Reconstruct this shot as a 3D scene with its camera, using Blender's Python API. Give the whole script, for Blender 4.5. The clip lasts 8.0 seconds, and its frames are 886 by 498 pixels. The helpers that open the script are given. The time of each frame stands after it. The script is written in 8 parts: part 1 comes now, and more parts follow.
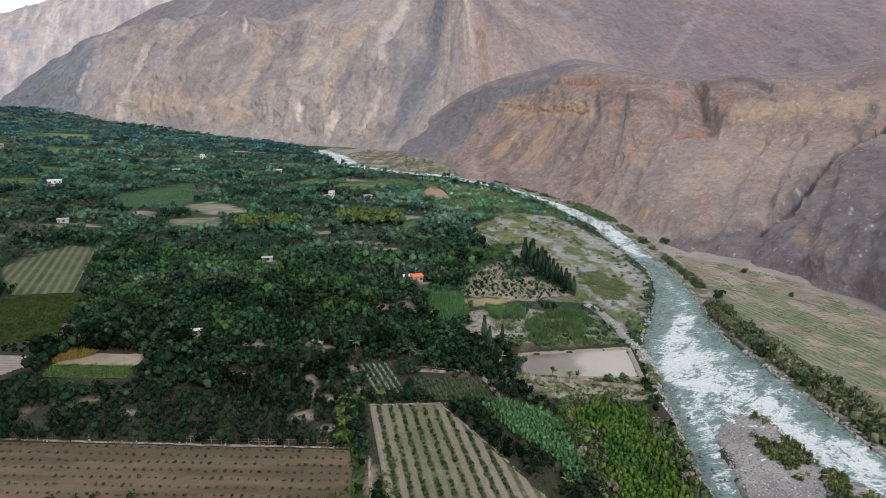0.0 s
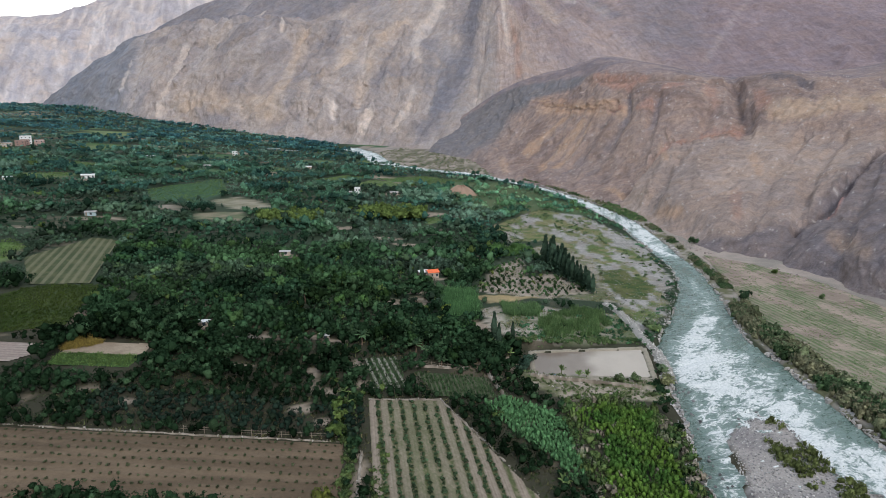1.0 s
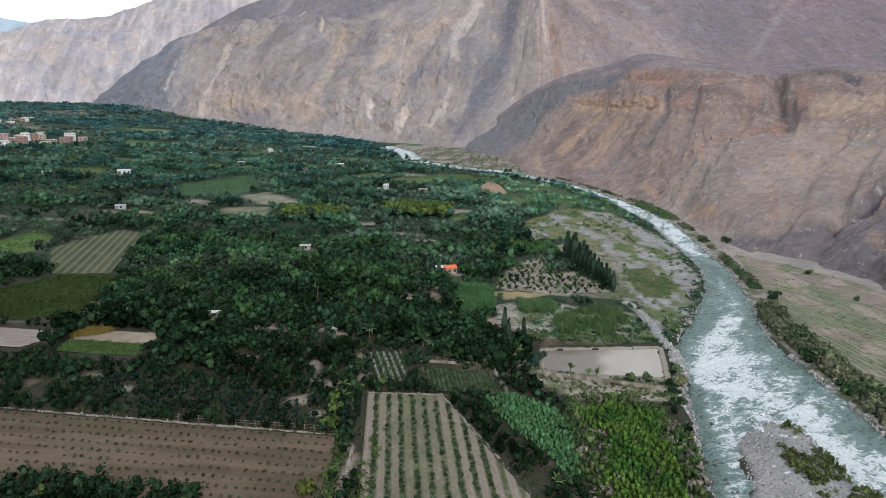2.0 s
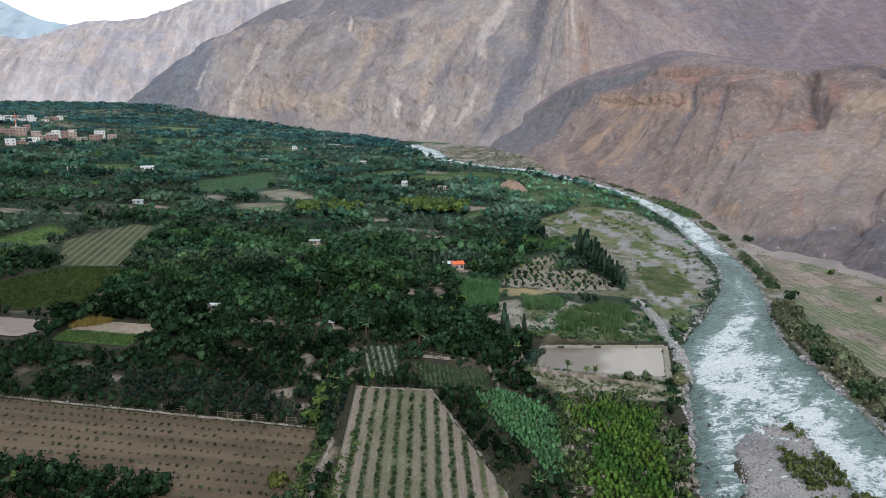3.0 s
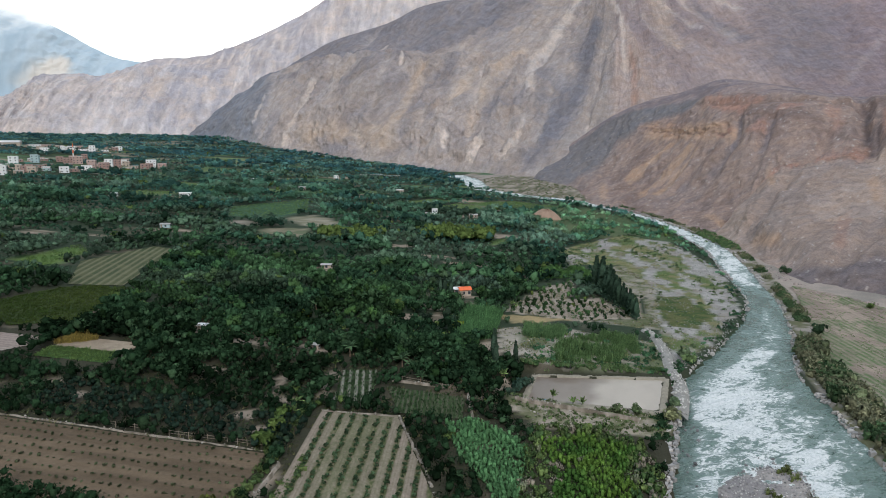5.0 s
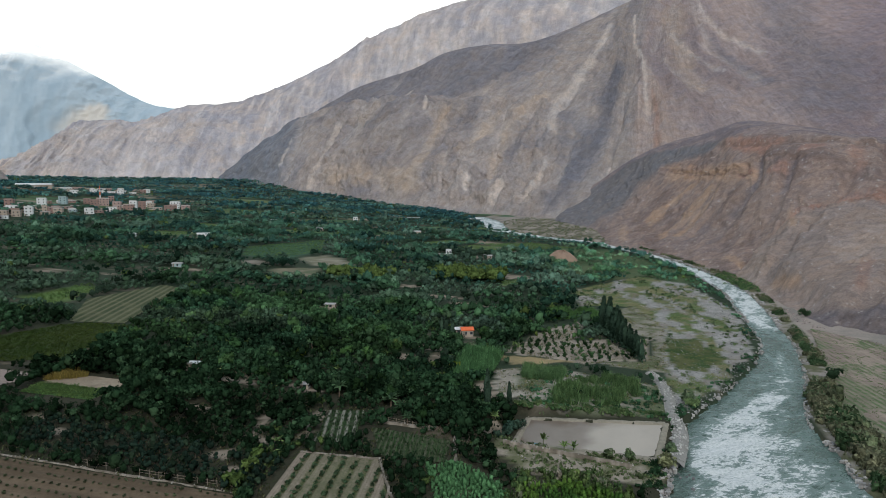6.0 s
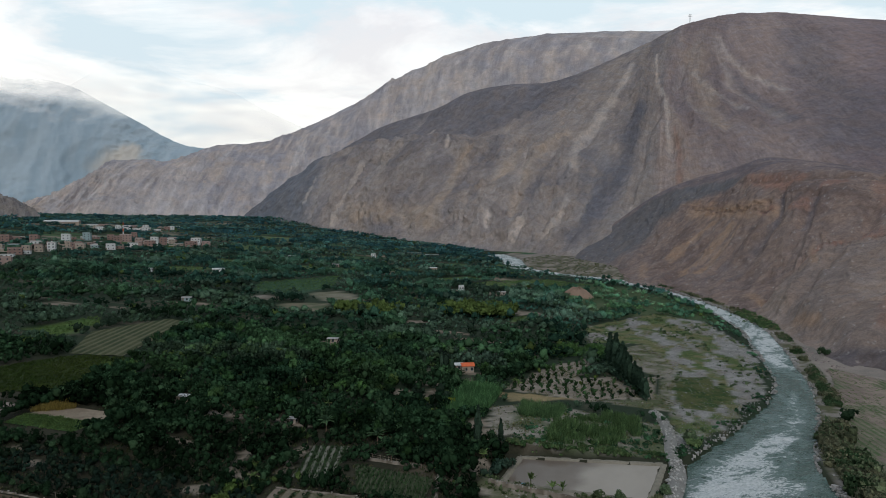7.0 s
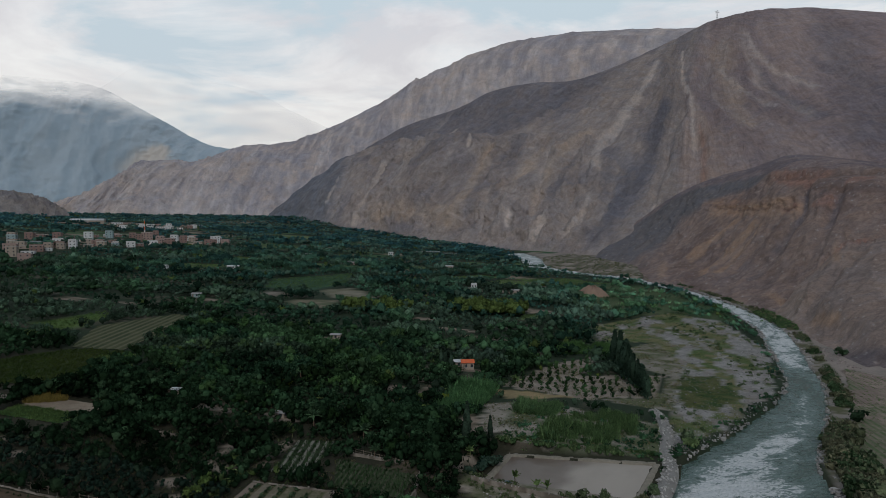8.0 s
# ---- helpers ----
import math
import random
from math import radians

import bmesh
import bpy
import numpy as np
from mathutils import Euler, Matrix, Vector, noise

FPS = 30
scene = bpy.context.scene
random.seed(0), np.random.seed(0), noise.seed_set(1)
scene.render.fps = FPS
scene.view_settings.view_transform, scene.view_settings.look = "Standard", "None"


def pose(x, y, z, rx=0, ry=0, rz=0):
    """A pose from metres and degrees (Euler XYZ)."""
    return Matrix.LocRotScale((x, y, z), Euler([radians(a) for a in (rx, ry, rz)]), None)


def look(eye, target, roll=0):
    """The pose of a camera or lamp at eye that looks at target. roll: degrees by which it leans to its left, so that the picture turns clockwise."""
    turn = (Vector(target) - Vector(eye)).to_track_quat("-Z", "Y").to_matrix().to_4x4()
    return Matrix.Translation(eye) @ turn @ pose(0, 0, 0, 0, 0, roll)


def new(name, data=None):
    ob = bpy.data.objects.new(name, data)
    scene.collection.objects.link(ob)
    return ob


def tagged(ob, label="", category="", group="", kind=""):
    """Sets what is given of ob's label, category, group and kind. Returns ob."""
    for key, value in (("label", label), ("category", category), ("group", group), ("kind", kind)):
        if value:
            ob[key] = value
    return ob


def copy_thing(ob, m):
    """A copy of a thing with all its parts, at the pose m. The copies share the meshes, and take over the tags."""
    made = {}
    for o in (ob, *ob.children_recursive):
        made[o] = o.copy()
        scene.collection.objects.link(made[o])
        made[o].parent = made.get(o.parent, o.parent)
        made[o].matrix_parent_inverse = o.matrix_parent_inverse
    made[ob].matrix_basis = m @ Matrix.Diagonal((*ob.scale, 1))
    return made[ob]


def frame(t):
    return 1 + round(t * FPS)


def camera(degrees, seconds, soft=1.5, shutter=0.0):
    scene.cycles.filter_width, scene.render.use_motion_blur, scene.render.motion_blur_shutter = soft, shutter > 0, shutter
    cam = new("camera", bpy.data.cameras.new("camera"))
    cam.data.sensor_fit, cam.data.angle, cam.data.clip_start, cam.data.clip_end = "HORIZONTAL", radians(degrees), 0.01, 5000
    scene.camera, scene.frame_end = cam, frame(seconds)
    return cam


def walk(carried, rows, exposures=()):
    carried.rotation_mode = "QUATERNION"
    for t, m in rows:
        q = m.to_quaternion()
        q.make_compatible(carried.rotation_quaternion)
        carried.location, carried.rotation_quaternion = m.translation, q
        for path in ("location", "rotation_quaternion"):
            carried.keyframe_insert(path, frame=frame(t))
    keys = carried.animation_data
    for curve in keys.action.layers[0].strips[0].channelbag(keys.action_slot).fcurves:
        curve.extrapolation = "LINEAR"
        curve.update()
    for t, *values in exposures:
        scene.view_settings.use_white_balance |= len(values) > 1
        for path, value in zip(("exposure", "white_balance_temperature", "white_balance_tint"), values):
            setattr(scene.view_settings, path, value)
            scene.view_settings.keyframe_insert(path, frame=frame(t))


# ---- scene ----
cam = camera(65.8, 8.0, soft=0.6)
METRES, EYE, TILT = 90.0, 80.0, -11.3
ROWS = [
    (0.0, 0.0, 0.0, 0.0, 0.0, 0.0, 0.0),
    (0.5, 0.0477, 0.0253, -0.0107, 1.27, -0.01, -0.3),
    (1.0, 0.0994, 0.0497, -0.0213, 3.0, -0.02, -0.69),
    (1.5, 0.1534, 0.0737, -0.0321, 4.79, -0.05, -1.04),
    (3.0, 0.3211, 0.1511, -0.0598, 8.92, -0.17, -1.76),
    (3.5, 0.3764, 0.1806, -0.0677, 10.09, -0.2, -1.96),
    (4.0, 0.4316, 0.2113, -0.0749, 11.25, -0.26, -2.16),
    (4.5, 0.4865, 0.2433, -0.081, 12.4, -0.31, -2.4),
    (4.7, 0.5083, 0.2563, -0.0829, 12.86, 0.68, -2.48),
    (5.8, 0.6282, 0.3285, -0.0927, 15.34, 5.07, -2.9),
    (6.0, 0.6498, 0.3423, -0.0945, 15.78, 5.81, -2.98),
    (6.5, 0.7024, 0.3786, -0.0995, 16.85, 7.52, -3.19),
    (7.0, 0.7539, 0.4162, -0.105, 17.9, 8.9, -3.44),
    (7.5, 0.805, 0.4559, -0.1098, 18.97, 8.86, -3.65),
    (8.0, 0.8557, 0.4961, -0.1138, 20.02, 8.77, -3.88),
]
EXPOSURES = [(0.0, 1.31, 6600, 10), (0.5, 1.305, 6430, 10), (1.5, 1.28, 6320, 9), (3.0, 1.28, 6230, 9), (4.5, 1.27, 6280, 8), (4.7, 1.25, 6280, 8), (5.8, 0.91, 6270, 5), (6.5, 0.47, 6210, 5), (7.0, 0.12, 6200, 6), (7.5, -0.13, 6180, 7), (8.0, -0.26, 6160, 8)]
walk(cam, [(t, pose(0, 0, EYE, TILT) @ pose(METRES * x, METRES * y, METRES * z, 90 + pitch, roll, yaw)) for t, x, y, z, yaw, pitch, roll in ROWS], EXPOSURES)

# ---- sky and sun: a cloudy late afternoon ----
SUN_ELEVATION, SUN_TURN = 40.0, 160.0
world = bpy.data.worlds.new("sky")
scene.world = world
world.use_nodes = True
wn, wl = world.node_tree.nodes, world.node_tree.links
wn.clear()


def wmath(op, a, b=0.0):
    n = wn.new("ShaderNodeMath")
    n.operation = op
    for i, v in enumerate((a, b)):
        if isinstance(v, (int, float)):
            n.inputs[i].default_value = v
        else:
            wl.new(v, n.inputs[i])
    return n.outputs[0]


def wramp(fac, stops):
    n = wn.new("ShaderNodeValToRGB")
    els = n.color_ramp.elements
    while len(els) < len(stops):
        els.new(0.5)
    for e, (p, c) in zip(els, stops):
        e.position, e.color = p, (*c, 1)
    wl.new(fac, n.inputs[0])
    return n.outputs[0]


way = wn.new("ShaderNodeTexCoord").outputs["Generated"]
sep = wn.new("ShaderNodeSeparateXYZ")
wl.new(way, sep.inputs[0])
up = sep.outputs[2]
flat = wmath("ADD", wmath("MAXIMUM", up, 0.0), 0.16)
comb = wn.new("ShaderNodeCombineXYZ")
wl.new(wmath("DIVIDE", sep.outputs[0], flat), comb.inputs[0])
wl.new(wmath("DIVIDE", sep.outputs[1], flat), comb.inputs[1])
cloud = wn.new("ShaderNodeTexNoise")
wl.new(comb.outputs[0], cloud.inputs["Vector"])
cloud.inputs["Scale"].default_value, cloud.inputs["Detail"].default_value, cloud.inputs["Roughness"].default_value = 1.15, 8.0, 0.58
cloud.inputs["Distortion"].default_value = 0.35
cover = wramp(wmath("ADD", cloud.outputs["Fac"], wmath("MULTIPLY", wmath("SUBTRACT", 0.22, up), 0.55)), [(0.42, (0, 0, 0)), (0.50, (0.8, 0.8, 0.8)), (0.56, (1, 1, 1))])
under = wn.new("ShaderNodeTexNoise")
wl.new(comb.outputs[0], under.inputs["Vector"])
under.inputs["Scale"].default_value, under.inputs["Detail"].default_value, under.inputs["Roughness"].default_value, under.inputs["Distortion"].default_value = 1.7, 7.0, 0.58, 0.5
bank = wramp(up, [(0.02, (0.77, 0.75, 0.72)), (0.12, (1.12, 1.05, 0.96)), (0.30, (1.05, 1.01, 0.985)), (0.55, (0.20, 0.228, 0.27)), (1.0, (0.21, 0.245, 0.295))])
clear = wramp(up, [(0.0, (0.66, 0.67, 0.68)), (0.16, (0.70, 0.755, 0.785)), (0.35, (0.69, 0.79, 0.835)), (0.6, (0.20, 0.24, 0.30))])
mix = wn.new("ShaderNodeMix")
mix.data_type = "RGBA"
wl.new(cover, mix.inputs["Factor"])
wl.new(clear, mix.inputs[6])
grey = wn.new("ShaderNodeMix")
grey.data_type = "RGBA"
wl.new(wramp(under.outputs["Fac"], [(0.40, (0, 0, 0)), (0.60, (1, 1, 1))]), grey.inputs["Factor"])
wl.new(bank, grey.inputs[6])
shaded = wn.new("ShaderNodeVectorMath")
shaded.operation = "MULTIPLY"
wl.new(bank, shaded.inputs[0])
shaded.inputs[1].default_value = (0.80, 0.79, 0.815)
wl.new(shaded.outputs[0], grey.inputs[7])
wl.new(grey.outputs[2], mix.inputs[7])
sky = wn.new("ShaderNodeTexSky")
sky.sky_type, sky.sun_disc = "NISHITA", False
sky.sun_elevation, sky.sun_rotation = radians(SUN_ELEVATION), radians(SUN_TURN)
bg_sky, bg_cloud, add, wout = wn.new("ShaderNodeBackground"), wn.new("ShaderNodeBackground"), wn.new("ShaderNodeAddShader"), wn.new("ShaderNodeOutputWorld")
bg_sky.inputs["Strength"].default_value, bg_cloud.inputs["Strength"].default_value = 0.006, 0.95
wl.new(sky.outputs[0], bg_sky.inputs["Color"])
front = wn.new("ShaderNodeMapRange")
front.interpolation_type = "SMOOTHSTEP"
wl.new(wmath("SUBTRACT", sep.outputs[1], wmath("MULTIPLY", sep.outputs[0], 0.5)), front.inputs["Value"])
front.inputs["From Min"].default_value, front.inputs["From Max"].default_value = -0.35, 0.45
front.inputs["To Min"].default_value, front.inputs["To Max"].default_value = 0.30, 1.0
low = wn.new("ShaderNodeMapRange")
wl.new(up, low.inputs["Value"])
low.inputs["From Min"].default_value, low.inputs["From Max"].default_value = 0.35, 0.75
dim = wn.new("ShaderNodeMix")
wl.new(low.outputs[0], dim.inputs["Factor"])
wl.new(front.outputs[0], dim.inputs[2])
dim.inputs[3].default_value = 1.0
tone = wn.new("ShaderNodeVectorMath")
tone.operation = "SCALE"
wl.new(mix.outputs[2], tone.inputs[0])
wl.new(dim.outputs[0], tone.inputs["Scale"])
wl.new(tone.outputs[0], bg_cloud.inputs["Color"])
wl.new(bg_sky.outputs[0], add.inputs[0])
wl.new(bg_cloud.outputs[0], add.inputs[1])
wl.new(add.outputs[0], wout.inputs[0])

sun = new("sun", bpy.data.lights.new("sun", "SUN"))
sun.data.energy, sun.data.angle, sun.data.color = 0.85, radians(24), (1.0, 0.965, 0.93)
se, st = radians(SUN_ELEVATION), radians(SUN_TURN)
sun.matrix_world = look((math.sin(st) * math.cos(se) * 100, math.cos(st) * math.cos(se) * 100, math.sin(se) * 100), (0, 0, 0))


# ---- noise and mesh tools ----
_rng = np.random.default_rng(7)
_TAB, _PERM = _rng.random(512), _rng.permutation(512)


def vnoise(x, y, seed=0):
    """Smooth value noise, 0 to 1."""
    x, y = np.asarray(x, float), np.asarray(y, float)
    xi, yi = np.floor(x).astype(int), np.floor(y).astype(int)
    fx, fy = x - xi, y - yi
    fx, fy = fx * fx * (3 - 2 * fx), fy * fy * (3 - 2 * fy)

    def at(i, j):
        return _TAB[(_PERM[(i + 37 * seed) & 511] + j * 7 + seed * 131) & 511]
    a, b = at(xi, yi), at(xi + 1, yi)
    c, d = at(xi, yi + 1), at(xi + 1, yi + 1)
    return (a * (1 - fx) + b * fx) * (1 - fy) + (c * (1 - fx) + d * fx) * fy


def fbm(x, y, octaves=4, seed=0, gain=0.5):
    total, amp, top = 0.0, 1.0, 0.0
    for k in range(octaves):
        total = total + amp * vnoise(x * 2.03 ** k + 17.3 * k, y * 2.03 ** k - 9.1 * k, seed + k)
        top += amp
        amp *= gain
    return total / top


def ridged(x, y, octaves=4, seed=0):
    total, amp, top = 0.0, 1.0, 0.0
    for k in range(octaves):
        n = 1 - np.abs(2 * vnoise(x * 2.1 ** k + 5.7 * k, y * 2.1 ** k + 3.3 * k, seed + k) - 1)
        total = total + amp * n * n
        top += amp
        amp *= 0.5
    return total / top


def smooth01(v, a, b):
    t = np.clip((v - a) / (b - a), 0, 1)
    return t * t * (3 - 2 * t)


def inside(x, y, poly):
    """Which of the points lie in a polygon of the plan."""
    x, y = np.asarray(x, float), np.asarray(y, float)
    hit = np.zeros(np.broadcast(x, y).shape, bool)
    n = len(poly)
    for i in range(n):
        (x0, y0), (x1, y1) = poly[i], poly[(i + 1) % n]
        if y0 != y1:
            hit ^= ((y0 > y) != (y1 > y)) & (x < (x1 - x0) * (y - y0) / (y1 - y0) + x0)
    return hit


def quad_mesh(name, verts, quads, material, paint=None, smooth=True, uv=None, puff=None, alpha=None):
    verts, quads = np.asarray(verts, np.float32).reshape(-1, 3), np.asarray(quads, np.int32).reshape(-1, 4)
    me = bpy.data.meshes.new(name)
    me.vertices.add(len(verts))
    me.vertices.foreach_set("co", verts.ravel())
    me.loops.add(quads.size)
    me.loops.foreach_set("vertex_index", quads.ravel())
    me.polygons.add(len(quads))
    me.polygons.foreach_set("loop_start", np.arange(0, quads.size, 4, dtype=np.int32))
    me.polygons.foreach_set("use_smooth", np.full(len(quads), smooth))
    if paint is not None:
        col = np.ones((len(verts), 4), np.float32)
        col[:, :3] = np.asarray(paint, np.float32).reshape(-1, 3)
        if alpha is not None:
            col[:, 3] = np.asarray(alpha, np.float32).ravel()
        me.color_attributes.new("paint", "FLOAT_COLOR", "POINT").data.foreach_set("color", col.ravel())
    if puff is not None:
        me.attributes.new("puff", "FLOAT_VECTOR", "POINT").data.foreach_set("vector", np.asarray(puff, np.float32).ravel())
    if uv is not None:
        lay = me.uv_layers.new(name="UVMap")
        lay.data.foreach_set("uv", np.asarray(uv, np.float32).reshape(-1, 2)[quads.ravel()].ravel())
    me.update(calc_edges=True)
    me.materials.append(material)
    return me


def grid_quads(rows, cols):
    i = np.arange(rows - 1)[:, None] * cols + np.arange(cols - 1)[None]
    return np.stack([i, i + 1, i + cols + 1, i + cols], -1).reshape(-1, 4)


def catmull(points, n):
    """n points along a smooth curve through the given ones (axis 0)."""
    p = np.asarray(points, float)
    ext = np.concatenate([[2 * p[0] - p[1]], p, [2 * p[-1] - p[-2]]])
    u = np.linspace(0, len(p) - 1 - 1e-9, n)
    k = u.astype(int)
    t = (u - k).reshape((-1,) + (1,) * (p.ndim - 1))
    a, b, c, d = ext[k], ext[k + 1], ext[k + 2], ext[k + 3]
    return 0.5 * (2 * b + (c - a) * t + (2 * a - 5 * b + 4 * c - d) * t ** 2 + (3 * b - a - 3 * c + d) * t ** 3)


# ---- the valley floor ----
RIVER_Y = [0, 130, 235, 337, 450, 565, 684, 850, 1162, 1900, 4000]
RIVER_X = [70, 78, 85, 118, 120, 104, 45, -40, -195, -500, -900]


def floor_z(x, y):
    """The height of the valley floor."""
    x, y = np.asarray(x, float), np.asarray(y, float)
    xe = np.clip(np.minimum(x, np.interp(y, RIVER_Y, RIVER_X)), -950, None) / 1000
    yy = np.clip(y, 0, 2000) / 1000
    z = -1.7 - 62.2 * xe + 12.4 * yy - 16.7 * xe * yy - 12.2 * yy * yy
    return z + 27 * smooth01(np.hypot(x, y), 1500, 2600)


LEFT_BANK = [(190, -900), (110, -350), (70, -40), (62, 90), (60, 147), (60, 155), (63, 168), (66, 191), (70, 219), (74, 245), (88, 280), (106, 332), (114, 372), (115, 418), (116, 466), (115, 537), (104, 607), (83, 684), (59, 744), (11, 816), (-17, 848), (-80, 893), (-138, 940), (-199, 1131), (-260, 1230)]
RIGHT_BANK = [(250, -900), (165, -350), (130, -40), (118, 90), (114, 147), (112, 165), (112, 186), (111, 209), (110, 238), (110, 257), (115, 285), (122, 320), (128, 365), (130, 418), (132, 467), (130, 560), (115, 628), (88, 710), (62, 775), (16, 850), (-8, 868), (-66, 909), (-112, 950), (-165, 1138), (-215, 1240)]
FIELDS = {
    "brown": [(-104, 144), (-22, 150), (-18, 126), (-30, 112), (-70, 108), (-104, 112)],
    "striped": [(-20, 174), (-1, 178), (22, 135), (26, 112), (-8, 108), (-12, 131)],
    "rows": [(-26, 204), (-17, 208), (-11, 185), (-20, 182)],
    "rows_b": [(-10, 197), (12, 197), (14, 183), (-2, 181)],
    "pond_south": [(23, 207), (67, 207), (64, 190), (34, 187), (27, 192)],
    "pond": [(28, 222), (66, 236), (64, 208), (29, 203)],
    "tan": [(-192, 290), (-188, 339), (-174, 337), (-145, 260), (-165, 252)],
    "green": [(-163, 247), (-157, 254), (-140, 259), (-126, 212), (-141, 200), (-170, 215)],
    "plot_sand": [(-111, 199), (-92, 202), (-91, 192), (-114, 189)],
    "plot_green": [(-114, 189), (-91, 192), (-90, 183), (-112, 180)],
    "plot_left": [(-140, 193), (-122, 195), (-120, 187), (-123, 180), (-140, 178)],
    "green_far": [(-245, 515), (-224, 611), (-189, 531), (-194, 472), (-221, 467)],
    "sand_far": [(-187, 484), (-172, 513), (-136, 480), (-153, 454)],
    "vine": [(-174, 430), (-148, 449), (-138, 415), (-165, 409)],
    "pale_left": [(-216, 278), (-222, 324), (-203, 309), (-195, 268)],
    "pale_far": [(-480, 836), (-453, 888), (-410, 810), (-435, 766)],
    "pale_mid": [(-100, 719), (-56, 790), (-10, 770), (-47, 683)],
    "sand_orchard": [(5, 291), (20, 350), (32, 372), (32, 330), (64, 351), (63, 311), (42, 294)],
    "scrub": [(15, 265), (28, 279), (68, 276), (70, 248), (63, 240), (23, 236)],
    "gravel": [(20, 474), (58, 576), (93, 560), (112, 470), (112, 398), (106, 344), (86, 284), (72, 248), (69, 293), (71, 372), (57, 435), (26, 414)],
    "bar_grass": [(72, 359), (85, 363), (95, 329), (84, 301), (71, 303)],
    "island": [(70, 100), (69, 140), (71, 158), (73, 170), (79, 180), (88, 188), (93, 184), (93, 166), (94, 155), (102, 140), (102, 100)],
    "terrace": [(144, 415), (166, 387), (182, 347), (190, 267), (170, 150), (126, 160), (124, 202), (124, 226), (120, 259), (126, 292)],
    "cane": [(11, 179), (18, 184), (32, 174), (33, 145), (30, 142), (26, 152), (18, 163)],
    "bright": [(33, 184), (48, 190), (58, 182), (60, 167), (58, 145), (55, 128), (36, 128), (34, 156)],
    "meadow_b": [(-361, 534), (-360, 555), (-339, 573), (-329, 551), (-343, 518)],
    "meadow_c": [(-378, 626), (-385, 656), (-362, 649), (-352, 620)],
    "meadow_d": [(-598, 983), (-619, 1096), (-563, 1149), (-532, 1036), (-556, 947)],
    "meadow_e": [(-112, 657), (-100, 703), (-69, 690), (-73, 650), (-97, 637)],
    "meadow_f": [(-153, 662), (-136, 727), (-111, 727), (-126, 668)],
    "meadow_g": [(-30, 473), (-23, 491), (-17, 473), (-24, 456)],
    "sandy_strip": [(4, 285), (15, 290), (34, 293), (25, 284), (12, 279)],
    "sandy_path": [(9, 266), (15, 275), (24, 261), (26, 245), (17, 238)],
    "rubble_plot": [(-204, 432), (-203, 451), (-190, 450), (-185, 434)],
    "bar_edge": [(44, 294), (64, 311), (66, 351), (45, 374), (40, 402), (57, 435), (71, 372), (70, 293)],
    "bank_meadow": [(-60, 730), (-20, 790), (20, 770), (70, 690), (100, 600), (104, 560), (58, 576), (30, 520), (0, 560), (-25, 640)],
    "far_bar": [(-160, 1140), (-112, 950), (-66, 905), (16, 850), (62, 775), (100, 700), (130, 700), (60, 830), (0, 1020), (-60, 1170), (-130, 1230)],
}
RIVER = LEFT_BANK + RIGHT_BANK[::-1]


# ---- materials ----
def paint_material(name, rough=0.9, grain=0.35, scale=1.0, bump=0.3, far=12.0, island=0.0, spec=0.25, single=0.0):
    """A surface whose colour is laid on the mesh, with grain and stains at two sizes (in metres) and fine relief."""
    m = bpy.data.materials.new(name)
    m.use_nodes = True
    n, l = m.node_tree.nodes, m.node_tree.links
    b = n["Principled BSDF"]
    b.inputs["Roughness"].default_value, b.inputs["Specular IOR Level"].default_value = rough, spec
    a = n.new("ShaderNodeAttribute")
    a.attribute_name = "paint"
    co = n.new("ShaderNodeTexCoord").outputs["Object"]
    fine, broad = n.new("ShaderNodeTexNoise"), n.new("ShaderNodeTexNoise")
    for t, s, d in ((fine, 1 / scale, 6.0), (broad, 1 / far, 4.0)):
        l.new(co, t.inputs["Vector"])
        t.inputs["Scale"].default_value, t.inputs["Detail"].default_value, t.inputs["Roughness"].default_value = s, d, 0.62

    def madd(v, k, c):
        q = n.new("ShaderNodeMath")
        q.operation = "MULTIPLY_ADD"
        l.new(v, q.inputs[0])
        q.inputs[1].default_value, q.inputs[2].default_value = k, c
        return q.outputs[0]

    def times(v, w):
        q = n.new("ShaderNodeMath")
        q.operation = "MULTIPLY"
        l.new(v, q.inputs[0])
        l.new(w, q.inputs[1])
        return q.outputs[0]
    fac = times(madd(fine.outputs["Fac"], 2 * grain, 1 - grain), madd(broad.outputs["Fac"], grain * 1.4, 1 - grain * 0.7))
    if island:
        fac = times(fac, madd(n.new("ShaderNodeNewGeometry").outputs["Random Per Island"], 2 * island, 1 - island))
    if single:
        fac = times(fac, madd(n.new("ShaderNodeObjectInfo").outputs["Random"], 2 * single, 1 - single))
    v = n.new("ShaderNodeVectorMath")
    v.operation = "SCALE"
    l.new(a.outputs["Color"], v.inputs[0])
    l.new(fac, v.inputs["Scale"])
    l.new(v.outputs[0], b.inputs["Base Color"])
    if bump:
        bm = n.new("ShaderNodeBump")
        bm.inputs["Strength"].default_value, bm.inputs["Distance"].default_value = bump, scale * 0.5
        l.new(fine.outputs["Fac"], bm.inputs["Height"])
        l.new(bm.outputs[0], b.inputs["Normal"])
    return m


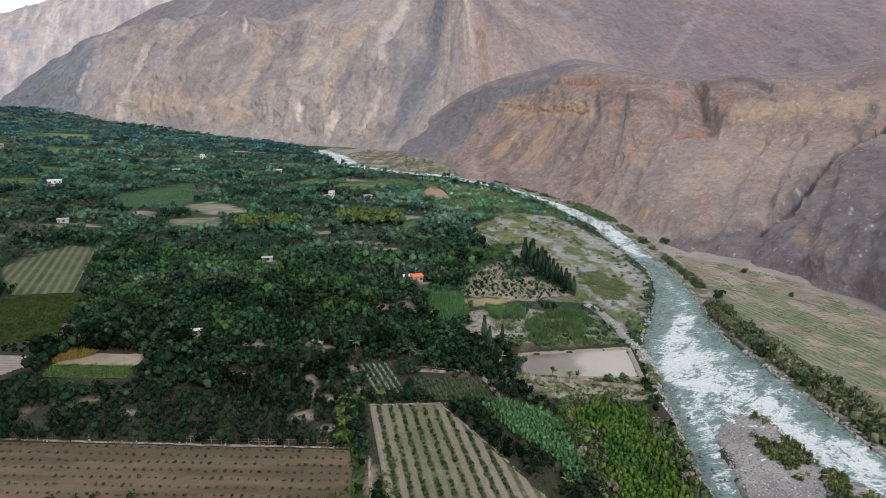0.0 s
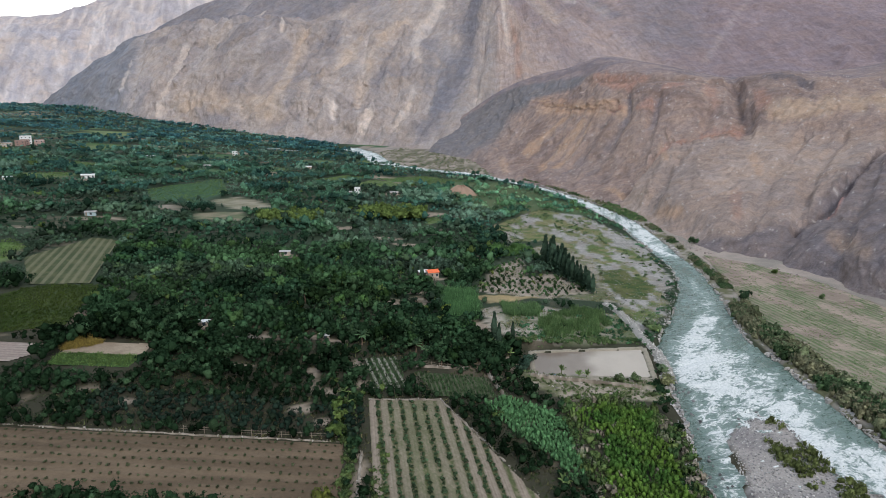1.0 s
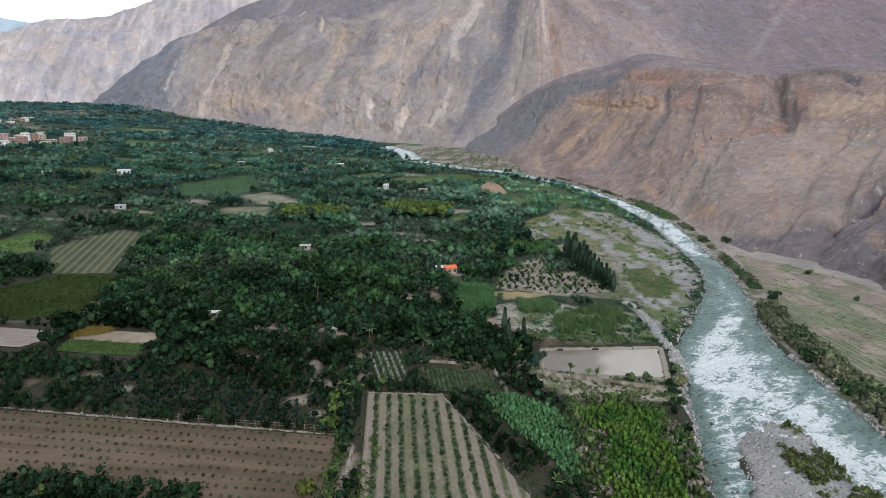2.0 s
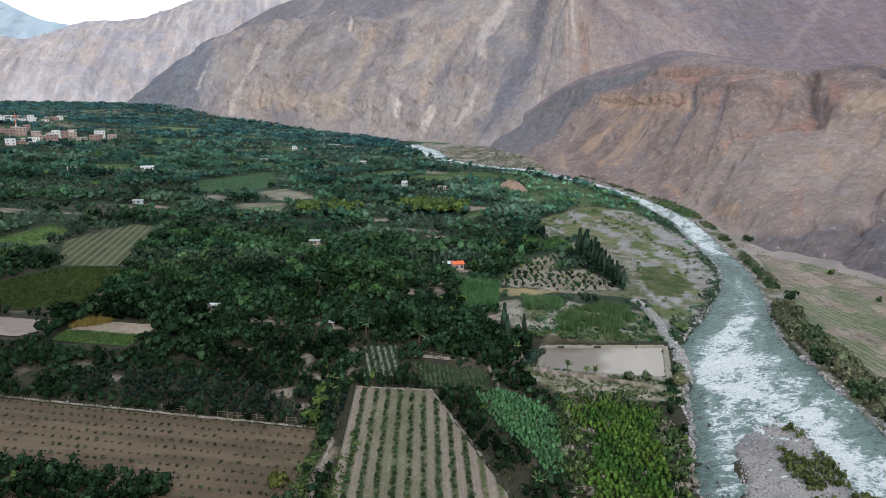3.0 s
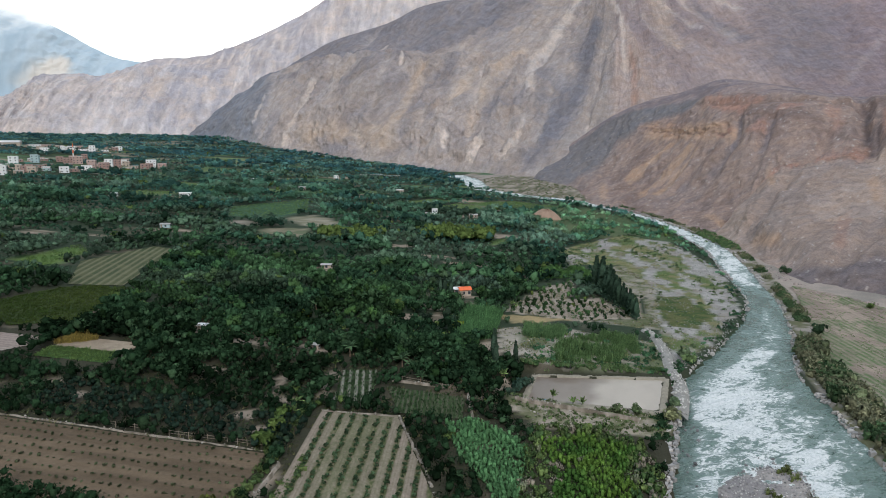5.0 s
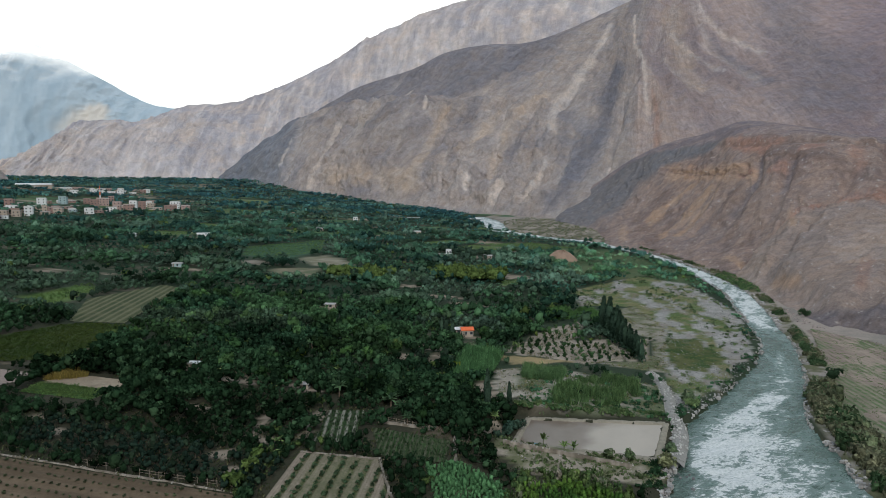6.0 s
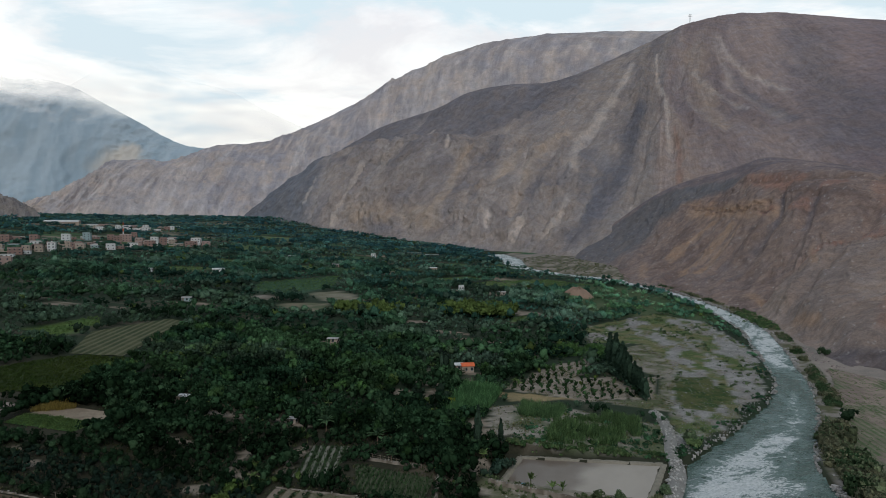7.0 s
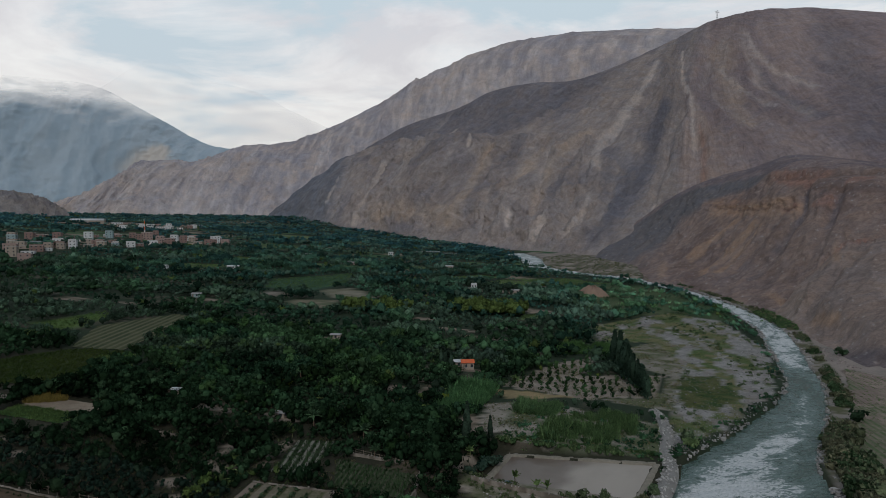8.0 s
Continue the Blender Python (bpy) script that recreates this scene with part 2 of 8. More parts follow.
class Nodes:
    """Short ways to add texture and arithmetic nodes to a material."""

    def __init__(self, m):
        m.use_nodes = True
        self.n, self.l = m.node_tree.nodes, m.node_tree.links
        self.bsdf = self.n["Principled BSDF"]

    def put(self, socket, v):
        if isinstance(v, (int, float)):
            socket.default_value = v
        elif isinstance(v, tuple):
            socket.default_value = (*v, 1) if len(socket.default_value) == 4 else v
        else:
            self.l.new(v, socket)

    def math(self, op, a, b=0.0, clamp=False):
        q = self.n.new("ShaderNodeMath")
        q.operation, q.use_clamp = op, clamp
        self.put(q.inputs[0], a)
        self.put(q.inputs[1], b)
        return q.outputs[0]

    def step(self, v, a, b, lo=0.0, hi=1.0):
        q = self.n.new("ShaderNodeMapRange")
        q.interpolation_type = "SMOOTHSTEP"
        self.put(q.inputs["Value"], v)
        for key, w in (("From Min", a), ("From Max", b), ("To Min", lo), ("To Max", hi)):
            self.put(q.inputs[key], w)
        return q.outputs[0]

    def noise(self, co, size, detail=6.0, rough=0.6, bend=0.0, kind="FBM"):
        """size: metres along each axis."""
        mp, t = self.n.new("ShaderNodeMapping"), self.n.new("ShaderNodeTexNoise")
        mp.inputs["Scale"].default_value = [1 / k for k in size]
        self.l.new(co, mp.inputs[0])
        self.l.new(mp.outputs[0], t.inputs["Vector"])
        t.noise_type = kind
        for key, w in (("Scale", 1.0), ("Detail", detail), ("Roughness", rough), ("Distortion", bend)):
            t.inputs[key].default_value = w
        return t.outputs["Fac"]

    def mix(self, fac, a, b):
        q = self.n.new("ShaderNodeMix")
        q.data_type = "RGBA"
        self.put(q.inputs["Factor"], fac)
        self.put(q.inputs[6], a)
        self.put(q.inputs[7], b)
        return q.outputs[2]

    def scale(self, c, k):
        q = self.n.new("ShaderNodeVectorMath")
        q.operation = "SCALE"
        self.put(q.inputs[0], c)
        self.put(q.inputs["Scale"], k)
        return q.outputs[0]


def slope_material(name, size, relief, contrast=1.0, pale=(0.44, 0.385, 0.35), dark=(0.10, 0.092, 0.10), lines=0.3, streaky=0.09):
    """Bare mountain rock: the mesh's paint, with streaks and runnels down the slope (the UV map is in metres across and up the slope), mottled rock and crevices where the paint's alpha says that it is rocky."""
    m = bpy.data.materials.new(name)
    k = Nodes(m)
    k.bsdf.inputs["Roughness"].default_value, k.bsdf.inputs["Specular IOR Level"].default_value = 0.95, 0.1
    paint = k.n.new("ShaderNodeAttribute")
    paint.attribute_name = "paint"
    rocky = paint.outputs["Alpha"]
    uv, co = k.n.new("ShaderNodeUVMap").outputs[0], k.n.new("ShaderNodeTexCoord").outputs["Object"]
    streak = k.noise(uv, (size * 1.6, size * 9, 1), 8.0, 0.66, 0.5)
    broad = k.noise(uv, (size * 7, size * 22, 1), 6.0, 0.62, 0.7)
    mottle = k.noise(co, (size * 3.0,) * 3, 10.0, 0.70, 0.5)
    grit = k.noise(co, (size * 0.5,) * 3, 5.0, 0.72)
    hue = k.noise(co, (size * 9,) * 3, 7.0, 0.66, 0.8)
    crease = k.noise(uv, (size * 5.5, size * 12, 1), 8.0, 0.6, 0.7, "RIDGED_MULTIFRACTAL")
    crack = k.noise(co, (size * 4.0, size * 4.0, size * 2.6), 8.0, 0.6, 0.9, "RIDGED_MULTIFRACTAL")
    c = paint.outputs["Color"]
    tinge = k.n.new("ShaderNodeVectorMath")
    tinge.operation = "MULTIPLY"
    k.l.new(c, tinge.inputs[0])
    k.l.new(k.mix(k.step(hue, 0.36, 0.64), (0.97, 0.99, 1.03), (1.05, 1.0, 0.95)), tinge.inputs[1])
    c = tinge.outputs[0]
    c = k.scale(c, k.step(streak, 0.32, 0.68, 1 - streaky, 1 + streaky))
    c = k.scale(c, k.step(broad, 0.34, 0.66, 1 - 0.7 * streaky, 1 + 0.7 * streaky))
    c = k.scale(c, k.step(mottle, 0.32, 0.68, 1 - 0.17 * contrast, 1 + 0.19 * contrast))
    c = k.scale(c, k.step(grit, 0.30, 0.70, 1 - 0.15 * contrast, 1 + 0.17 * contrast))
    run = k.math("MULTIPLY", k.step(streak, 0.56, 0.68), k.step(broad, 0.50, 0.62))
    c = k.mix(k.math("MULTIPLY", run, lines), c, pale)
    c = k.mix(k.math("MULTIPLY", k.step(grit, 0.64, 0.74), 0.35 * contrast), c, pale)
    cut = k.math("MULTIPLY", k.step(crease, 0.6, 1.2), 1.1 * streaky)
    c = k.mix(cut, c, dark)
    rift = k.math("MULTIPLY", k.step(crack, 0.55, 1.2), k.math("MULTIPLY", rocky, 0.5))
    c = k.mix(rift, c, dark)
    k.l.new(c, k.bsdf.inputs["Base Color"])
    h = k.math("ADD", k.math("MULTIPLY", streak, 0.8), k.math("MULTIPLY", mottle, 1.0))
    h = k.math("SUBTRACT", h, k.math("MULTIPLY", crease, 0.35))
    h = k.math("SUBTRACT", h, k.math("MULTIPLY", k.math("MULTIPLY", crack, rocky), 0.7))
    bump = k.n.new("ShaderNodeBump")
    bump.inputs["Strength"].default_value, bump.inputs["Distance"].default_value = 1.0, relief
    k.l.new(h, bump.inputs["Height"])
    k.l.new(bump.outputs[0], k.bsdf.inputs["Normal"])
    return m


def leaf_material(name, single=0.0, island=0.3):
    """Foliage: the mesh's paint, varied leaf by leaf; light falls on each crown as a rounded whole (the mesh's puff), and some of it passes through the leaves."""
    m = bpy.data.materials.new(name)
    k = Nodes(m)
    paint, puff = k.n.new("ShaderNodeAttribute"), k.n.new("ShaderNodeAttribute")
    paint.attribute_name, puff.attribute_name = "paint", "puff"
    co = k.n.new("ShaderNodeTexCoord").outputs["Object"]
    c = k.scale(paint.outputs["Color"], k.step(k.noise(co, (0.6,) * 3, 4.0), 0.3, 0.7, 0.75, 1.3))
    each = k.n.new("ShaderNodeNewGeometry").outputs["Random Per Island"]
    c = k.scale(c, k.step(each, 0.0, 1.0, 1 - island, 1 + island))
    if single:
        c = k.scale(c, k.step(k.n.new("ShaderNodeObjectInfo").outputs["Random"], 0.0, 1.0, 1 - single, 1 + single))
    turn = k.n.new("ShaderNodeVectorTransform")
    turn.vector_type, turn.convert_from, turn.convert_to = "NORMAL", "OBJECT", "WORLD"
    k.l.new(puff.outputs["Vector"], turn.inputs[0])
    back = k.scale(turn.outputs[0], -1.0)
    dull, thin, both = k.n.new("ShaderNodeBsdfDiffuse"), k.n.new("ShaderNodeBsdfTranslucent"), k.n.new("ShaderNodeAddShader")
    for i, (b, way) in enumerate(((dull, turn.outputs[0]), (thin, back))):
        k.l.new(c, b.inputs["Color"])
        k.l.new(way, b.inputs["Normal"])
        k.l.new(b.outputs[0], both.inputs[i])
    k.l.new(both.outputs[0], k.n["Material Output"].inputs[0])
    return m


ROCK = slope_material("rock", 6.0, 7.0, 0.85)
# the far rock's pale and dark tones are lifted for distance haze
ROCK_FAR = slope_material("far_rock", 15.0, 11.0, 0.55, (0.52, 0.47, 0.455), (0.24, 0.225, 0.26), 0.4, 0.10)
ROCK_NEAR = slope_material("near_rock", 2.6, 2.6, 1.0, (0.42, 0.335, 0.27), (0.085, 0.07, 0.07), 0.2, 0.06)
SOIL = paint_material("soil", 0.95, 0.35, 0.7, 0.4, 9.0, spec=0.1)
LEAVES = leaf_material("leaves")
LEAVES_ONE = leaf_material("tree_leaves", 0.3)
STONE = paint_material("stone", 0.85, 0.25, 0.25, 0.4, 2.0, island=0.35)
STONE_ONE = paint_material("boulder_stone", 0.85, 0.25, 0.25, 0.4, 2.0, single=0.35)
PLASTER = paint_material("plaster", 0.85, 0.22, 0.5, 0.2, 3.0, spec=0.2)
BARK = paint_material("bark", 0.9, 0.3, 0.15, 0.5, 1.0, spec=0.15)


def plain_material(name, colour, rough=0.8, metal=0.0, grain=0.25, scale=0.4):
    m = bpy.data.materials.new(name)
    m.use_nodes = True
    n, l = m.node_tree.nodes, m.node_tree.links
    b = n["Principled BSDF"]
    b.inputs["Roughness"].default_value, b.inputs["Metallic"].default_value = rough, metal
    t, r = n.new("ShaderNodeTexNoise"), n.new("ShaderNodeMapRange")
    l.new(n.new("ShaderNodeTexCoord").outputs["Object"], t.inputs["Vector"])
    t.inputs["Scale"].default_value, t.inputs["Detail"].default_value = 1 / scale, 5.0
    r.inputs["To Min"].default_value, r.inputs["To Max"].default_value = 1 - grain, 1 + grain
    l.new(t.outputs["Fac"], r.inputs["Value"])
    v = n.new("ShaderNodeVectorMath")
    v.operation = "SCALE"
    v.inputs[0].default_value = colour
    l.new(r.outputs[0], v.inputs["Scale"])
    l.new(v.outputs[0], b.inputs["Base Color"])
    return m


WOOD = plain_material("weathered_wood", (0.25, 0.20, 0.155))
GLASS = plain_material("window_glass", (0.05, 0.06, 0.07), 0.15)
ORANGE = plain_material("orange_roof", (0.80, 0.16, 0.05), 0.6, scale=1.0)
SHEET = plain_material("pale_sheet_roof", (0.66, 0.66, 0.64), 0.5, scale=1.5)
GREY_ROOF = plain_material("grey_roof", (0.42, 0.40, 0.38), 0.7, scale=1.0)
STEEL = plain_material("steel", (0.35, 0.36, 0.37), 0.5, 0.8)
BLUE = plain_material("blue_plastic", (0.10, 0.30, 0.42), 0.5)


def water_material(name, clear, depth_tint, foamy=True):
    """Flowing water: silty and dull where it runs smooth, broken white where the mesh's paint (red) says that it runs fast; green in the paint: silt."""
    m = bpy.data.materials.new(name)
    k = Nodes(m)
    paint = k.n.new("ShaderNodeAttribute")
    paint.attribute_name = "paint"
    sep = k.n.new("ShaderNodeSeparateColor")
    k.l.new(paint.outputs["Color"], sep.inputs[0])
    uv = k.n.new("ShaderNodeUVMap").outputs[0]
    silt = k.math("ADD", k.noise(uv, (14.0, 26.0, 1), 4.0), sep.outputs[1], True)
    c = k.mix(silt, clear, depth_tint)
    ripple = k.noise(uv, (1.3, 0.9, 1), 6.0, 0.65, 0.6)
    rough, height = 0.22 if foamy else 0.38, ripple
    if foamy:
        c = k.scale(c, k.step(ripple, 0.3, 0.7, 0.72, 1.25))
        crest = k.noise(uv, (3.2, 2.2, 1), 10.0, 0.72, 1.0)
        surf = k.noise(uv, (0.8, 0.7, 1), 6.0, 0.75, 0.6)
        fast = k.math("ADD", k.math("ADD", k.math("MULTIPLY", crest, 0.75), k.math("MULTIPLY", surf, 0.25)), sep.outputs[0])
        veil = k.step(fast, 0.72, 0.98)
        white = k.step(fast, 0.885, 0.985)
        c = k.mix(k.math("MULTIPLY", veil, 0.40), c, (0.34, 0.42, 0.40))
        c = k.mix(k.math("MULTIPLY", white, k.step(surf, 0.30, 0.60, 0.45, 1.0)), c, (0.76, 0.76, 0.74))
        rough, height = k.step(veil, 0.0, 1.0, 0.22, 0.8), k.math("ADD", k.math("MULTIPLY", ripple, 0.5), fast)
    k.put(k.bsdf.inputs["Roughness"], rough)
    k.l.new(c, k.bsdf.inputs["Base Color"])
    bump = k.n.new("ShaderNodeBump")
    bump.inputs["Strength"].default_value, bump.inputs["Distance"].default_value = (0.9, 0.6) if foamy else (0.15, 0.1)
    k.l.new(height, bump.inputs["Height"])
    k.l.new(bump.outputs[0], k.bsdf.inputs["Normal"])
    return m


WATER = water_material("river_water", (0.062, 0.113, 0.090), (0.120, 0.176, 0.141))
POND_WATER = water_material("pond_water", (0.43, 0.36, 0.29), (0.175, 0.128, 0.092), False)


# ---- parcels of the farmed land ----
CROP, BARE = (0.60, 0.75), (0.75, 0.79)  # which parcels far up the valley are open


def hashed(i, j, k):
    return _TAB[(_PERM[(i * 13 + k * 29) & 511] + j * 17 + k * 71) & 511]


def parcels(x, y):
    """For each point of the plan its parcel's number (0 to 1) and how near it lies to the parcel's edge (0 at the edge)."""
    c, s = math.cos(radians(14)), math.sin(radians(14))
    u, w = (x * c + y * s) / 38, (-x * s + y * c) / 26
    ui, wi = np.floor(u).astype(int), np.floor(w).astype(int)
    best, second, num = np.full(x.shape, 9e9), np.full(x.shape, 9e9), np.zeros(x.shape)
    for di in (-1, 0, 1):
        for dj in (-1, 0, 1):
            i, j = ui + di, wi + dj
            d = np.abs(i + 0.2 + 0.6 * hashed(i, j, 1) - u) ** 1.6 + np.abs(j + 0.2 + 0.6 * hashed(i, j, 2) - w) ** 1.6
            num = np.where(d < best, hashed(i, j, 3), num)
            second = np.where(d < best, best, np.minimum(second, d))
            best = np.minimum(best, d)
    num = np.where((y < 640) & (num > CROP[0]) & (num < BARE[1]), num - 0.4, num)
    num = np.where((y < 245) | ((x < -170) & (y < 340)), 0.2, num)
    return num, second - best


# bare earth, yards and trodden spots: x, y, half length, half width, turn
# bare earth: middle x, y, half length, half depth, turn
NEAR_SPOTS = [(-36, 166, 2.6, 3.0, 0), (-29, 160, 2.4, 2.4, 0), (-33, 178, 5, 1.5, 0), (-62, 190, 5, 2.2, 0), (-80, 163, 3, 2, 0), (-92, 168, 3, 1.6, 0), (-38, 188, 1.5, 8, 15),
              (44, 199, 20, 5.0, 0), (20, 172, 2, 5, 30), (-26, 193, 1.3, 14, 12), (-16, 134, 1.5, 14, 5), (20, 212, 3.5, 6, 0), (12, 240, 3, 14, 15), (-15, 309, 9, 4.0, 10), (-7, 294, 4, 7.0, 20), (-20, 285, 8, 2.5, -10)]
FAR_SPOTS = [(-88, 334, 11, 3.5, 5), (-84, 222, 4, 3.0, 0), (-66, 215, 11, 2.2, 4), (-42, 219, 7, 2.2, 0), (-48, 396, 15, 4.5, 8), (-28, 384, 13, 4.0, 5), (-25, 268, 5, 4, 5), (-14, 272, 3.5, 7, 10),
             (-27, 504, 12, 10, 20)]
FAR_SPOTS += [(-71, 598, 12, 8, 0), (-94, 583, 8, 8, 0), (-75, 420, 9, 5, 60), (-184, 762, 14, 8, 0), (-210, 392, 12, 5, 0), (-120, 470, 9, 5, 0),
              (-303, 540, 8, 5, 0), (-268, 340, 13, 6, 40), (-235, 351, 6, 4, 0), (-219, 386, 7, 4, 0)]
SPOTS = NEAR_SPOTS + FAR_SPOTS


def spot_mask(x, y, spots=SPOTS):
    m = np.zeros(x.shape, bool)
    for cx, cy, a, b, turn in spots:
        c, s = math.cos(radians(turn)), math.sin(radians(turn))
        u, w = (x - cx) * c + (y - cy) * s, -(x - cx) * s + (y - cy) * c
        m |= (u / a) ** 2 + (w / b) ** 2 < 0.2 + 1.5 * fbm(x / 3.5, y / 3.5, 4, 77, 0.6)
    return m


# ---- the ground: one sheet to the horizon ----
def axis_steps(a, b, fine, lo, hi, grow=1.07):
    mid = np.arange(a, b + fine / 2, fine)
    left, s, v = [], fine, a
    while v > lo:
        s *= grow
        v -= s
        left.append(v)
    right, s, v = [], fine, mid[-1]
    while v < hi:
        s *= grow
        v += s
        right.append(v)
    return np.concatenate([left[::-1], mid, right])


def ground_paint(x, y):
    n1, n2 = fbm(x / 25, y / 25, 4, 3), fbm(x / 4, y / 4, 3, 9)
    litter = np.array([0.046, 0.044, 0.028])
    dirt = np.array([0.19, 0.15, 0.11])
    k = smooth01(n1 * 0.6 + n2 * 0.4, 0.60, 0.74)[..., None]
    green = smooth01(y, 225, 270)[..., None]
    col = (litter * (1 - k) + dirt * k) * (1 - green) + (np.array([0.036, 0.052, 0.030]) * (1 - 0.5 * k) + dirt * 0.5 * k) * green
    beyond = x > np.interp(y, [p[1] for p in RIGHT_BANK], [p[0] for p in RIGHT_BANK])
    col = np.where(beyond[..., None], blend((0.33, 0.275, 0.235), (0.25, 0.22, 0.19), smooth01(n1, 0.4, 0.6)), col)
    num, edge = parcels(x, y)
    far = (x < 30) & (y > 240)
    crop = far & (num > CROP[0]) & (num < CROP[1])
    shade = ((num - CROP[0]) / (CROP[1] - CROP[0]))[..., None]
    green = np.array([0.05, 0.11, 0.055]) * (1 - shade) + np.array([0.12, 0.165, 0.065]) * shade
    col = np.where(crop[..., None], green * (0.8 + 0.4 * n2[..., None]), col)
    bare = far & (num > BARE[0]) & (num < BARE[1])
    col = np.where(bare[..., None], np.array([0.27, 0.225, 0.165]) * (0.75 + 0.5 * n2[..., None]), col)
    wob_x, wob_y = x + 6 * (fbm(x / 9, y / 9, 3, 21) - 0.5), y + 6 * (fbm(x / 9, y / 9, 3, 25) - 0.5)
    col = np.where(spot_mask(x, y)[..., None], blend((0.29, 0.235, 0.18), (0.13, 0.108, 0.075), smooth01(fbm(x / 2.5, y / 2.5, 3, 19), 0.46, 0.70)), col)

    def lay(key, a, b, size=6.0, seed=5):
        m = inside(wob_x, wob_y, FIELDS[key])
        t = smooth01(fbm(x / size, y / size, 4, seed), 0.38, 0.62)[..., None]
        c = np.array(a) * (1 - t) + np.array(b) * t
        col[m] = c[m]
    lay("green_far", (0.045, 0.095, 0.055), (0.055, 0.115, 0.06))
    lay("sand_far", (0.27, 0.24, 0.18), (0.18, 0.17, 0.11))
    lay("vine", (0.11, 0.13, 0.07), (0.22, 0.19, 0.13))
    lay("pale_left", (0.10, 0.17, 0.045), (0.13, 0.19, 0.06))
    lay("pale_far", (0.09, 0.15, 0.05), (0.13, 0.17, 0.07))
    lay("pale_mid", (0.07, 0.14, 0.05), (0.11, 0.15, 0.06))
    for key in ("meadow_b", "meadow_c", "meadow_d", "meadow_e", "meadow_f", "meadow_g"):
        lay(key, (0.105, 0.165, 0.070), (0.150, 0.195, 0.085))
    lay("bank_meadow", (0.060, 0.098, 0.045), (0.100, 0.125, 0.060), 9.0)
    lay("bar_edge", (0.27, 0.24, 0.195), (0.125, 0.135, 0.07), 5.0)
    lay("rubble_plot", (0.30, 0.255, 0.21), (0.17, 0.15, 0.11), 4.0)
    lay("sandy_strip", (0.33, 0.25, 0.13), (0.25, 0.20, 0.11), 4.0)
    lay("sandy_path", (0.34, 0.30, 0.25), (0.25, 0.22, 0.17), 3.0)
    lay("sand_orchard", (0.36, 0.305, 0.245), (0.27, 0.225, 0.175), 4.0)
    lay("scrub", (0.33, 0.295, 0.245), (0.11, 0.125, 0.065))
    lay("gravel", (0.335, 0.315, 0.29), (0.25, 0.235, 0.215), 3.0)
    m = inside(wob_x, wob_y, FIELDS["gravel"])
    veg = (smooth01(fbm(x / 9, y / 20, 5, 12, 0.65) + 0.10 * smooth01(70 - x + 0.25 * (y - 300), 0, 25), 0.535, 0.60) * m)[..., None]
    olive = blend(np.array([0.185, 0.172, 0.085]), np.array([0.10, 0.135, 0.05]), smooth01(fbm(x / 7, y / 7, 3, 14), 0.4, 0.6))
    col[:] = col * (1 - veg) + olive * veg
    mud = (smooth01(fbm(x / 7, y / 16, 3, 16), 0.62, 0.70) * m * 0.6)[..., None]
    col[:] = col * (1 - mud) + np.array([0.24, 0.20, 0.17]) * mud
    lay("bar_grass", (0.045, 0.078, 0.024), (0.105, 0.11, 0.045), 4.0)
    lay("far_bar", (0.33, 0.28, 0.23), (0.15, 0.14, 0.095), 9.0)
    lay("terrace", (0.27, 0.215, 0.17), (0.21, 0.165, 0.13), 11.0)
    right = np.interp(y, [p[1] for p in RIGHT_BANK], [p[0] for p in RIGHT_BANK])
    bank = (x > right) & (x < right + 9) & (y < 700)
    col = np.where(bank[..., None], blend(np.array([0.28, 0.245, 0.21]), np.array([0.12, 0.12, 0.065]), smooth01(n2, 0.4, 0.6)), col)
    lay("island", (0.235, 0.215, 0.21), (0.36, 0.325, 0.30), 6.0)
    lay("pond_south", (0.33, 0.28, 0.22), (0.14, 0.14, 0.075), 3.5)
    return col


def blend(a, b, t):
    return np.asarray(a) * (1 - t[..., None]) + np.asarray(b) * t[..., None]


SUNK = ("terrace", "rows_b", "brown", "striped", "rows", "tan", "green", "plot_sand", "plot_green", "plot_left")
POND = [(28, 230), (66.3, 236), (63.3, 209), (27.5, 210.5)]
POND_Z = -4.3


def swell(poly, by):
    """A polygon moved outwards from its middle by some metres."""
    cx, cy = sum(p[0] for p in poly) / len(poly), sum(p[1] for p in poly) / len(poly)
    return [(px + by * (px - cx) / math.hypot(px - cx, py - cy), py + by * (py - cy) / math.hypot(px - cx, py - cy)) for px, py in poly]


def land_z(x, y):
    """The height of the finished ground."""
    x, y = np.asarray(x, float), np.asarray(y, float)
    z = floor_z(x, y) + 1.0 * (fbm(x / 30, y / 30, 3, 2) - 0.5)
    for k in SUNK:
        z = np.where(inside(x, y, FIELDS[k]), floor_z(x, y) - 0.16, z)
    isl = inside(x, y, FIELDS["island"])
    z = np.where(inside(x, y, RIVER) & ~isl, z - 2.2, z)
    z = np.where(isl, floor_z(x, y) - 0.55 + 1.3 * (fbm(x / 6, y / 6, 3, 4) - 0.4), z)
    z = np.where(inside(x, y, swell(POND, 7)), np.minimum(z, POND_Z + 0.5), z)
    return np.where(inside(x, y, POND), POND_Z - 1.2, z)


def make_ground():
    xs = axis_steps(-120, 190, 2.0, -6500, 6000, 1.07)
    ys = axis_steps(115, 390, 2.0, -3500, 6000, 1.045)
    x, y = np.meshgrid(xs, ys)
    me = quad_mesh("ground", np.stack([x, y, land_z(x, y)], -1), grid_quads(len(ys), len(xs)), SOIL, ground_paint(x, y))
    tagged(new("ground", me), "dry sandy valley floor with grass, gravel and field soil", "ground", kind="structure")


make_ground()


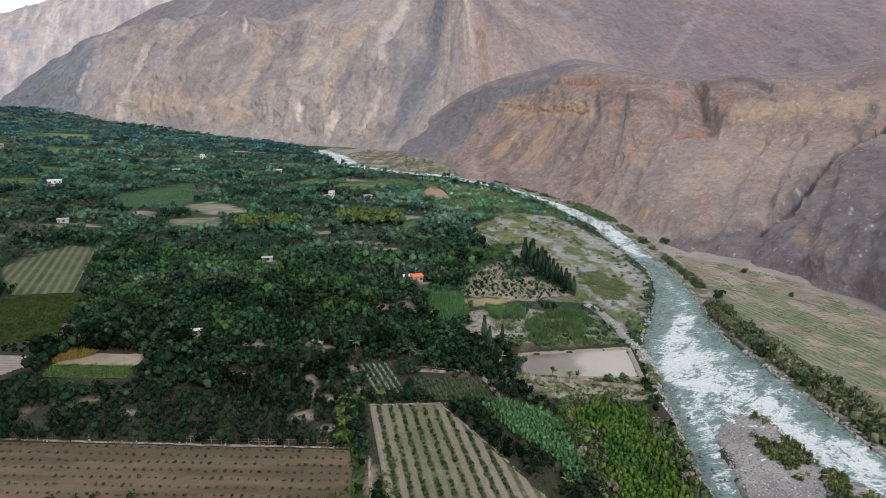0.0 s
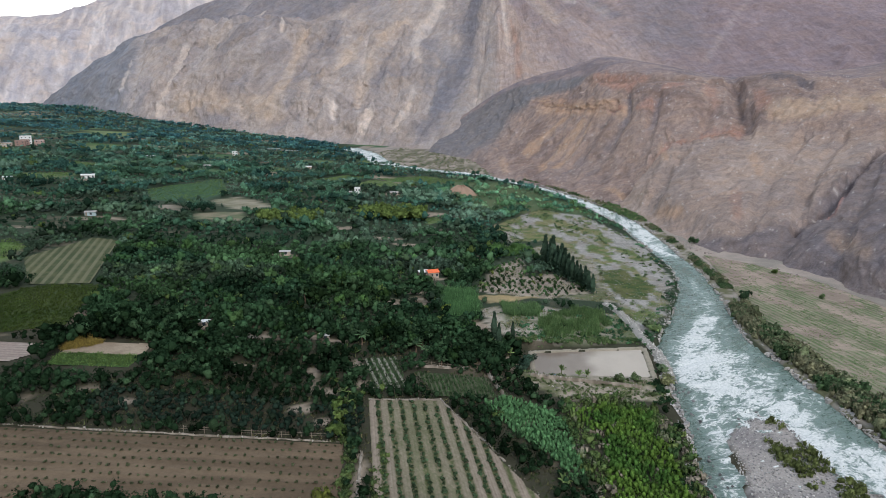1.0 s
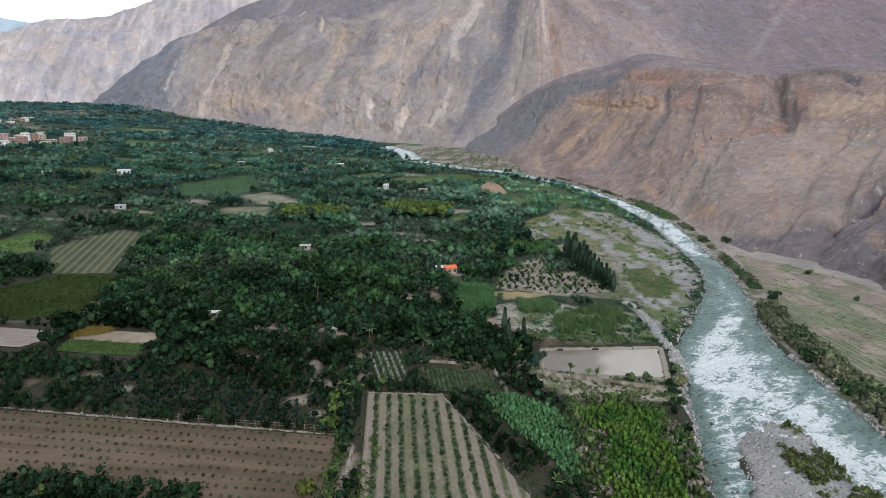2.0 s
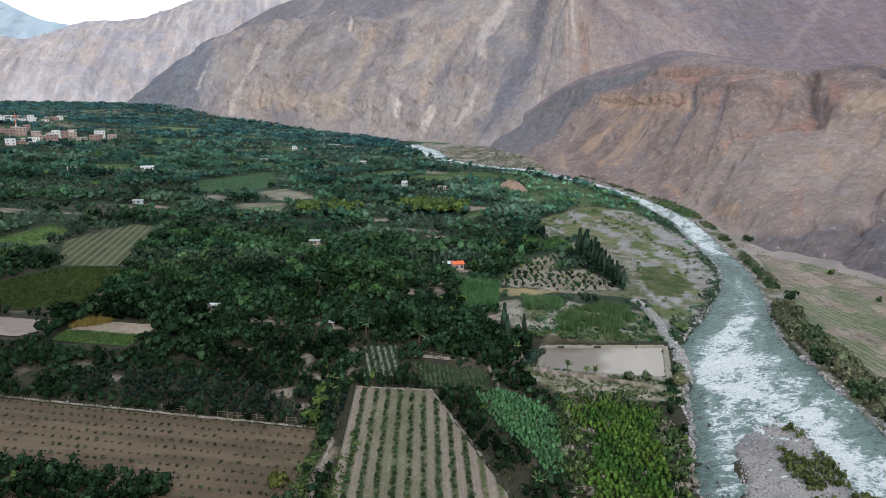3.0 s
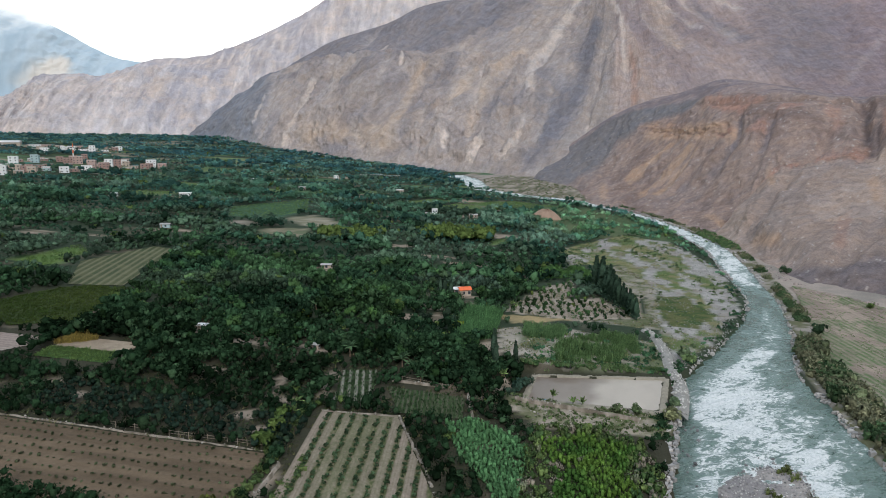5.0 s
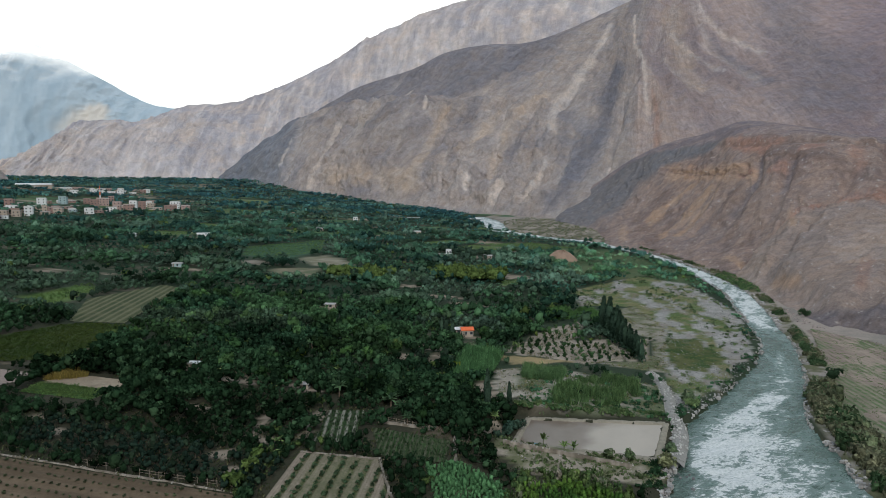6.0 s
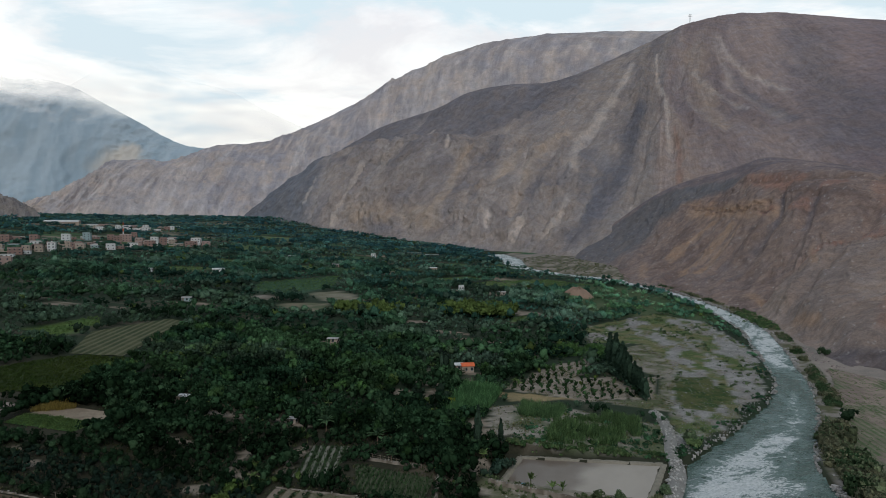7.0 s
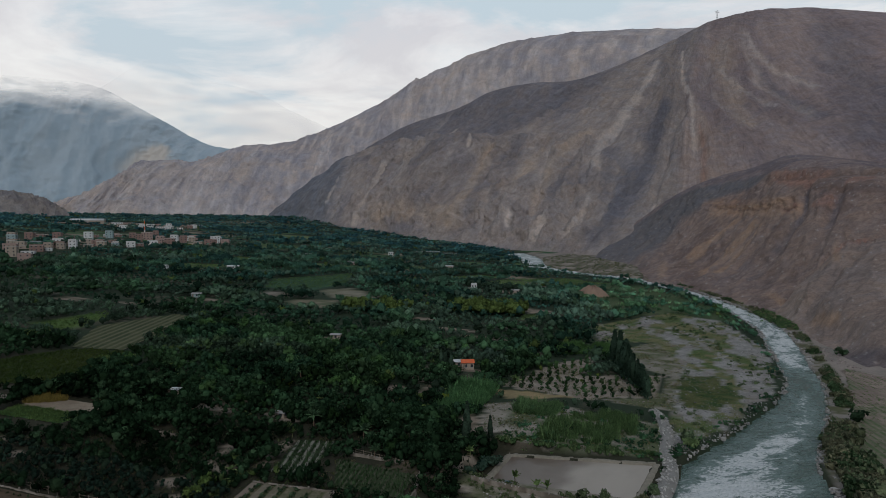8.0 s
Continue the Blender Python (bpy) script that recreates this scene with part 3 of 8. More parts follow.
def make_river():
    nu, nv = 1250, 44
    a, b = catmull(LEFT_BANK, nu), catmull(RIGHT_BANK, nu)
    mid = (a + b) / 2
    s = np.concatenate([[0], np.cumsum(np.hypot(*np.diff(mid, axis=0).T))])
    v = np.linspace(-0.06, 1.06, nv)
    p = a[:, None] * (1 - v[None, :, None]) + b[:, None] * v[None, :, None]
    x, y = p[..., 0], p[..., 1]
    width = np.hypot(*(b - a).T)
    across = v[None] * width[:, None]
    along = np.broadcast_to(s[:, None], across.shape)
    base = floor_z(mid[:, 0], mid[:, 1])[:, None]
    # the main rapids lie above and beside the island; the water runs smooth along the banks and in the bend above the pond
    side = smooth01(v[None], 0.03, 0.16) * (1 - 0.6 * smooth01(v[None], 0.80, 0.97))
    near = smooth01(y, 90, 140) * (1 - smooth01(y + 40 * (v[None] - 0.5), 195, 300)) * side
    near = near * (1 - (1 - smooth01(v[None], 0.16, 0.30)) * (1 - smooth01(y, 138, 158)))
    tongue = np.exp(-((v[None] - 0.55 - 0.10 * np.sin(along / 21)) / 0.20) ** 2) * smooth01(y, 190, 260) * (1 - smooth01(y, 290, 400))
    upper = smooth01(y, 360, 470) * (0.6 + 0.4 * side)
    rapid = 0.19 * near + 0.14 * tongue + 0.20 * upper + 0.40 * (fbm(across / 7, along / 10, 4, 31, 0.6) - 0.5) + 0.26
    wave = (fbm(across / 3.2, along / 2.4, 3, 33) - 0.5) * (0.5 + 2.6 * np.clip(rapid - 0.2, 0, 1))
    z = base - 0.75 + wave
    me = quad_mesh("water", np.stack([x, y, z], -1), grid_quads(nu, nv), WATER, np.stack([rapid, rapid * 0, rapid * 0], -1), uv=np.stack([across, along], -1))
    tagged(new("water", me), "grey-green river with white rapids over stones", "river", kind="structure")


make_river()


# ---- mountains ----
MAIN_SLOPE = [
    [(-1306, 1941, 68), (-1157, 1862, 64), (-886, 1655, 49), (-700, 1552, 37), (-521, 1479, 30), (-390, 1411, 23), (-286, 1348, 12), (-196, 1298, 4), (-101, 1223, 6), (-12, 1172, 17), (82, 1155, 30), (242, 1172, 39), (440, 1123, 41), (628, 1039, 44), (837, 890, 49), (977, 739, 53)],  # foot
    [(-1287, 1992, 96), (-1154, 1936, 149), (-921, 1762, 147), (-745, 1674, 141), (-574, 1609, 143), (-437, 1553, 132), (-320, 1494, 113), (-221, 1446, 98), (-120, 1392, 87), (-20, 1342, 81), (84, 1325, 90), (272, 1369, 114), (513, 1341, 128), (738, 1241, 117), (990, 1062, 103), (1158, 881, 89)],  # lower slope
    [(-1299, 2032, 99), (-1166, 2023, 182), (-1011, 2009, 264), (-797, 1893, 281), (-563, 1721, 285), (-466, 1733, 268), (-358, 1722, 263), (-254, 1704, 257), (-140, 1672, 239), (-22, 1642, 231), (86, 1625, 236), (301, 1719, 272), (630, 1692, 277), (916, 1566, 244), (1235, 1339, 206), (1449, 1109, 168)],  # upper slope
    [(-1303, 2047, 97), (-1174, 2054, 193), (-1023, 2071, 279), (-822, 1981, 315), (-608, 1875, 319), (-493, 1882, 326), (-375, 1852, 317), (-264, 1835, 319), (-145, 1822, 319), (-27, 1842, 331), (88, 1865, 342), (323, 1938, 377), (693, 1882, 361), (1012, 1741, 316), (1368, 1489, 270), (1606, 1233, 229)],  # bench
    [(-1307, 2063, 95), (-1182, 2084, 202), (-1026, 2115, 288), (-848, 2090, 361), (-632, 2015, 387), (-512, 2001, 416), (-390, 2002, 416), (-273, 2016, 421), (-152, 2053, 448), (-31, 2052, 464), (90, 2115, 485), (346, 2167, 501), (756, 2072, 458), (1108, 1917, 399), (1500, 1639, 344), (1763, 1357, 299)],  # shoulder
    [(-1318, 2092, 92), (-1189, 2115, 212), (-1040, 2164, 297), (-867, 2169, 393), (-652, 2114, 435), (-524, 2092, 482), (-392, 2104, 498), (-277, 2137, 504), (-162, 2253, 564), (-22, 2383, 653), (137, 2504, 745), (384, 2616, 786), (898, 2499, 663), (1324, 2311, 527), (1798, 1975, 466), (2116, 1636, 455)],  # crest
    [(-1350, 2154, 68), (-1243, 2222, 181), (-1101, 2301, 275), (-942, 2376, 380), (-740, 2401, 447), (-598, 2424, 504), (-461, 2458, 522), (-323, 2484, 528), (-190, 2622, 597), (-26, 2783, 704), (159, 2883, 799), (444, 3011, 841), (1026, 2878, 703), (1518, 2661, 556), (2065, 2273, 498), (2432, 1882, 491)],  # behind the crest
]
NEAR_HILL = [
    [(-79, 1147, 6), (-12, 1010, 3), (22, 824, 0), (59, 760, -2), (94, 694, -4), (122, 626, -6), (138, 559, -7), (143, 465, -9), (150, 408, -9), (171, 373, -9), (184, 323, -9), (188, 263, -9), (192, 190, -9), (196, 90, -9)],  # foot
    [(-65, 1213, 29), (10, 1085, 34), (52, 959, 25), (89, 865, 20), (124, 770, 17), (150, 684, 17), (165, 613, 15), (175, 532, 10), (185, 465, 3), (205, 423, 0), (215, 372, 4), (221, 321, 8), (232, 262, 5), (245, 206, -1)],  # lower slope
    [(-62, 1258, 35), (21, 1150, 59), (72, 1037, 67), (116, 943, 64), (150, 837, 69), (176, 760, 68), (199, 707, 57), (219, 644, 43), (245, 602, 36), (277, 566, 34), (303, 529, 37), (329, 490, 40), (364, 425, 35), (391, 343, 24)],  # under the cliff
    [(-59, 1299, 39), (33, 1200, 87), (88, 1086, 100), (130, 1002, 101), (165, 910, 109), (197, 858, 113), (232, 812, 107), (278, 787, 97), (303, 730, 98), (330, 674, 87), (366, 643, 87), (401, 610, 89), (462, 552, 84), (520, 469, 72)],  # cliff top
    [(-57, 1339, 49), (42, 1254, 113), (102, 1196, 138), (149, 1160, 148), (200, 1112, 161), (250, 1040, 148), (287, 979, 134), (322, 904, 121), (382, 924, 127), (422, 907, 128), (458, 900, 130), (552, 870, 147), (654, 795, 154), (757, 698, 145)],  # crest
    [(-53, 1399, 17), (53, 1369, 84), (120, 1345, 105), (179, 1338, 116), (243, 1308, 130), (303, 1254, 128), (357, 1198, 117), (420, 1156, 111), (476, 1134, 106), (528, 1111, 110), (570, 1090, 118), (665, 1035, 128), (784, 947, 139), (907, 831, 131)],  # behind the crest
]
FAR_RANGE = [
    [(-2261, 1921, 98), (-2127, 2003, 99), (-1985, 2081, 88), (-1805, 2182, 77), (-1611, 2275, 71), (-1407, 2357, 71), (-1178, 2489, 71), (-631, 2699, 70), (207, 2839, 86)],  # foot
    [(-2252, 2011, 150), (-2154, 2121, 190), (-2089, 2231, 217), (-1947, 2364, 221), (-1788, 2493, 249), (-1594, 2629, 265), (-1337, 2801, 295), (-734, 3085, 376), (222, 3238, 428)],  # slope
    [(-2296, 2114, 158), (-2227, 2263, 252), (-2199, 2431, 341), (-2077, 2607, 347), (-1950, 2772, 421), (-1794, 2941, 460), (-1518, 3157, 609), (-894, 3456, 907), (235, 3638, 907)],  # shoulder
    [(-2327, 2154, 157), (-2269, 2334, 267), (-2237, 2533, 367), (-2183, 2714, 371), (-2047, 2948, 460), (-1890, 3116, 501), (-1596, 3342, 677), (-888, 3717, 1069), (244, 3888, 1095)],  # crest
    [(-2463, 2302, 151), (-2410, 2505, 250), (-2432, 2761, 349), (-2367, 2952, 362), (-2212, 3199, 439), (-2039, 3377, 481), (-1717, 3617, 672), (-923, 3915, 1076), (251, 4038, 1090)],  # behind the crest
]
HAZY_RANGE = [
    [(-3643, 1765, 135), (-3502, 2041, 140), (-3340, 2308, 145), (-3164, 2553, 154), (-2968, 2787, 164), (-2791, 3041, 226), (-2601, 3277, 297), (-2242, 3663, 311)],  # foot
    [(-3778, 1831, 316), (-3631, 2118, 335), (-3463, 2394, 351), (-3280, 2648, 366), (-3077, 2890, 379), (-2893, 3151, 394), (-2664, 3355, 436), (-2268, 3706, 453)],  # slope
    [(-3911, 1901, 633), (-3759, 2197, 646), (-3585, 2482, 653), (-3380, 2764, 670), (-3167, 3015, 663), (-2938, 3246, 585), (-2702, 3453, 521), (-2295, 3748, 493)],  # shoulder
    [(-4045, 1969, 890), (-3887, 2275, 893), (-3707, 2568, 890), (-3461, 2903, 909), (-3245, 3151, 886), (-2960, 3363, 702), (-2695, 3523, 549), (-2322, 3790, 516)],  # crest
]
CLOUD_PEAKS = [
    [(-3466, 2896, 391), (-3280, 3113, 402), (-3077, 3321, 412), (-2948, 3440, 418), (-2771, 3590, 424), (-2580, 3735, 430), (-2376, 3874, 435), (-2063, 4057, 440), (-1591, 4275, 443)],  # foot
    [(-3519, 2942, 591), (-3329, 3163, 677), (-3123, 3375, 765), (-2992, 3495, 776), (-2812, 3647, 753), (-2619, 3793, 727), (-2412, 3934, 662), (-2095, 4119, 596), (-1617, 4340, 525)],  # slope
    [(-3580, 2994, 732), (-3386, 3220, 875), (-3168, 3442, 1101), (-3042, 3558, 1091), (-2914, 3667, 1015), (-2664, 3860, 953), (-2455, 4002, 830), (-2133, 4190, 681), (-1646, 4415, 590)],  # crest
]
LOW_HILL = [
    [(-1731, 1110, 65), (-1648, 1240, 72), (-1568, 1315, 77), (-1513, 1352, 82), (-1468, 1390, 86)],  # foot
    [(-1817, 1161, 114), (-1729, 1298, 125), (-1646, 1377, 129), (-1559, 1391, 119), (-1504, 1409, 101)],  # slope
    [(-1920, 1223, 162), (-1827, 1367, 172), (-1749, 1440, 165), (-1644, 1444, 144), (-1539, 1429, 106)],  # crest
    [(-2161, 1365, 149), (-2057, 1526, 154), (-1908, 1562, 144), (-1745, 1526, 124), (-1590, 1478, 97)],  # behind the crest
]

def mountain(name, label, lines, nu, nv, gully, rough, colour, material, shear=0.0, seed=0, crag=None, edge=1.0, carve=(), fall=None, shape=None):
    """A slope lofted from its foot to behind its crest, cut by gullies that run downhill. colour(...) gives the rock's colour."""
    ctrl = np.array(lines, float)
    p = catmull(ctrl, nv)
    p = catmull(p.transpose(1, 0, 2), nu).transpose(1, 0, 2)
    s = np.cumsum(np.concatenate([np.zeros((nv, 1)), np.linalg.norm(np.diff(p, axis=1), axis=2)], 1), 1)
    s = np.broadcast_to(s[nv // 2][None], s.shape)
    v = np.cumsum(np.concatenate([np.zeros((1, nu)), np.linalg.norm(np.diff(p, axis=0), axis=2)], 0), 0)
    f = np.linspace(0, 1, nv)[:, None] * np.ones((1, nu))
    nrm = np.cross(np.gradient(p, axis=1), np.gradient(p, axis=0))
    nrm /= np.linalg.norm(nrm, axis=2, keepdims=True) + 1e-9
    nrm *= np.where(nrm[..., 2:3] < 0, -1, 1)
    crest = (len(lines) - 2) / (len(lines) - 1) if len(lines) > 4 else 1.0
    keep = smooth01(f, 0.0, 0.10) * (0.2 + 0.8 * smooth01(np.abs(f - crest), 0.0, 0.16))
    u = np.linspace(0, 1, nu)[None] * np.ones((nv, 1))
    s = s - (np.interp(u, *fall) if fall else shear) * v
    warp = fbm(s / (gully * 9), v / (gully * 9), 3, seed + 50) - 0.5
    cut = ridged(s / (gully * 6) + warp * 1.6, v / (gully * 24) + warp * 0.8, 5, seed + 60)
    fine = ridged(s / (gully * 1.3) + warp * 2.5, v / (gully * 4.5) + warp * 2, 4, seed + 65)
    big = fbm(s / (gully * 15), v / (gully * 20), 3, seed + 70) - 0.5
    det = fbm(s / (gully * 0.8), v / (gully * 0.9), 5, seed + 80, 0.6) - 0.5
    rocky = smooth01(fbm(s / (gully * 10), v / (gully * 8), 3, seed + 85), 0.38, 0.6) if crag is None else crag(s, v, f, p[..., 0], p[..., 1], u)
    h = (cut - 0.45) * gully * 1.2 + (fine - 0.4) * gully * (0.15 + 0.5 * rocky) * edge + big * gully * 1.8 + det * rough * (0.2 + 0.8 * rocky)
    ledge = np.abs((p[..., 2] / (gully * 1.9) + 3.0 * warp + 0.8 * det) % 1 - 0.5) - 0.25
    ledge = ledge * smooth01(fbm(s / (gully * 5), v / (gully * 3), 3, seed + 92), 0.35, 0.6)
    h = h + ledge * (2.5 if gully < 10 else 9.0) * rocky
    if shape:
        h = h + shape(u, f, s, v)
    worn = np.zeros(f.shape)
    for u0, wide, depth, f0, f1, slant in carve:
        mid = u0 + slant * (f - f0) + 0.022 * (fbm(f * 7, f * 0 + u0 * 50, 4, seed + 90, 0.6) - 0.5)
        m = np.exp(-((u - mid) / wide) ** 2) * smooth01(f, f0 - 0.04, f0 + 0.06) * (1 - smooth01(f, f1 - 0.08, f1 + 0.03))
        m = m * smooth01(fbm(f * 11 + u0 * 31, u * 60, 3, seed + 91), 0.25, 0.6)
        h = h - depth * m
        worn = np.maximum(worn, m)
    q = p + nrm * (h * keep)[..., None]
    col = colour(s, v, f, q[..., 0], q[..., 1], q[..., 2], cut, rocky, worn, u)
    me = quad_mesh(name, q, grid_quads(nv, nu), material, col, uv=np.stack([s + 9 * warp, v], -1), alpha=rocky)
    return tagged(new(name, me), label, "mountain", kind="structure")


def stroke(u, f, points, w0, w1, span, seed=0, rag=0.7):
    """How far each point of a slope lies in a ragged band along a line of (u, f) points; w0, w1: its half width at both ends, span: the slope's width and height (all in metres)."""
    best, wide = np.full(u.shape, 9e9), np.full(u.shape, w0)
    n = len(points) - 1
    for k in range(n):
        (ua, fa), (ub, fb) = points[k], points[k + 1]
        dx, dy = (ub - ua) * span[0], (fb - fa) * span[1]
        t = np.clip(((u - ua) * span[0] * dx + (f - fa) * span[1] * dy) / (dx * dx + dy * dy), 0, 1)
        d = np.hypot((u - ua) * span[0] - t * dx, (f - fa) * span[1] - t * dy)
        wide = np.where(d < best, w0 + (w1 - w0) * (k + t) / n, wide)
        best = np.minimum(best, d)
    size = max(w0, w1)
    edge = fbm(u * span[0] / size / 1.2, f * span[1] / size / 2.2, 5, 200 + seed, 0.62) - 0.5
    return 1 - smooth01(best / wide + 2.2 * rag * edge, 0.15, 1.30)


MAIN_SPAN, NEAR_SPAN = (3900, 1500), (1650, 640)
# scree runs and bare beds: half widths at both ends, strength, the line
MAIN_PALE = [(5, 8, 0.55, [(0.63, 0.745), (0.654, 0.58), (0.658, 0.34)]), (16, 22, 0.45, [(0.594, 0.73), (0.565, 0.57), (0.535, 0.41), (0.53, 0.30)]),
             (5, 7, 0.35, [(0.697, 0.76), (0.738, 0.58)]), (7, 5, 0.3, [(0.68, 0.68), (0.718, 0.50)]), (14, 24, 0.5, [(0.53, 0.20), (0.505, 0.09)]),
             (12, 20, 0.6, [(0.47, 0.125), (0.455, 0.06)]), (16, 9, 0.75, [(0.412, 0.13), (0.408, 0.095)]), (6, 14, 0.5, [(0.318, 0.40), (0.323, 0.33)]),
             (7, 10, 0.4, [(0.212, 0.27), (0.196, 0.14), (0.188, 0.05)]), (4, 5, 0.4, [(0.15, 0.23), (0.14, 0.13)]), (10, 12, 0.4, [(0.615, 0.20), (0.60, 0.12)]),
             (4, 4, 0.4, [(0.285, 0.56), (0.262, 0.47)]), (3, 5, 0.1, [(0.801, 0.49), (0.789, 0.305), (0.78, 0.24)])]
MAIN_TAN = [(60, 70, 0.5, [(0.215, 0.10), (0.32, 0.10)]), (40, 50, 0.45, [(0.365, 0.36), (0.35, 0.25), (0.33, 0.15)]), (40, 45, 0.4, [(0.45, 0.33), (0.40, 0.20)]),
            (30, 40, 0.45, [(0.52, 0.46), (0.47, 0.28), (0.45, 0.18)]), (50, 40, 0.35, [(0.68, 0.72), (0.70, 0.40)])]
MAIN_DARK = [(55, 80, 0.85, [(0.615, 0.56), (0.605, 0.42), (0.60, 0.30), (0.575, 0.20), (0.545, 0.08)]), (80, 60, 0.5, [(0.56, 0.30), (0.555, 0.22)]),
             (60, 70, 0.55, [(0.41, 0.45), (0.395, 0.30)]), (30, 40, 0.5, [(0.27, 0.33), (0.25, 0.25)]), (26, 36, 0.45, [(0.50, 0.30), (0.475, 0.20)]),
             (14, 22, 0.5, [(0.71, 0.66), (0.742, 0.40)]), (40, 90, 0.45, [(0.745, 0.76), (0.765, 0.50), (0.77, 0.30)])]
NEAR_OCHRE = [(24, 20, 0.45, [(0.19, 0.50), (0.25, 0.485), (0.30, 0.46), (0.35, 0.45)]), (9, 13, 0.6, [(0.275, 0.40), (0.255, 0.27), (0.235, 0.15)]),
              (10, 15, 0.6, [(0.235, 0.42), (0.21, 0.30), (0.19, 0.21)]), (5, 8, 0.5, [(0.29, 0.38), (0.275, 0.26), (0.262, 0.16)]), (12, 12, 0.55, [(0.375, 0.105), (0.395, 0.10)]),
              (12, 10, 0.5, [(0.49, 0.07), (0.525, 0.11)]), (10, 8, 0.4, [(0.61, 0.38), (0.62, 0.35)]), (10, 12, 0.5, [(0.175, 0.06), (0.15, 0.12)]),
              (14, 10, 0.45, [(0.45, 0.33), (0.47, 0.29)])]
NEAR_RED = [(17, 14, 0.7, [(0.30, 0.63), (0.36, 0.60), (0.40, 0.62)]), (8, 12, 0.65, [(0.385, 0.46), (0.415, 0.50)]), (9, 9, 0.6, [(0.44, 0.575), (0.465, 0.60)]),
            (10, 13, 0.75, [(0.435, 0.285), (0.475, 0.365), (0.52, 0.43), (0.572, 0.47)]), (13, 10, 0.4, [(0.595, 0.235), (0.605, 0.19)]), (9, 8, 0.7, [(0.325, 0.45), (0.345, 0.47)]),
            (14, 12, 0.6, [(0.595, 0.58), (0.62, 0.53)]), (12, 14, 0.45, [(0.505, 0.61), (0.525, 0.55)])]
NEAR_SCREE = [(8, 14, 0.7, [(0.365, 0.55), (0.36, 0.42), (0.335, 0.30)]), (11, 8, 0.5, [(0.335, 0.20), (0.32, 0.16)]), (12, 18, 0.55, [(0.43, 0.52), (0.415, 0.40)]), (16, 22, 0.5, [(0.30, 0.24), (0.28, 0.10)])]
NEAR_RIGHT = [((0.360, 0.270, 0.202), 22, 28, 0.75, [(0.625, 0.535), (0.72, 0.60), (0.80, 0.595)]), ((0.112, 0.098, 0.108), 13, 13, 0.85, [(0.60, 0.68), (0.64, 0.675), (0.675, 0.66)]),
              ((0.150, 0.112, 0.122), 12, 16, 0.8, [(0.785, 0.655), (0.84, 0.685)]), ((0.300, 0.150, 0.120), 5, 7, 0.6, [(0.742, 0.315), (0.718, 0.265)]),
              ((0.255, 0.190, 0.150), 24, 16, 0.7, [(0.775, 0.17), (0.735, 0.20)]), ((0.130, 0.115, 0.122), 12, 16, 0.7, [(0.815, 0.585), (0.79, 0.51)])]
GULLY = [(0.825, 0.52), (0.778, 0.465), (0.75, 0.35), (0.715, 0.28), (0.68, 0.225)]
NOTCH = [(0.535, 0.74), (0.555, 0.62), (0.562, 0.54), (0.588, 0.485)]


def near_seam(u, f):
    """How far a place lies on the spur below the line of broken rock that climbs from the river to the notch."""
    return smooth01(u - np.interp(f, [0.0, 0.285, 0.365, 0.43, 0.47, 0.52], [0.40, 0.437, 0.477, 0.522, 0.575, 0.66]), -0.006, 0.012)


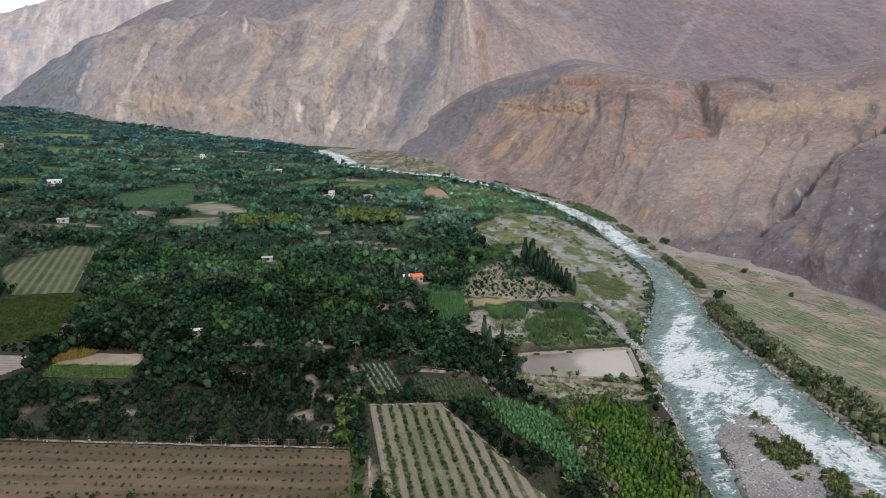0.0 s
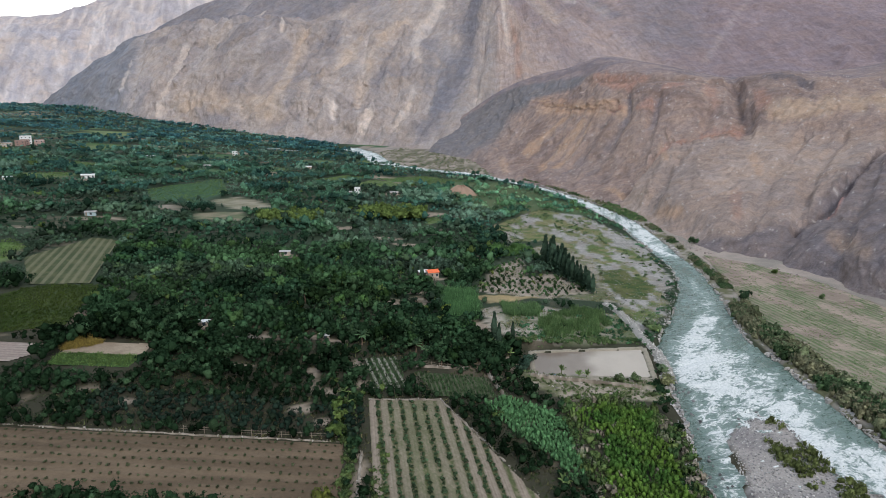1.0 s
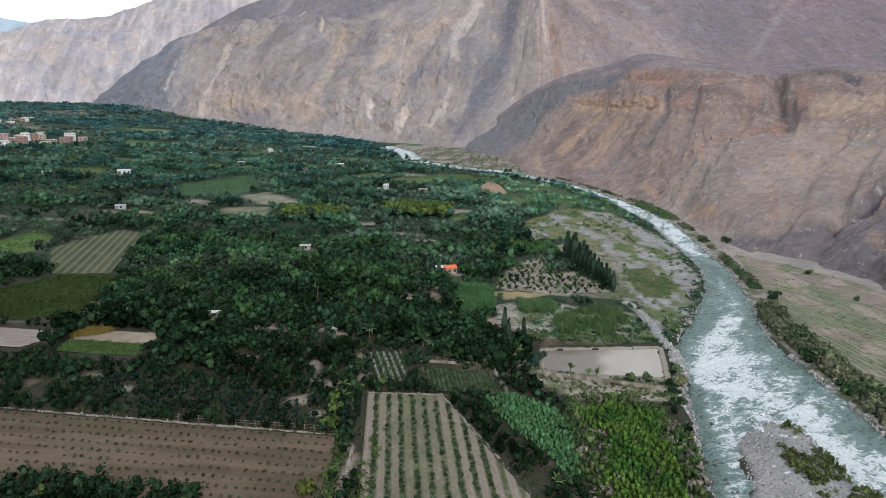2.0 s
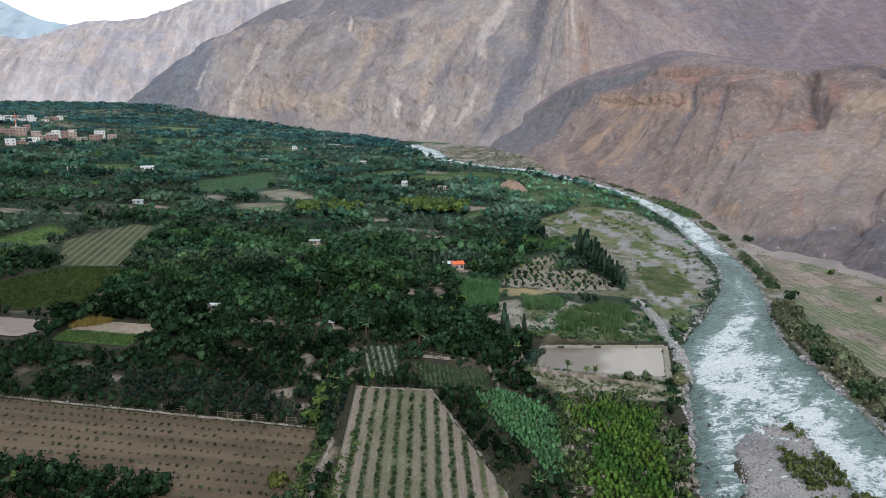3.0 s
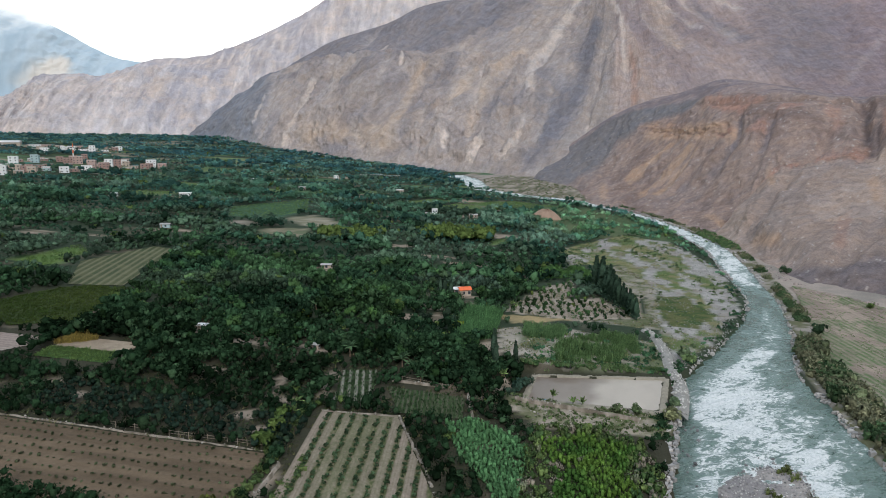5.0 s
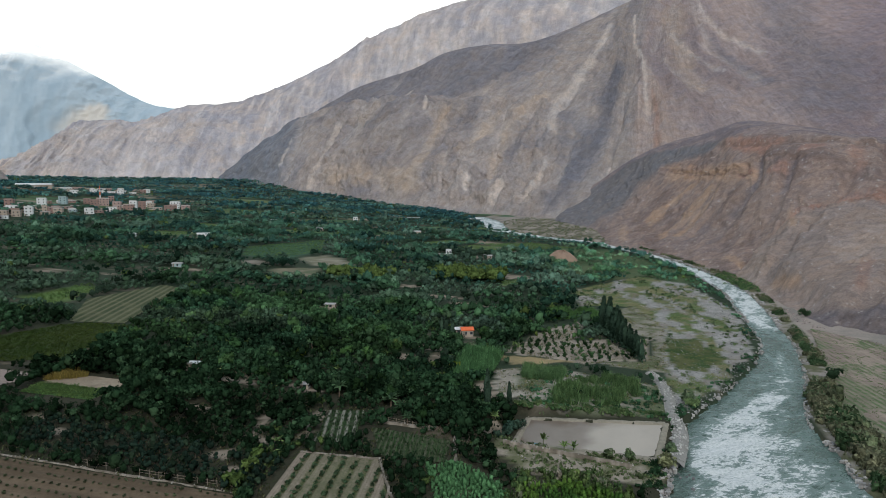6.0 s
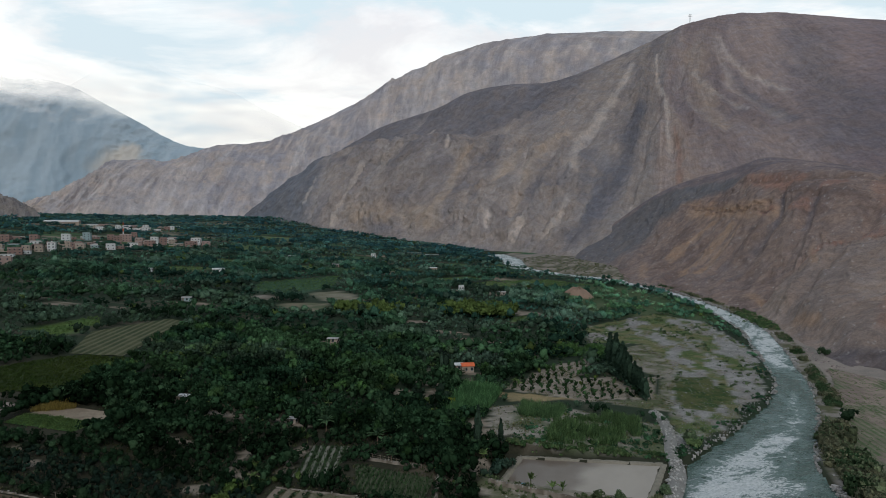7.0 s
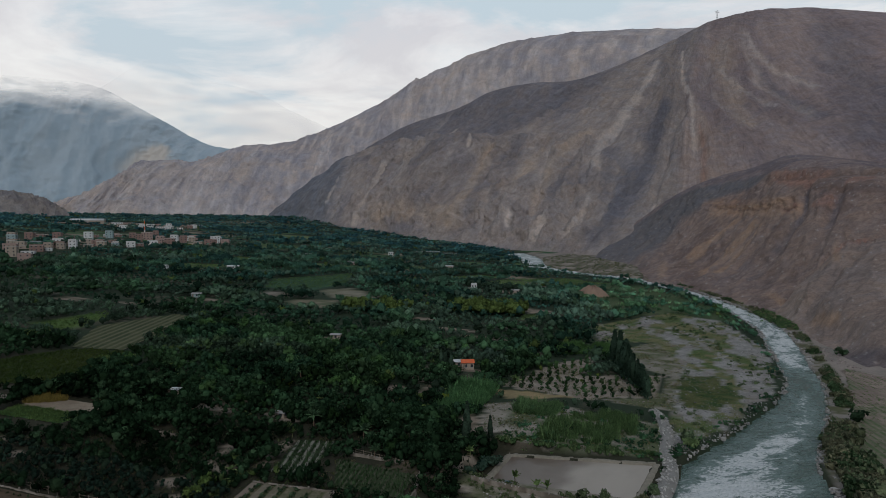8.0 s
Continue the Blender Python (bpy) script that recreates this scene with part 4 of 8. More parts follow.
def main_colour(s, v, f, x, y, z, cut, rocky, worn, u):
    zone = fbm(s / 120, v / 260, 5, 43, 0.55)
    patch = fbm(s / 50, v / 80, 5, 38, 0.6)
    c = blend((0.225, 0.198, 0.196), (0.295, 0.252, 0.232), smooth01(0.6 * zone + 0.4 * patch, 0.40, 0.60))
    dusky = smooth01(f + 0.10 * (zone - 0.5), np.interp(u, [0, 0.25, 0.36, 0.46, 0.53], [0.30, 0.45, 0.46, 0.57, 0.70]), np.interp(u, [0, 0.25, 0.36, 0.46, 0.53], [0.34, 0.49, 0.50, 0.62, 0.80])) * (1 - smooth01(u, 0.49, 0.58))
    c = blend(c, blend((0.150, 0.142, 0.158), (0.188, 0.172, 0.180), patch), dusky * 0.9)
    # the spur's left-facing end: its shade put into a darker, bluer colour
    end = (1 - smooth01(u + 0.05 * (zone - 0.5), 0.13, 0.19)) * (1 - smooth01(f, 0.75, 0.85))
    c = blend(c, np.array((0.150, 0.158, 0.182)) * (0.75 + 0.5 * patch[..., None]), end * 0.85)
    pink = smooth01(u + 0.02 * (zone - 0.5), 0.64, 0.66)
    c = blend(c, blend((0.305, 0.240, 0.226), (0.235, 0.186, 0.186), smooth01(zone, 0.42, 0.6)), pink * 0.85)
    c = blend(c, (0.200, 0.156, 0.168), smooth01(u, 0.735, 0.79) * 0.8)
    for k, (w0, w1, much, line) in enumerate(MAIN_TAN):
        c = blend(c, (0.385, 0.305, 0.245), stroke(u, f, line, w0, w1, MAIN_SPAN, k) * 1.4 * much)
    for k, (w0, w1, much, line) in enumerate(MAIN_DARK):
        c = blend(c, (0.138, 0.134, 0.152), stroke(u, f, line, w0, w1, MAIN_SPAN, 10 + k) * much)
    fan = stroke(u, f, [(0.655, 0.56), (0.662, 0.42), (0.67, 0.27)], 16, 105, MAIN_SPAN, 20, 0.35)
    c = blend(c, blend((0.365, 0.285, 0.246), (0.305, 0.236, 0.208), patch), fan * 0.85)
    c = blend(c, (0.33, 0.205, 0.160), stroke(u, f, [(0.663, 0.42), (0.668, 0.33), (0.667, 0.25)], 5, 16, MAIN_SPAN, 21, 0.9) * 0.6)
    c = blend(c, (0.43, 0.34, 0.295), stroke(u, f, [(0.650, 0.46), (0.650, 0.30), (0.648, 0.22)], 6, 12, MAIN_SPAN, 22, 0.9) * 0.6)
    c = blend(c, (0.30, 0.20, 0.185), stroke(u, f, [(0.27, 0.462), (0.345, 0.465)], 6, 9, MAIN_SPAN, 23) * 0.6)
    for k, (w0, w1, much, line) in enumerate(MAIN_PALE):
        c = blend(c, (0.50, 0.43, 0.385), stroke(u, f, line, 1.7 * w0, 1.7 * w1, MAIN_SPAN, 30 + k, 0.8) * min(1, 1.4 * much))
    c = blend(c, (0.45, 0.39, 0.355), worn * 0.35)
    return c * (1.32 + 0.28 * (fbm(s / 140, v / 300, 4, 39) - 0.5))[..., None]


def main_crag(s, v, f, x, y, u):
    face = smooth01(u, 0.15, 0.24) * (1 - smooth01(u, 0.50, 0.58)) * (1 - smooth01(f, 0.40, 0.48))
    return np.clip(face * 1.2 * smooth01(fbm(s / 120, v / 120, 3, 87), 0.25, 0.5) + 0.30 * smooth01(fbm(s / 90, v / 120, 3, 88), 0.5, 0.7), 0, 1)


def near_cliff(u, f, s, v):
    return stroke(u, f, [(0.17, 0.55), (0.25, 0.50), (0.34, 0.47)], 34, 28, NEAR_SPAN, 40, 0.5)


def near_crag(s, v, f, x, y, u):
    seam = stroke(u, f, NEAR_RED[3][3], 18, 22, NEAR_SPAN, 41)
    rim = stroke(u, f, [(0.27, 0.655), (0.36, 0.625), (0.47, 0.64), (0.53, 0.67)], 9, 9, NEAR_SPAN, 42)
    right = smooth01(u, 0.49, 0.54) * smooth01(f, 0.48, 0.53) * (1 - smooth01(f, 0.64, 0.70)) * 0.8
    lower = smooth01(fbm(s / 45, v / 45, 4, 89), 0.56, 0.66) * (1 - smooth01(f, 0.40, 0.5)) * 0.3
    return np.clip(near_cliff(u, f, s, v) + seam + 0.8 * rim + right + lower, 0, 1)


def near_shape(u, f, s, v):
    """The large steps of the hillside: its cliff, the gully at the notch and the spur in front of it."""
    n = fbm(s / 22, v / 30, 4, 191, 0.6) - 0.5
    cliff = smooth01(u, 0.15, 0.20) * (1 - smooth01(u, 0.36, 0.42))
    step = np.interp(u, [0.17, 0.25, 0.35], [0.54, 0.495, 0.465]) + 0.03 * n
    h = 0.8 * cliff * (smooth01(f, step - 0.010, step + 0.018) - smooth01(f, step + 0.05, step + 0.20)) - 0.8 * cliff * smooth01(f, step - 0.16, step - 0.02) * (1 - smooth01(f, step - 0.01, step + 0.01))
    rim = np.interp(u, [0.27, 0.36, 0.47, 0.53], [0.65, 0.62, 0.635, 0.665]) + 0.02 * n
    h = h + 4 * smooth01(u, 0.25, 0.30) * (smooth01(f, rim - 0.010, rim + 0.012) - smooth01(f, rim + 0.03, rim + 0.16))
    h = h - 5 * stroke(u, f, GULLY, 9, 12, NEAR_SPAN, 48, 0.7)
    h = h - 8 * stroke(u, f, NOTCH, 22, 30, NEAR_SPAN, 43, 0.5)
    h = h - 4 * stroke(u, f, [(0.365, 0.58), (0.36, 0.42), (0.335, 0.30)], 14, 26, NEAR_SPAN, 44, 0.6) - 4 * stroke(u, f, [(0.43, 0.54), (0.41, 0.36), (0.39, 0.20)], 16, 24, NEAR_SPAN, 45, 0.6)
    spur = near_seam(u + 0.012 * n, f) * (1 - smooth01(f, 0.40, 0.50))
    h = h + 8 * spur * smooth01(f, 0.04, 0.16) - 5 * stroke(u, f, [(0.43, 0.30), (0.415, 0.18), (0.40, 0.05)], 14, 16, NEAR_SPAN, 46, 0.5)
    for u0 in (0.06, 0.115, 0.225, 0.285, 0.47, 0.62, 0.67, 0.74, 0.81):
        h = h - 3.0 * stroke(u, f, [(u0 + 0.05, 0.50), (u0 + 0.015, 0.28), (u0, 0.06)], 13, 24, NEAR_SPAN, int(u0 * 100), 0.8)
    return h


def near_colour(s, v, f, x, y, z, cut, rocky, worn, u):
    zone = fbm(s / 50, v / 70, 5, 48, 0.55)
    speck = fbm(s / 7, v / 9, 4, 37, 0.65)
    c = blend((0.178, 0.132, 0.118), (0.250, 0.188, 0.162), smooth01(0.65 * zone + 0.35 * speck, 0.38, 0.60))
    c = blend(c, blend((0.315, 0.246, 0.208), (0.255, 0.200, 0.174), smooth01(zone, 0.4, 0.6)), near_seam(u, f) * (1 - smooth01(f, 0.46, 0.54)) * 0.9)
    cliff = near_cliff(u, f, s, v)
    bed = fbm(s / 60, z / 5, 4, 49, 0.6)
    c = blend(c, blend((0.40, 0.255, 0.170), (0.275, 0.180, 0.140), smooth01(bed, 0.42, 0.58)), cliff * 0.75)
    for k, (w0, w1, much, line) in enumerate(NEAR_OCHRE):
        c = blend(c, (0.370, 0.250, 0.175), stroke(u, f, line, 1.5 * w0, 1.5 * w1, NEAR_SPAN, 50 + k, 0.9) * np.clip(much * (0.7 + speck), 0, 1))
    for k, (w0, w1, much, line) in enumerate(NEAR_RED):
        c = blend(c, (0.285, 0.172, 0.136), stroke(u, f, line, 1.5 * w0, 1.5 * w1, NEAR_SPAN, 60 + k, 0.9) * np.clip(much * (0.7 + speck), 0, 1))
    for k, (w0, w1, much, line) in enumerate(NEAR_SCREE):
        c = blend(c, (0.175, 0.150, 0.155), stroke(u, f, line, w0, w1, NEAR_SPAN, 70 + k) * much)
    line = np.interp(f, [0.0, 0.05, 0.27, 0.42, 0.59, 0.65, 0.72], [0.06, 0.09, 0.125, 0.145, 0.18, 0.27, 0.36])
    grey = 1 - smooth01(u - line + 0.05 * (zone - 0.5), -0.03, 0.02)
    c = blend(c, blend((0.128, 0.124, 0.135), (0.165, 0.155, 0.158), speck), grey * 0.92)
    top = smooth01(f + 0.03 * (zone - 0.5), np.interp(u, [0.2, 0.3, 0.36, 0.47, 0.53], [0.68, 0.66, 0.635, 0.65, 0.68]), np.interp(u, [0.2, 0.3, 0.36, 0.47, 0.53], [0.71, 0.68, 0.655, 0.67, 0.72]))
    c = blend(c, blend((0.165, 0.135, 0.142), (0.225, 0.178, 0.172), smooth01(fbm(s / 60, v / 25, 4, 58), 0.4, 0.62)), top * 0.9)
    # dark lines under rim, cliff and ledges: their shadow put into the colour
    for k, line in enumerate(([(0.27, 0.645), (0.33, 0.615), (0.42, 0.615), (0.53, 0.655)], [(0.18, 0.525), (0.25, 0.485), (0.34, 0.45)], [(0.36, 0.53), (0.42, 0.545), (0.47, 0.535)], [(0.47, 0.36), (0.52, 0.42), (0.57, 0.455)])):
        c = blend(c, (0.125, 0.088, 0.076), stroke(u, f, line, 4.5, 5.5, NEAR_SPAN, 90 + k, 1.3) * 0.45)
    # the carved notch darkened in colour as a shaded recess
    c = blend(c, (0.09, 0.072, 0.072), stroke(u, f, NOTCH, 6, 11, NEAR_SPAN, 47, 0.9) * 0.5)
    scree = smooth01(u - 0.535 - 0.55 * f + 0.03 * (zone - 0.5), 0.0, 0.025) * (1 - smooth01(f, 0.42, 0.55))
    c = blend(c, np.array((0.140, 0.119, 0.122)) * (0.75 + 0.5 * speck[..., None]), scree * (1 - 0.6 * rocky) * 0.95)
    for k, (tone, w0, w1, much, line) in enumerate(NEAR_RIGHT):
        c = blend(c, tone, stroke(u, f, line, w0, w1, NEAR_SPAN, 96 + k, 0.8) * much)
    # the gully bed, carved on this line, gets painted shade as well
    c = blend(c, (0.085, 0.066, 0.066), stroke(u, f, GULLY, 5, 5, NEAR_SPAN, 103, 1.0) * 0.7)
    c = blend(c, (0.42, 0.38, 0.35), smooth01(fbm(s / 2.6, v / 2.6, 2, 30), 0.80, 0.86) * 0.6)
    return blend(c, (0.14, 0.11, 0.105), worn * 0.3) * 1.22


def far_haze_colour(s, v, f, x, y, z, cut, rocky, worn, u):
    # pale mauve rock with the haze of distance put into its colour
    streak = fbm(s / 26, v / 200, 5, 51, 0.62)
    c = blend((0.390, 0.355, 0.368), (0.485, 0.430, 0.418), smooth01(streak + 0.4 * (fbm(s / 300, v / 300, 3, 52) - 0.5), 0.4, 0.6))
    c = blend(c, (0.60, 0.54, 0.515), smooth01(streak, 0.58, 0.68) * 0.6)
    # warm tan patches low on the slope: sunlight put into the colour
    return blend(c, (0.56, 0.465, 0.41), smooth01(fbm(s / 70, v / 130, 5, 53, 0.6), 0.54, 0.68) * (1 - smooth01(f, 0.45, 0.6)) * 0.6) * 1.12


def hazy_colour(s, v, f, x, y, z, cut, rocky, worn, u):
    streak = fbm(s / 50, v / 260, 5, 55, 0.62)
    # the blue haze is laid into the rock's own base colour
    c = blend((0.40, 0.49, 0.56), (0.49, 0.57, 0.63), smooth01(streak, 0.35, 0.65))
    # a pale warm patch painted where sun would strike a cliff
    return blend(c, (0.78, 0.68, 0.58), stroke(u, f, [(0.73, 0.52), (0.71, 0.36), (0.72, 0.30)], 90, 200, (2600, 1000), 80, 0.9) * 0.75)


def low_colour(s, v, f, x, y, z, cut, rocky, worn, u):
    return blend((0.24, 0.215, 0.21), (0.30, 0.27, 0.25), smooth01(fbm(s / 20, v / 30, 4, 56), 0.4, 0.6))


def hazy_material(low, high, floor=0.0):
    """Distant rock whose upper slopes, between two heights, are lost in ragged cloud; floor: how thin the whole is."""
    m = paint_material("hazy_rock", 1.0, 0.1, 60.0, 0.0, 300.0, spec=0.0)
    n, l = m.node_tree.nodes, m.node_tree.links
    co = n.new("ShaderNodeTexCoord").outputs["Object"]
    sep, t, mp = n.new("ShaderNodeSeparateXYZ"), n.new("ShaderNodeTexNoise"), n.new("ShaderNodeMapping")
    mp.inputs["Scale"].default_value = (1.0, 1.0, 3.2)
    l.new(co, sep.inputs[0])
    l.new(co, mp.inputs[0])
    l.new(mp.outputs[0], t.inputs["Vector"])
    t.inputs["Scale"].default_value, t.inputs["Detail"].default_value, t.inputs["Roughness"].default_value = 0.0016, 5.0, 0.55
    q = n.new("ShaderNodeMath")
    q.operation = "MULTIPLY_ADD"
    l.new(t.outputs["Fac"], q.inputs[0])
    q.inputs[1].default_value = 700.0
    l.new(sep.outputs[2], q.inputs[2])
    r = n.new("ShaderNodeMapRange")
    r.inputs["From Min"].default_value, r.inputs["From Max"].default_value = low, high
    r.inputs["To Min"].default_value, r.inputs["To Max"].default_value = floor, 1.0
    l.new(q.outputs[0], r.inputs["Value"])
    mix, clear = n.new("ShaderNodeMixShader"), n.new("ShaderNodeBsdfTransparent")
    l.new(r.outputs[0], mix.inputs[0])
    l.new(n["Principled BSDF"].outputs[0], mix.inputs[1])
    l.new(clear.outputs[0], mix.inputs[2])
    l.new(mix.outputs[0], n["Material Output"].inputs[0])
    return m


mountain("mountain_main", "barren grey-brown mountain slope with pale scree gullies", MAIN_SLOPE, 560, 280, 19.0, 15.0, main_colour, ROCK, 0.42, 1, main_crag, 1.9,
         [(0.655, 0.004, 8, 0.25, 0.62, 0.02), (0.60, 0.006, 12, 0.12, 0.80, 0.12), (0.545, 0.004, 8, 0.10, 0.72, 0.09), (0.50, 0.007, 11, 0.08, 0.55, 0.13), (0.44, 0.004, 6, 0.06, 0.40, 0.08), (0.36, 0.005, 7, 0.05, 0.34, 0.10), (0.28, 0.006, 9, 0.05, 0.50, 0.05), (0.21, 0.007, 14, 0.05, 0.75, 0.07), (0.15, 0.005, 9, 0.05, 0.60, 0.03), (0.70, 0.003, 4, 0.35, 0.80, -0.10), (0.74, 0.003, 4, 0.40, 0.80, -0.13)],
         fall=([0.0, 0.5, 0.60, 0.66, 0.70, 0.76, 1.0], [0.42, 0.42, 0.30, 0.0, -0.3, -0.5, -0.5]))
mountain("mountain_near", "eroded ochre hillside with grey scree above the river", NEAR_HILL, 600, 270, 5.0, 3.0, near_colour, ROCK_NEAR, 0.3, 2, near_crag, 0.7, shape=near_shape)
mountain("mountain_far", "distant bare mauve mountain range with painted haze and sunlit patches", FAR_RANGE, 300, 150, 24.0, 24.0, far_haze_colour, ROCK_FAR, 0.2, 3)
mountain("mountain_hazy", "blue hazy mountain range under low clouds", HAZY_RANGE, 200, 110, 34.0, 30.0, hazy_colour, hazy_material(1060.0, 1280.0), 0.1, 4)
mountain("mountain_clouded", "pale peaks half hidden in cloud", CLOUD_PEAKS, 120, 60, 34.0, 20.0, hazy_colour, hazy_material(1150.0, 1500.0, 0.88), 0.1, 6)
mountain("hill_low", "low stony hill behind the village", LOW_HILL, 120, 50, 8.0, 8.0, low_colour, ROCK, 0.0, 5)


# ---- making things and parts ----
def thing(name, place, label, category, turn=0.0, group=""):
    """An empty at a thing's base, to carry its parts."""
    ob = new(name)
    ob.empty_display_size = 0.5
    ob.matrix_basis = pose(*place, 0, 0, turn)
    return tagged(ob, label, category, group)


def part(name, mesh, parent, label="", m=None):
    ob = new(name, mesh)
    ob.parent = parent
    if m is not None:
        ob.matrix_basis = m
    return tagged(ob, label)


def bm_mesh(name, bm, material):
    me = bpy.data.meshes.new(name)
    bm.to_mesh(me)
    bm.free()
    me.materials.append(material)
    return me


def box_bm(bm, x0, x1, y0, y1, z0, z1):
    v = [bm.verts.new(p) for p in ((x0, y0, z0), (x1, y0, z0), (x1, y1, z0), (x0, y1, z0), (x0, y0, z1), (x1, y0, z1), (x1, y1, z1), (x0, y1, z1))]
    for f in ((0, 3, 2, 1), (4, 5, 6, 7), (0, 1, 5, 4), (1, 2, 6, 5), (2, 3, 7, 6), (3, 0, 4, 7)):
        bm.faces.new([v[i] for i in f])


def box(name, x0, x1, y0, y1, z0, z1, material, bevel=0.0):
    bm = bmesh.new()
    box_bm(bm, x0, x1, y0, y1, z0, z1)
    if bevel:
        bmesh.ops.bevel(bm, geom=bm.edges[:], offset=bevel, segments=1, affect="EDGES")
    return bm_mesh(name, bm, material)


def ground_z(x, y):
    return float(land_z(np.array([x]), np.array([y]))[0])


def flat_paint(mesh, colour):
    """One base colour over a whole mesh, for the painted materials."""
    n = len(mesh.vertices)
    mesh.color_attributes.new("paint", "FLOAT_COLOR", "POINT").data.foreach_set("color", np.tile(np.array([*colour, 1], np.float32), n))
    return mesh


# ---- fields ----
def field(name, label, key, heading, res, surface, raise_by=0.12):
    """A worked field over its polygon. surface(u, w) gives the soil's height and colour at u along and w across the rows."""
    poly = FIELDS[key]
    c, s = math.cos(heading), math.sin(heading)
    pu, pw = [px * c + py * s for px, py in poly], [-px * s + py * c for px, py in poly]
    us, ws = np.arange(min(pu), max(pu) + res, res), np.arange(min(pw), max(pw) + res, res)
    u, w = np.meshgrid(us, ws)
    x, y = u * c - w * s, u * s + w * c
    h, col = surface(u, w - min(pw), x, y)
    z = floor_z(x, y) + raise_by + h
    quads = grid_quads(len(ws), len(us))
    cx, cy = x.ravel()[quads].mean(1), y.ravel()[quads].mean(1)
    quads = quads[inside(cx, cy, poly)]
    used = np.unique(quads)
    back = np.zeros(x.size, int)
    back[used] = np.arange(len(used))
    verts = np.stack([x, y, z], -1).reshape(-1, 3)[used]
    me = quad_mesh(name, verts, back[quads], SOIL, col.reshape(-1, 3)[used])
    return tagged(new(name, me), label, "field")


def brown_soil(u, w, x, y):
    row = 0.5 + 0.5 * np.cos(2 * np.pi * (w - 1.6) / 3.2)
    fine = fbm(u / 1.2, w / 0.5, 4, 101)
    t = smooth01(fbm(u / 16, w / 3, 4, 102), 0.35, 0.65)
    col = blend((0.104, 0.075, 0.049), (0.166, 0.120, 0.079), np.clip(t * 0.7 + 0.45 * (fine - 0.3), 0, 1))
    return 0.16 * row ** 3 + 0.14 * (fine - 0.5), col


def striped_soil(u, w, x, y):
    ph = (w / 3.05) % 1.0
    ridge = smooth01(ph, 0.06, 0.16) * (1 - smooth01(ph, 0.66, 0.76))
    lines = 0.5 + 0.5 * np.cos(2 * np.pi * w / 0.5)
    fine = fbm(u / 0.9, w / 0.35, 4, 103)
    num = np.floor(w / 3.05)
    weedy = np.clip(1.25 - np.abs(num - 3.6) / 2.6, 0, 1) * 0.9 + 0.25 * smooth01(fbm(u / 12, w / 5, 3, 104), 0.45, 0.65)
    light = blend((0.30, 0.242, 0.188), (0.195, 0.157, 0.118), np.clip(lines * 0.5 + fine - 0.35, 0, 1))
    light = blend(light, (0.115, 0.122, 0.060), np.clip(weedy * (0.2 + fine), 0, 0.75))
    dark = blend((0.17, 0.15, 0.095), (0.085, 0.10, 0.042), smooth01(fine, 0.35, 0.6))
    return 0.22 * ridge + 0.05 * lines * ridge + 0.08 * (fine - 0.5), blend(dark, light, ridge)


def simple_soil(a, b, space=0.0, c=(0.1, 0.1, 0.05), size=6.0, seed=105):
    def surface(u, w, x, y):
        fine = fbm(u / 1.5, w / 0.8, 4, seed)
        col = blend(a, b, smooth01(fbm(u / size, w / size, 4, seed + 1) * 0.6 + fine * 0.4, 0.38, 0.62))
        h = 0.08 * (fine - 0.5)
        if space:
            row = smooth01(0.5 + 0.5 * np.cos(2 * np.pi * w / space), 0.45, 0.75)
            col = blend(col, c, row * 0.85)
            h = h + 0.12 * row
        return h, col
    return surface


BROWN_TURN = math.atan2(6, 82)
STRIPE_TURN = math.atan2(-43, 8)
field("ploughed_field", "bare brown field planted with rows of saplings", "brown", BROWN_TURN, 0.45, brown_soil)
field("striped_field", "field of pale earth ridges with rows of young trees", "striped", STRIPE_TURN, 0.3, striped_soil)
field("vegetable_plot", "small green plot with pale furrows", "rows", math.atan2(-20, 7), 0.3, simple_soil((0.040, 0.055, 0.026), (0.028, 0.044, 0.020), 1.9, (0.27, 0.255, 0.205), seed=111))
field("bean_plot", "dark green plot of low plants in close rows", "rows_b", math.atan2(-14, 3), 0.35, simple_soil((0.035, 0.055, 0.022), (0.05, 0.07, 0.03), 1.3, (0.10, 0.10, 0.065), seed=181))
field("stubble_field", "olive stubble field with straight rows", "tan", math.atan2(77, -29), 0.5, simple_soil((0.052, 0.068, 0.030), (0.085, 0.092, 0.045), 3.4, (0.150, 0.142, 0.085), seed=121))
field("grass_field", "mown dark green grass field", "green", math.atan2(10, 25), 0.9, simple_soil((0.032, 0.050, 0.014), (0.046, 0.062, 0.020), 0.0, seed=131))
field("sandy_plot", "bare sandy plot beside the green plot", "plot_sand", 0.1, 0.6, simple_soil((0.27, 0.21, 0.15), (0.35, 0.28, 0.205), seed=141))
field("green_plot", "low green crop in a small plot", "plot_green", 0.1, 0.6, simple_soil((0.055, 0.115, 0.035), (0.075, 0.135, 0.045), 1.4, (0.06, 0.10, 0.035), seed=151))
def terrace_soil(u, w, x, y):
    fine = fbm(u / 2.0, w / 0.9, 4, 171)
    soil = blend((0.330, 0.262, 0.208), (0.255, 0.200, 0.160), smooth01(fbm(u / 14, w / 8, 4, 172), 0.4, 0.62))
    row = smooth01(0.5 + 0.5 * np.cos(2 * np.pi * w / 2.4), 0.3, 0.8)
    grown = smooth01(fbm(u / 22, w / 14, 4, 173) + 0.25 * (fine - 0.5), 0.47, 0.60)
    col = blend(soil, (0.085, 0.140, 0.052), np.clip(grown * (0.35 + 0.6 * row) * (0.3 + fine), 0, 1))
    return 0.1 * row + 0.1 * (fine - 0.5), col


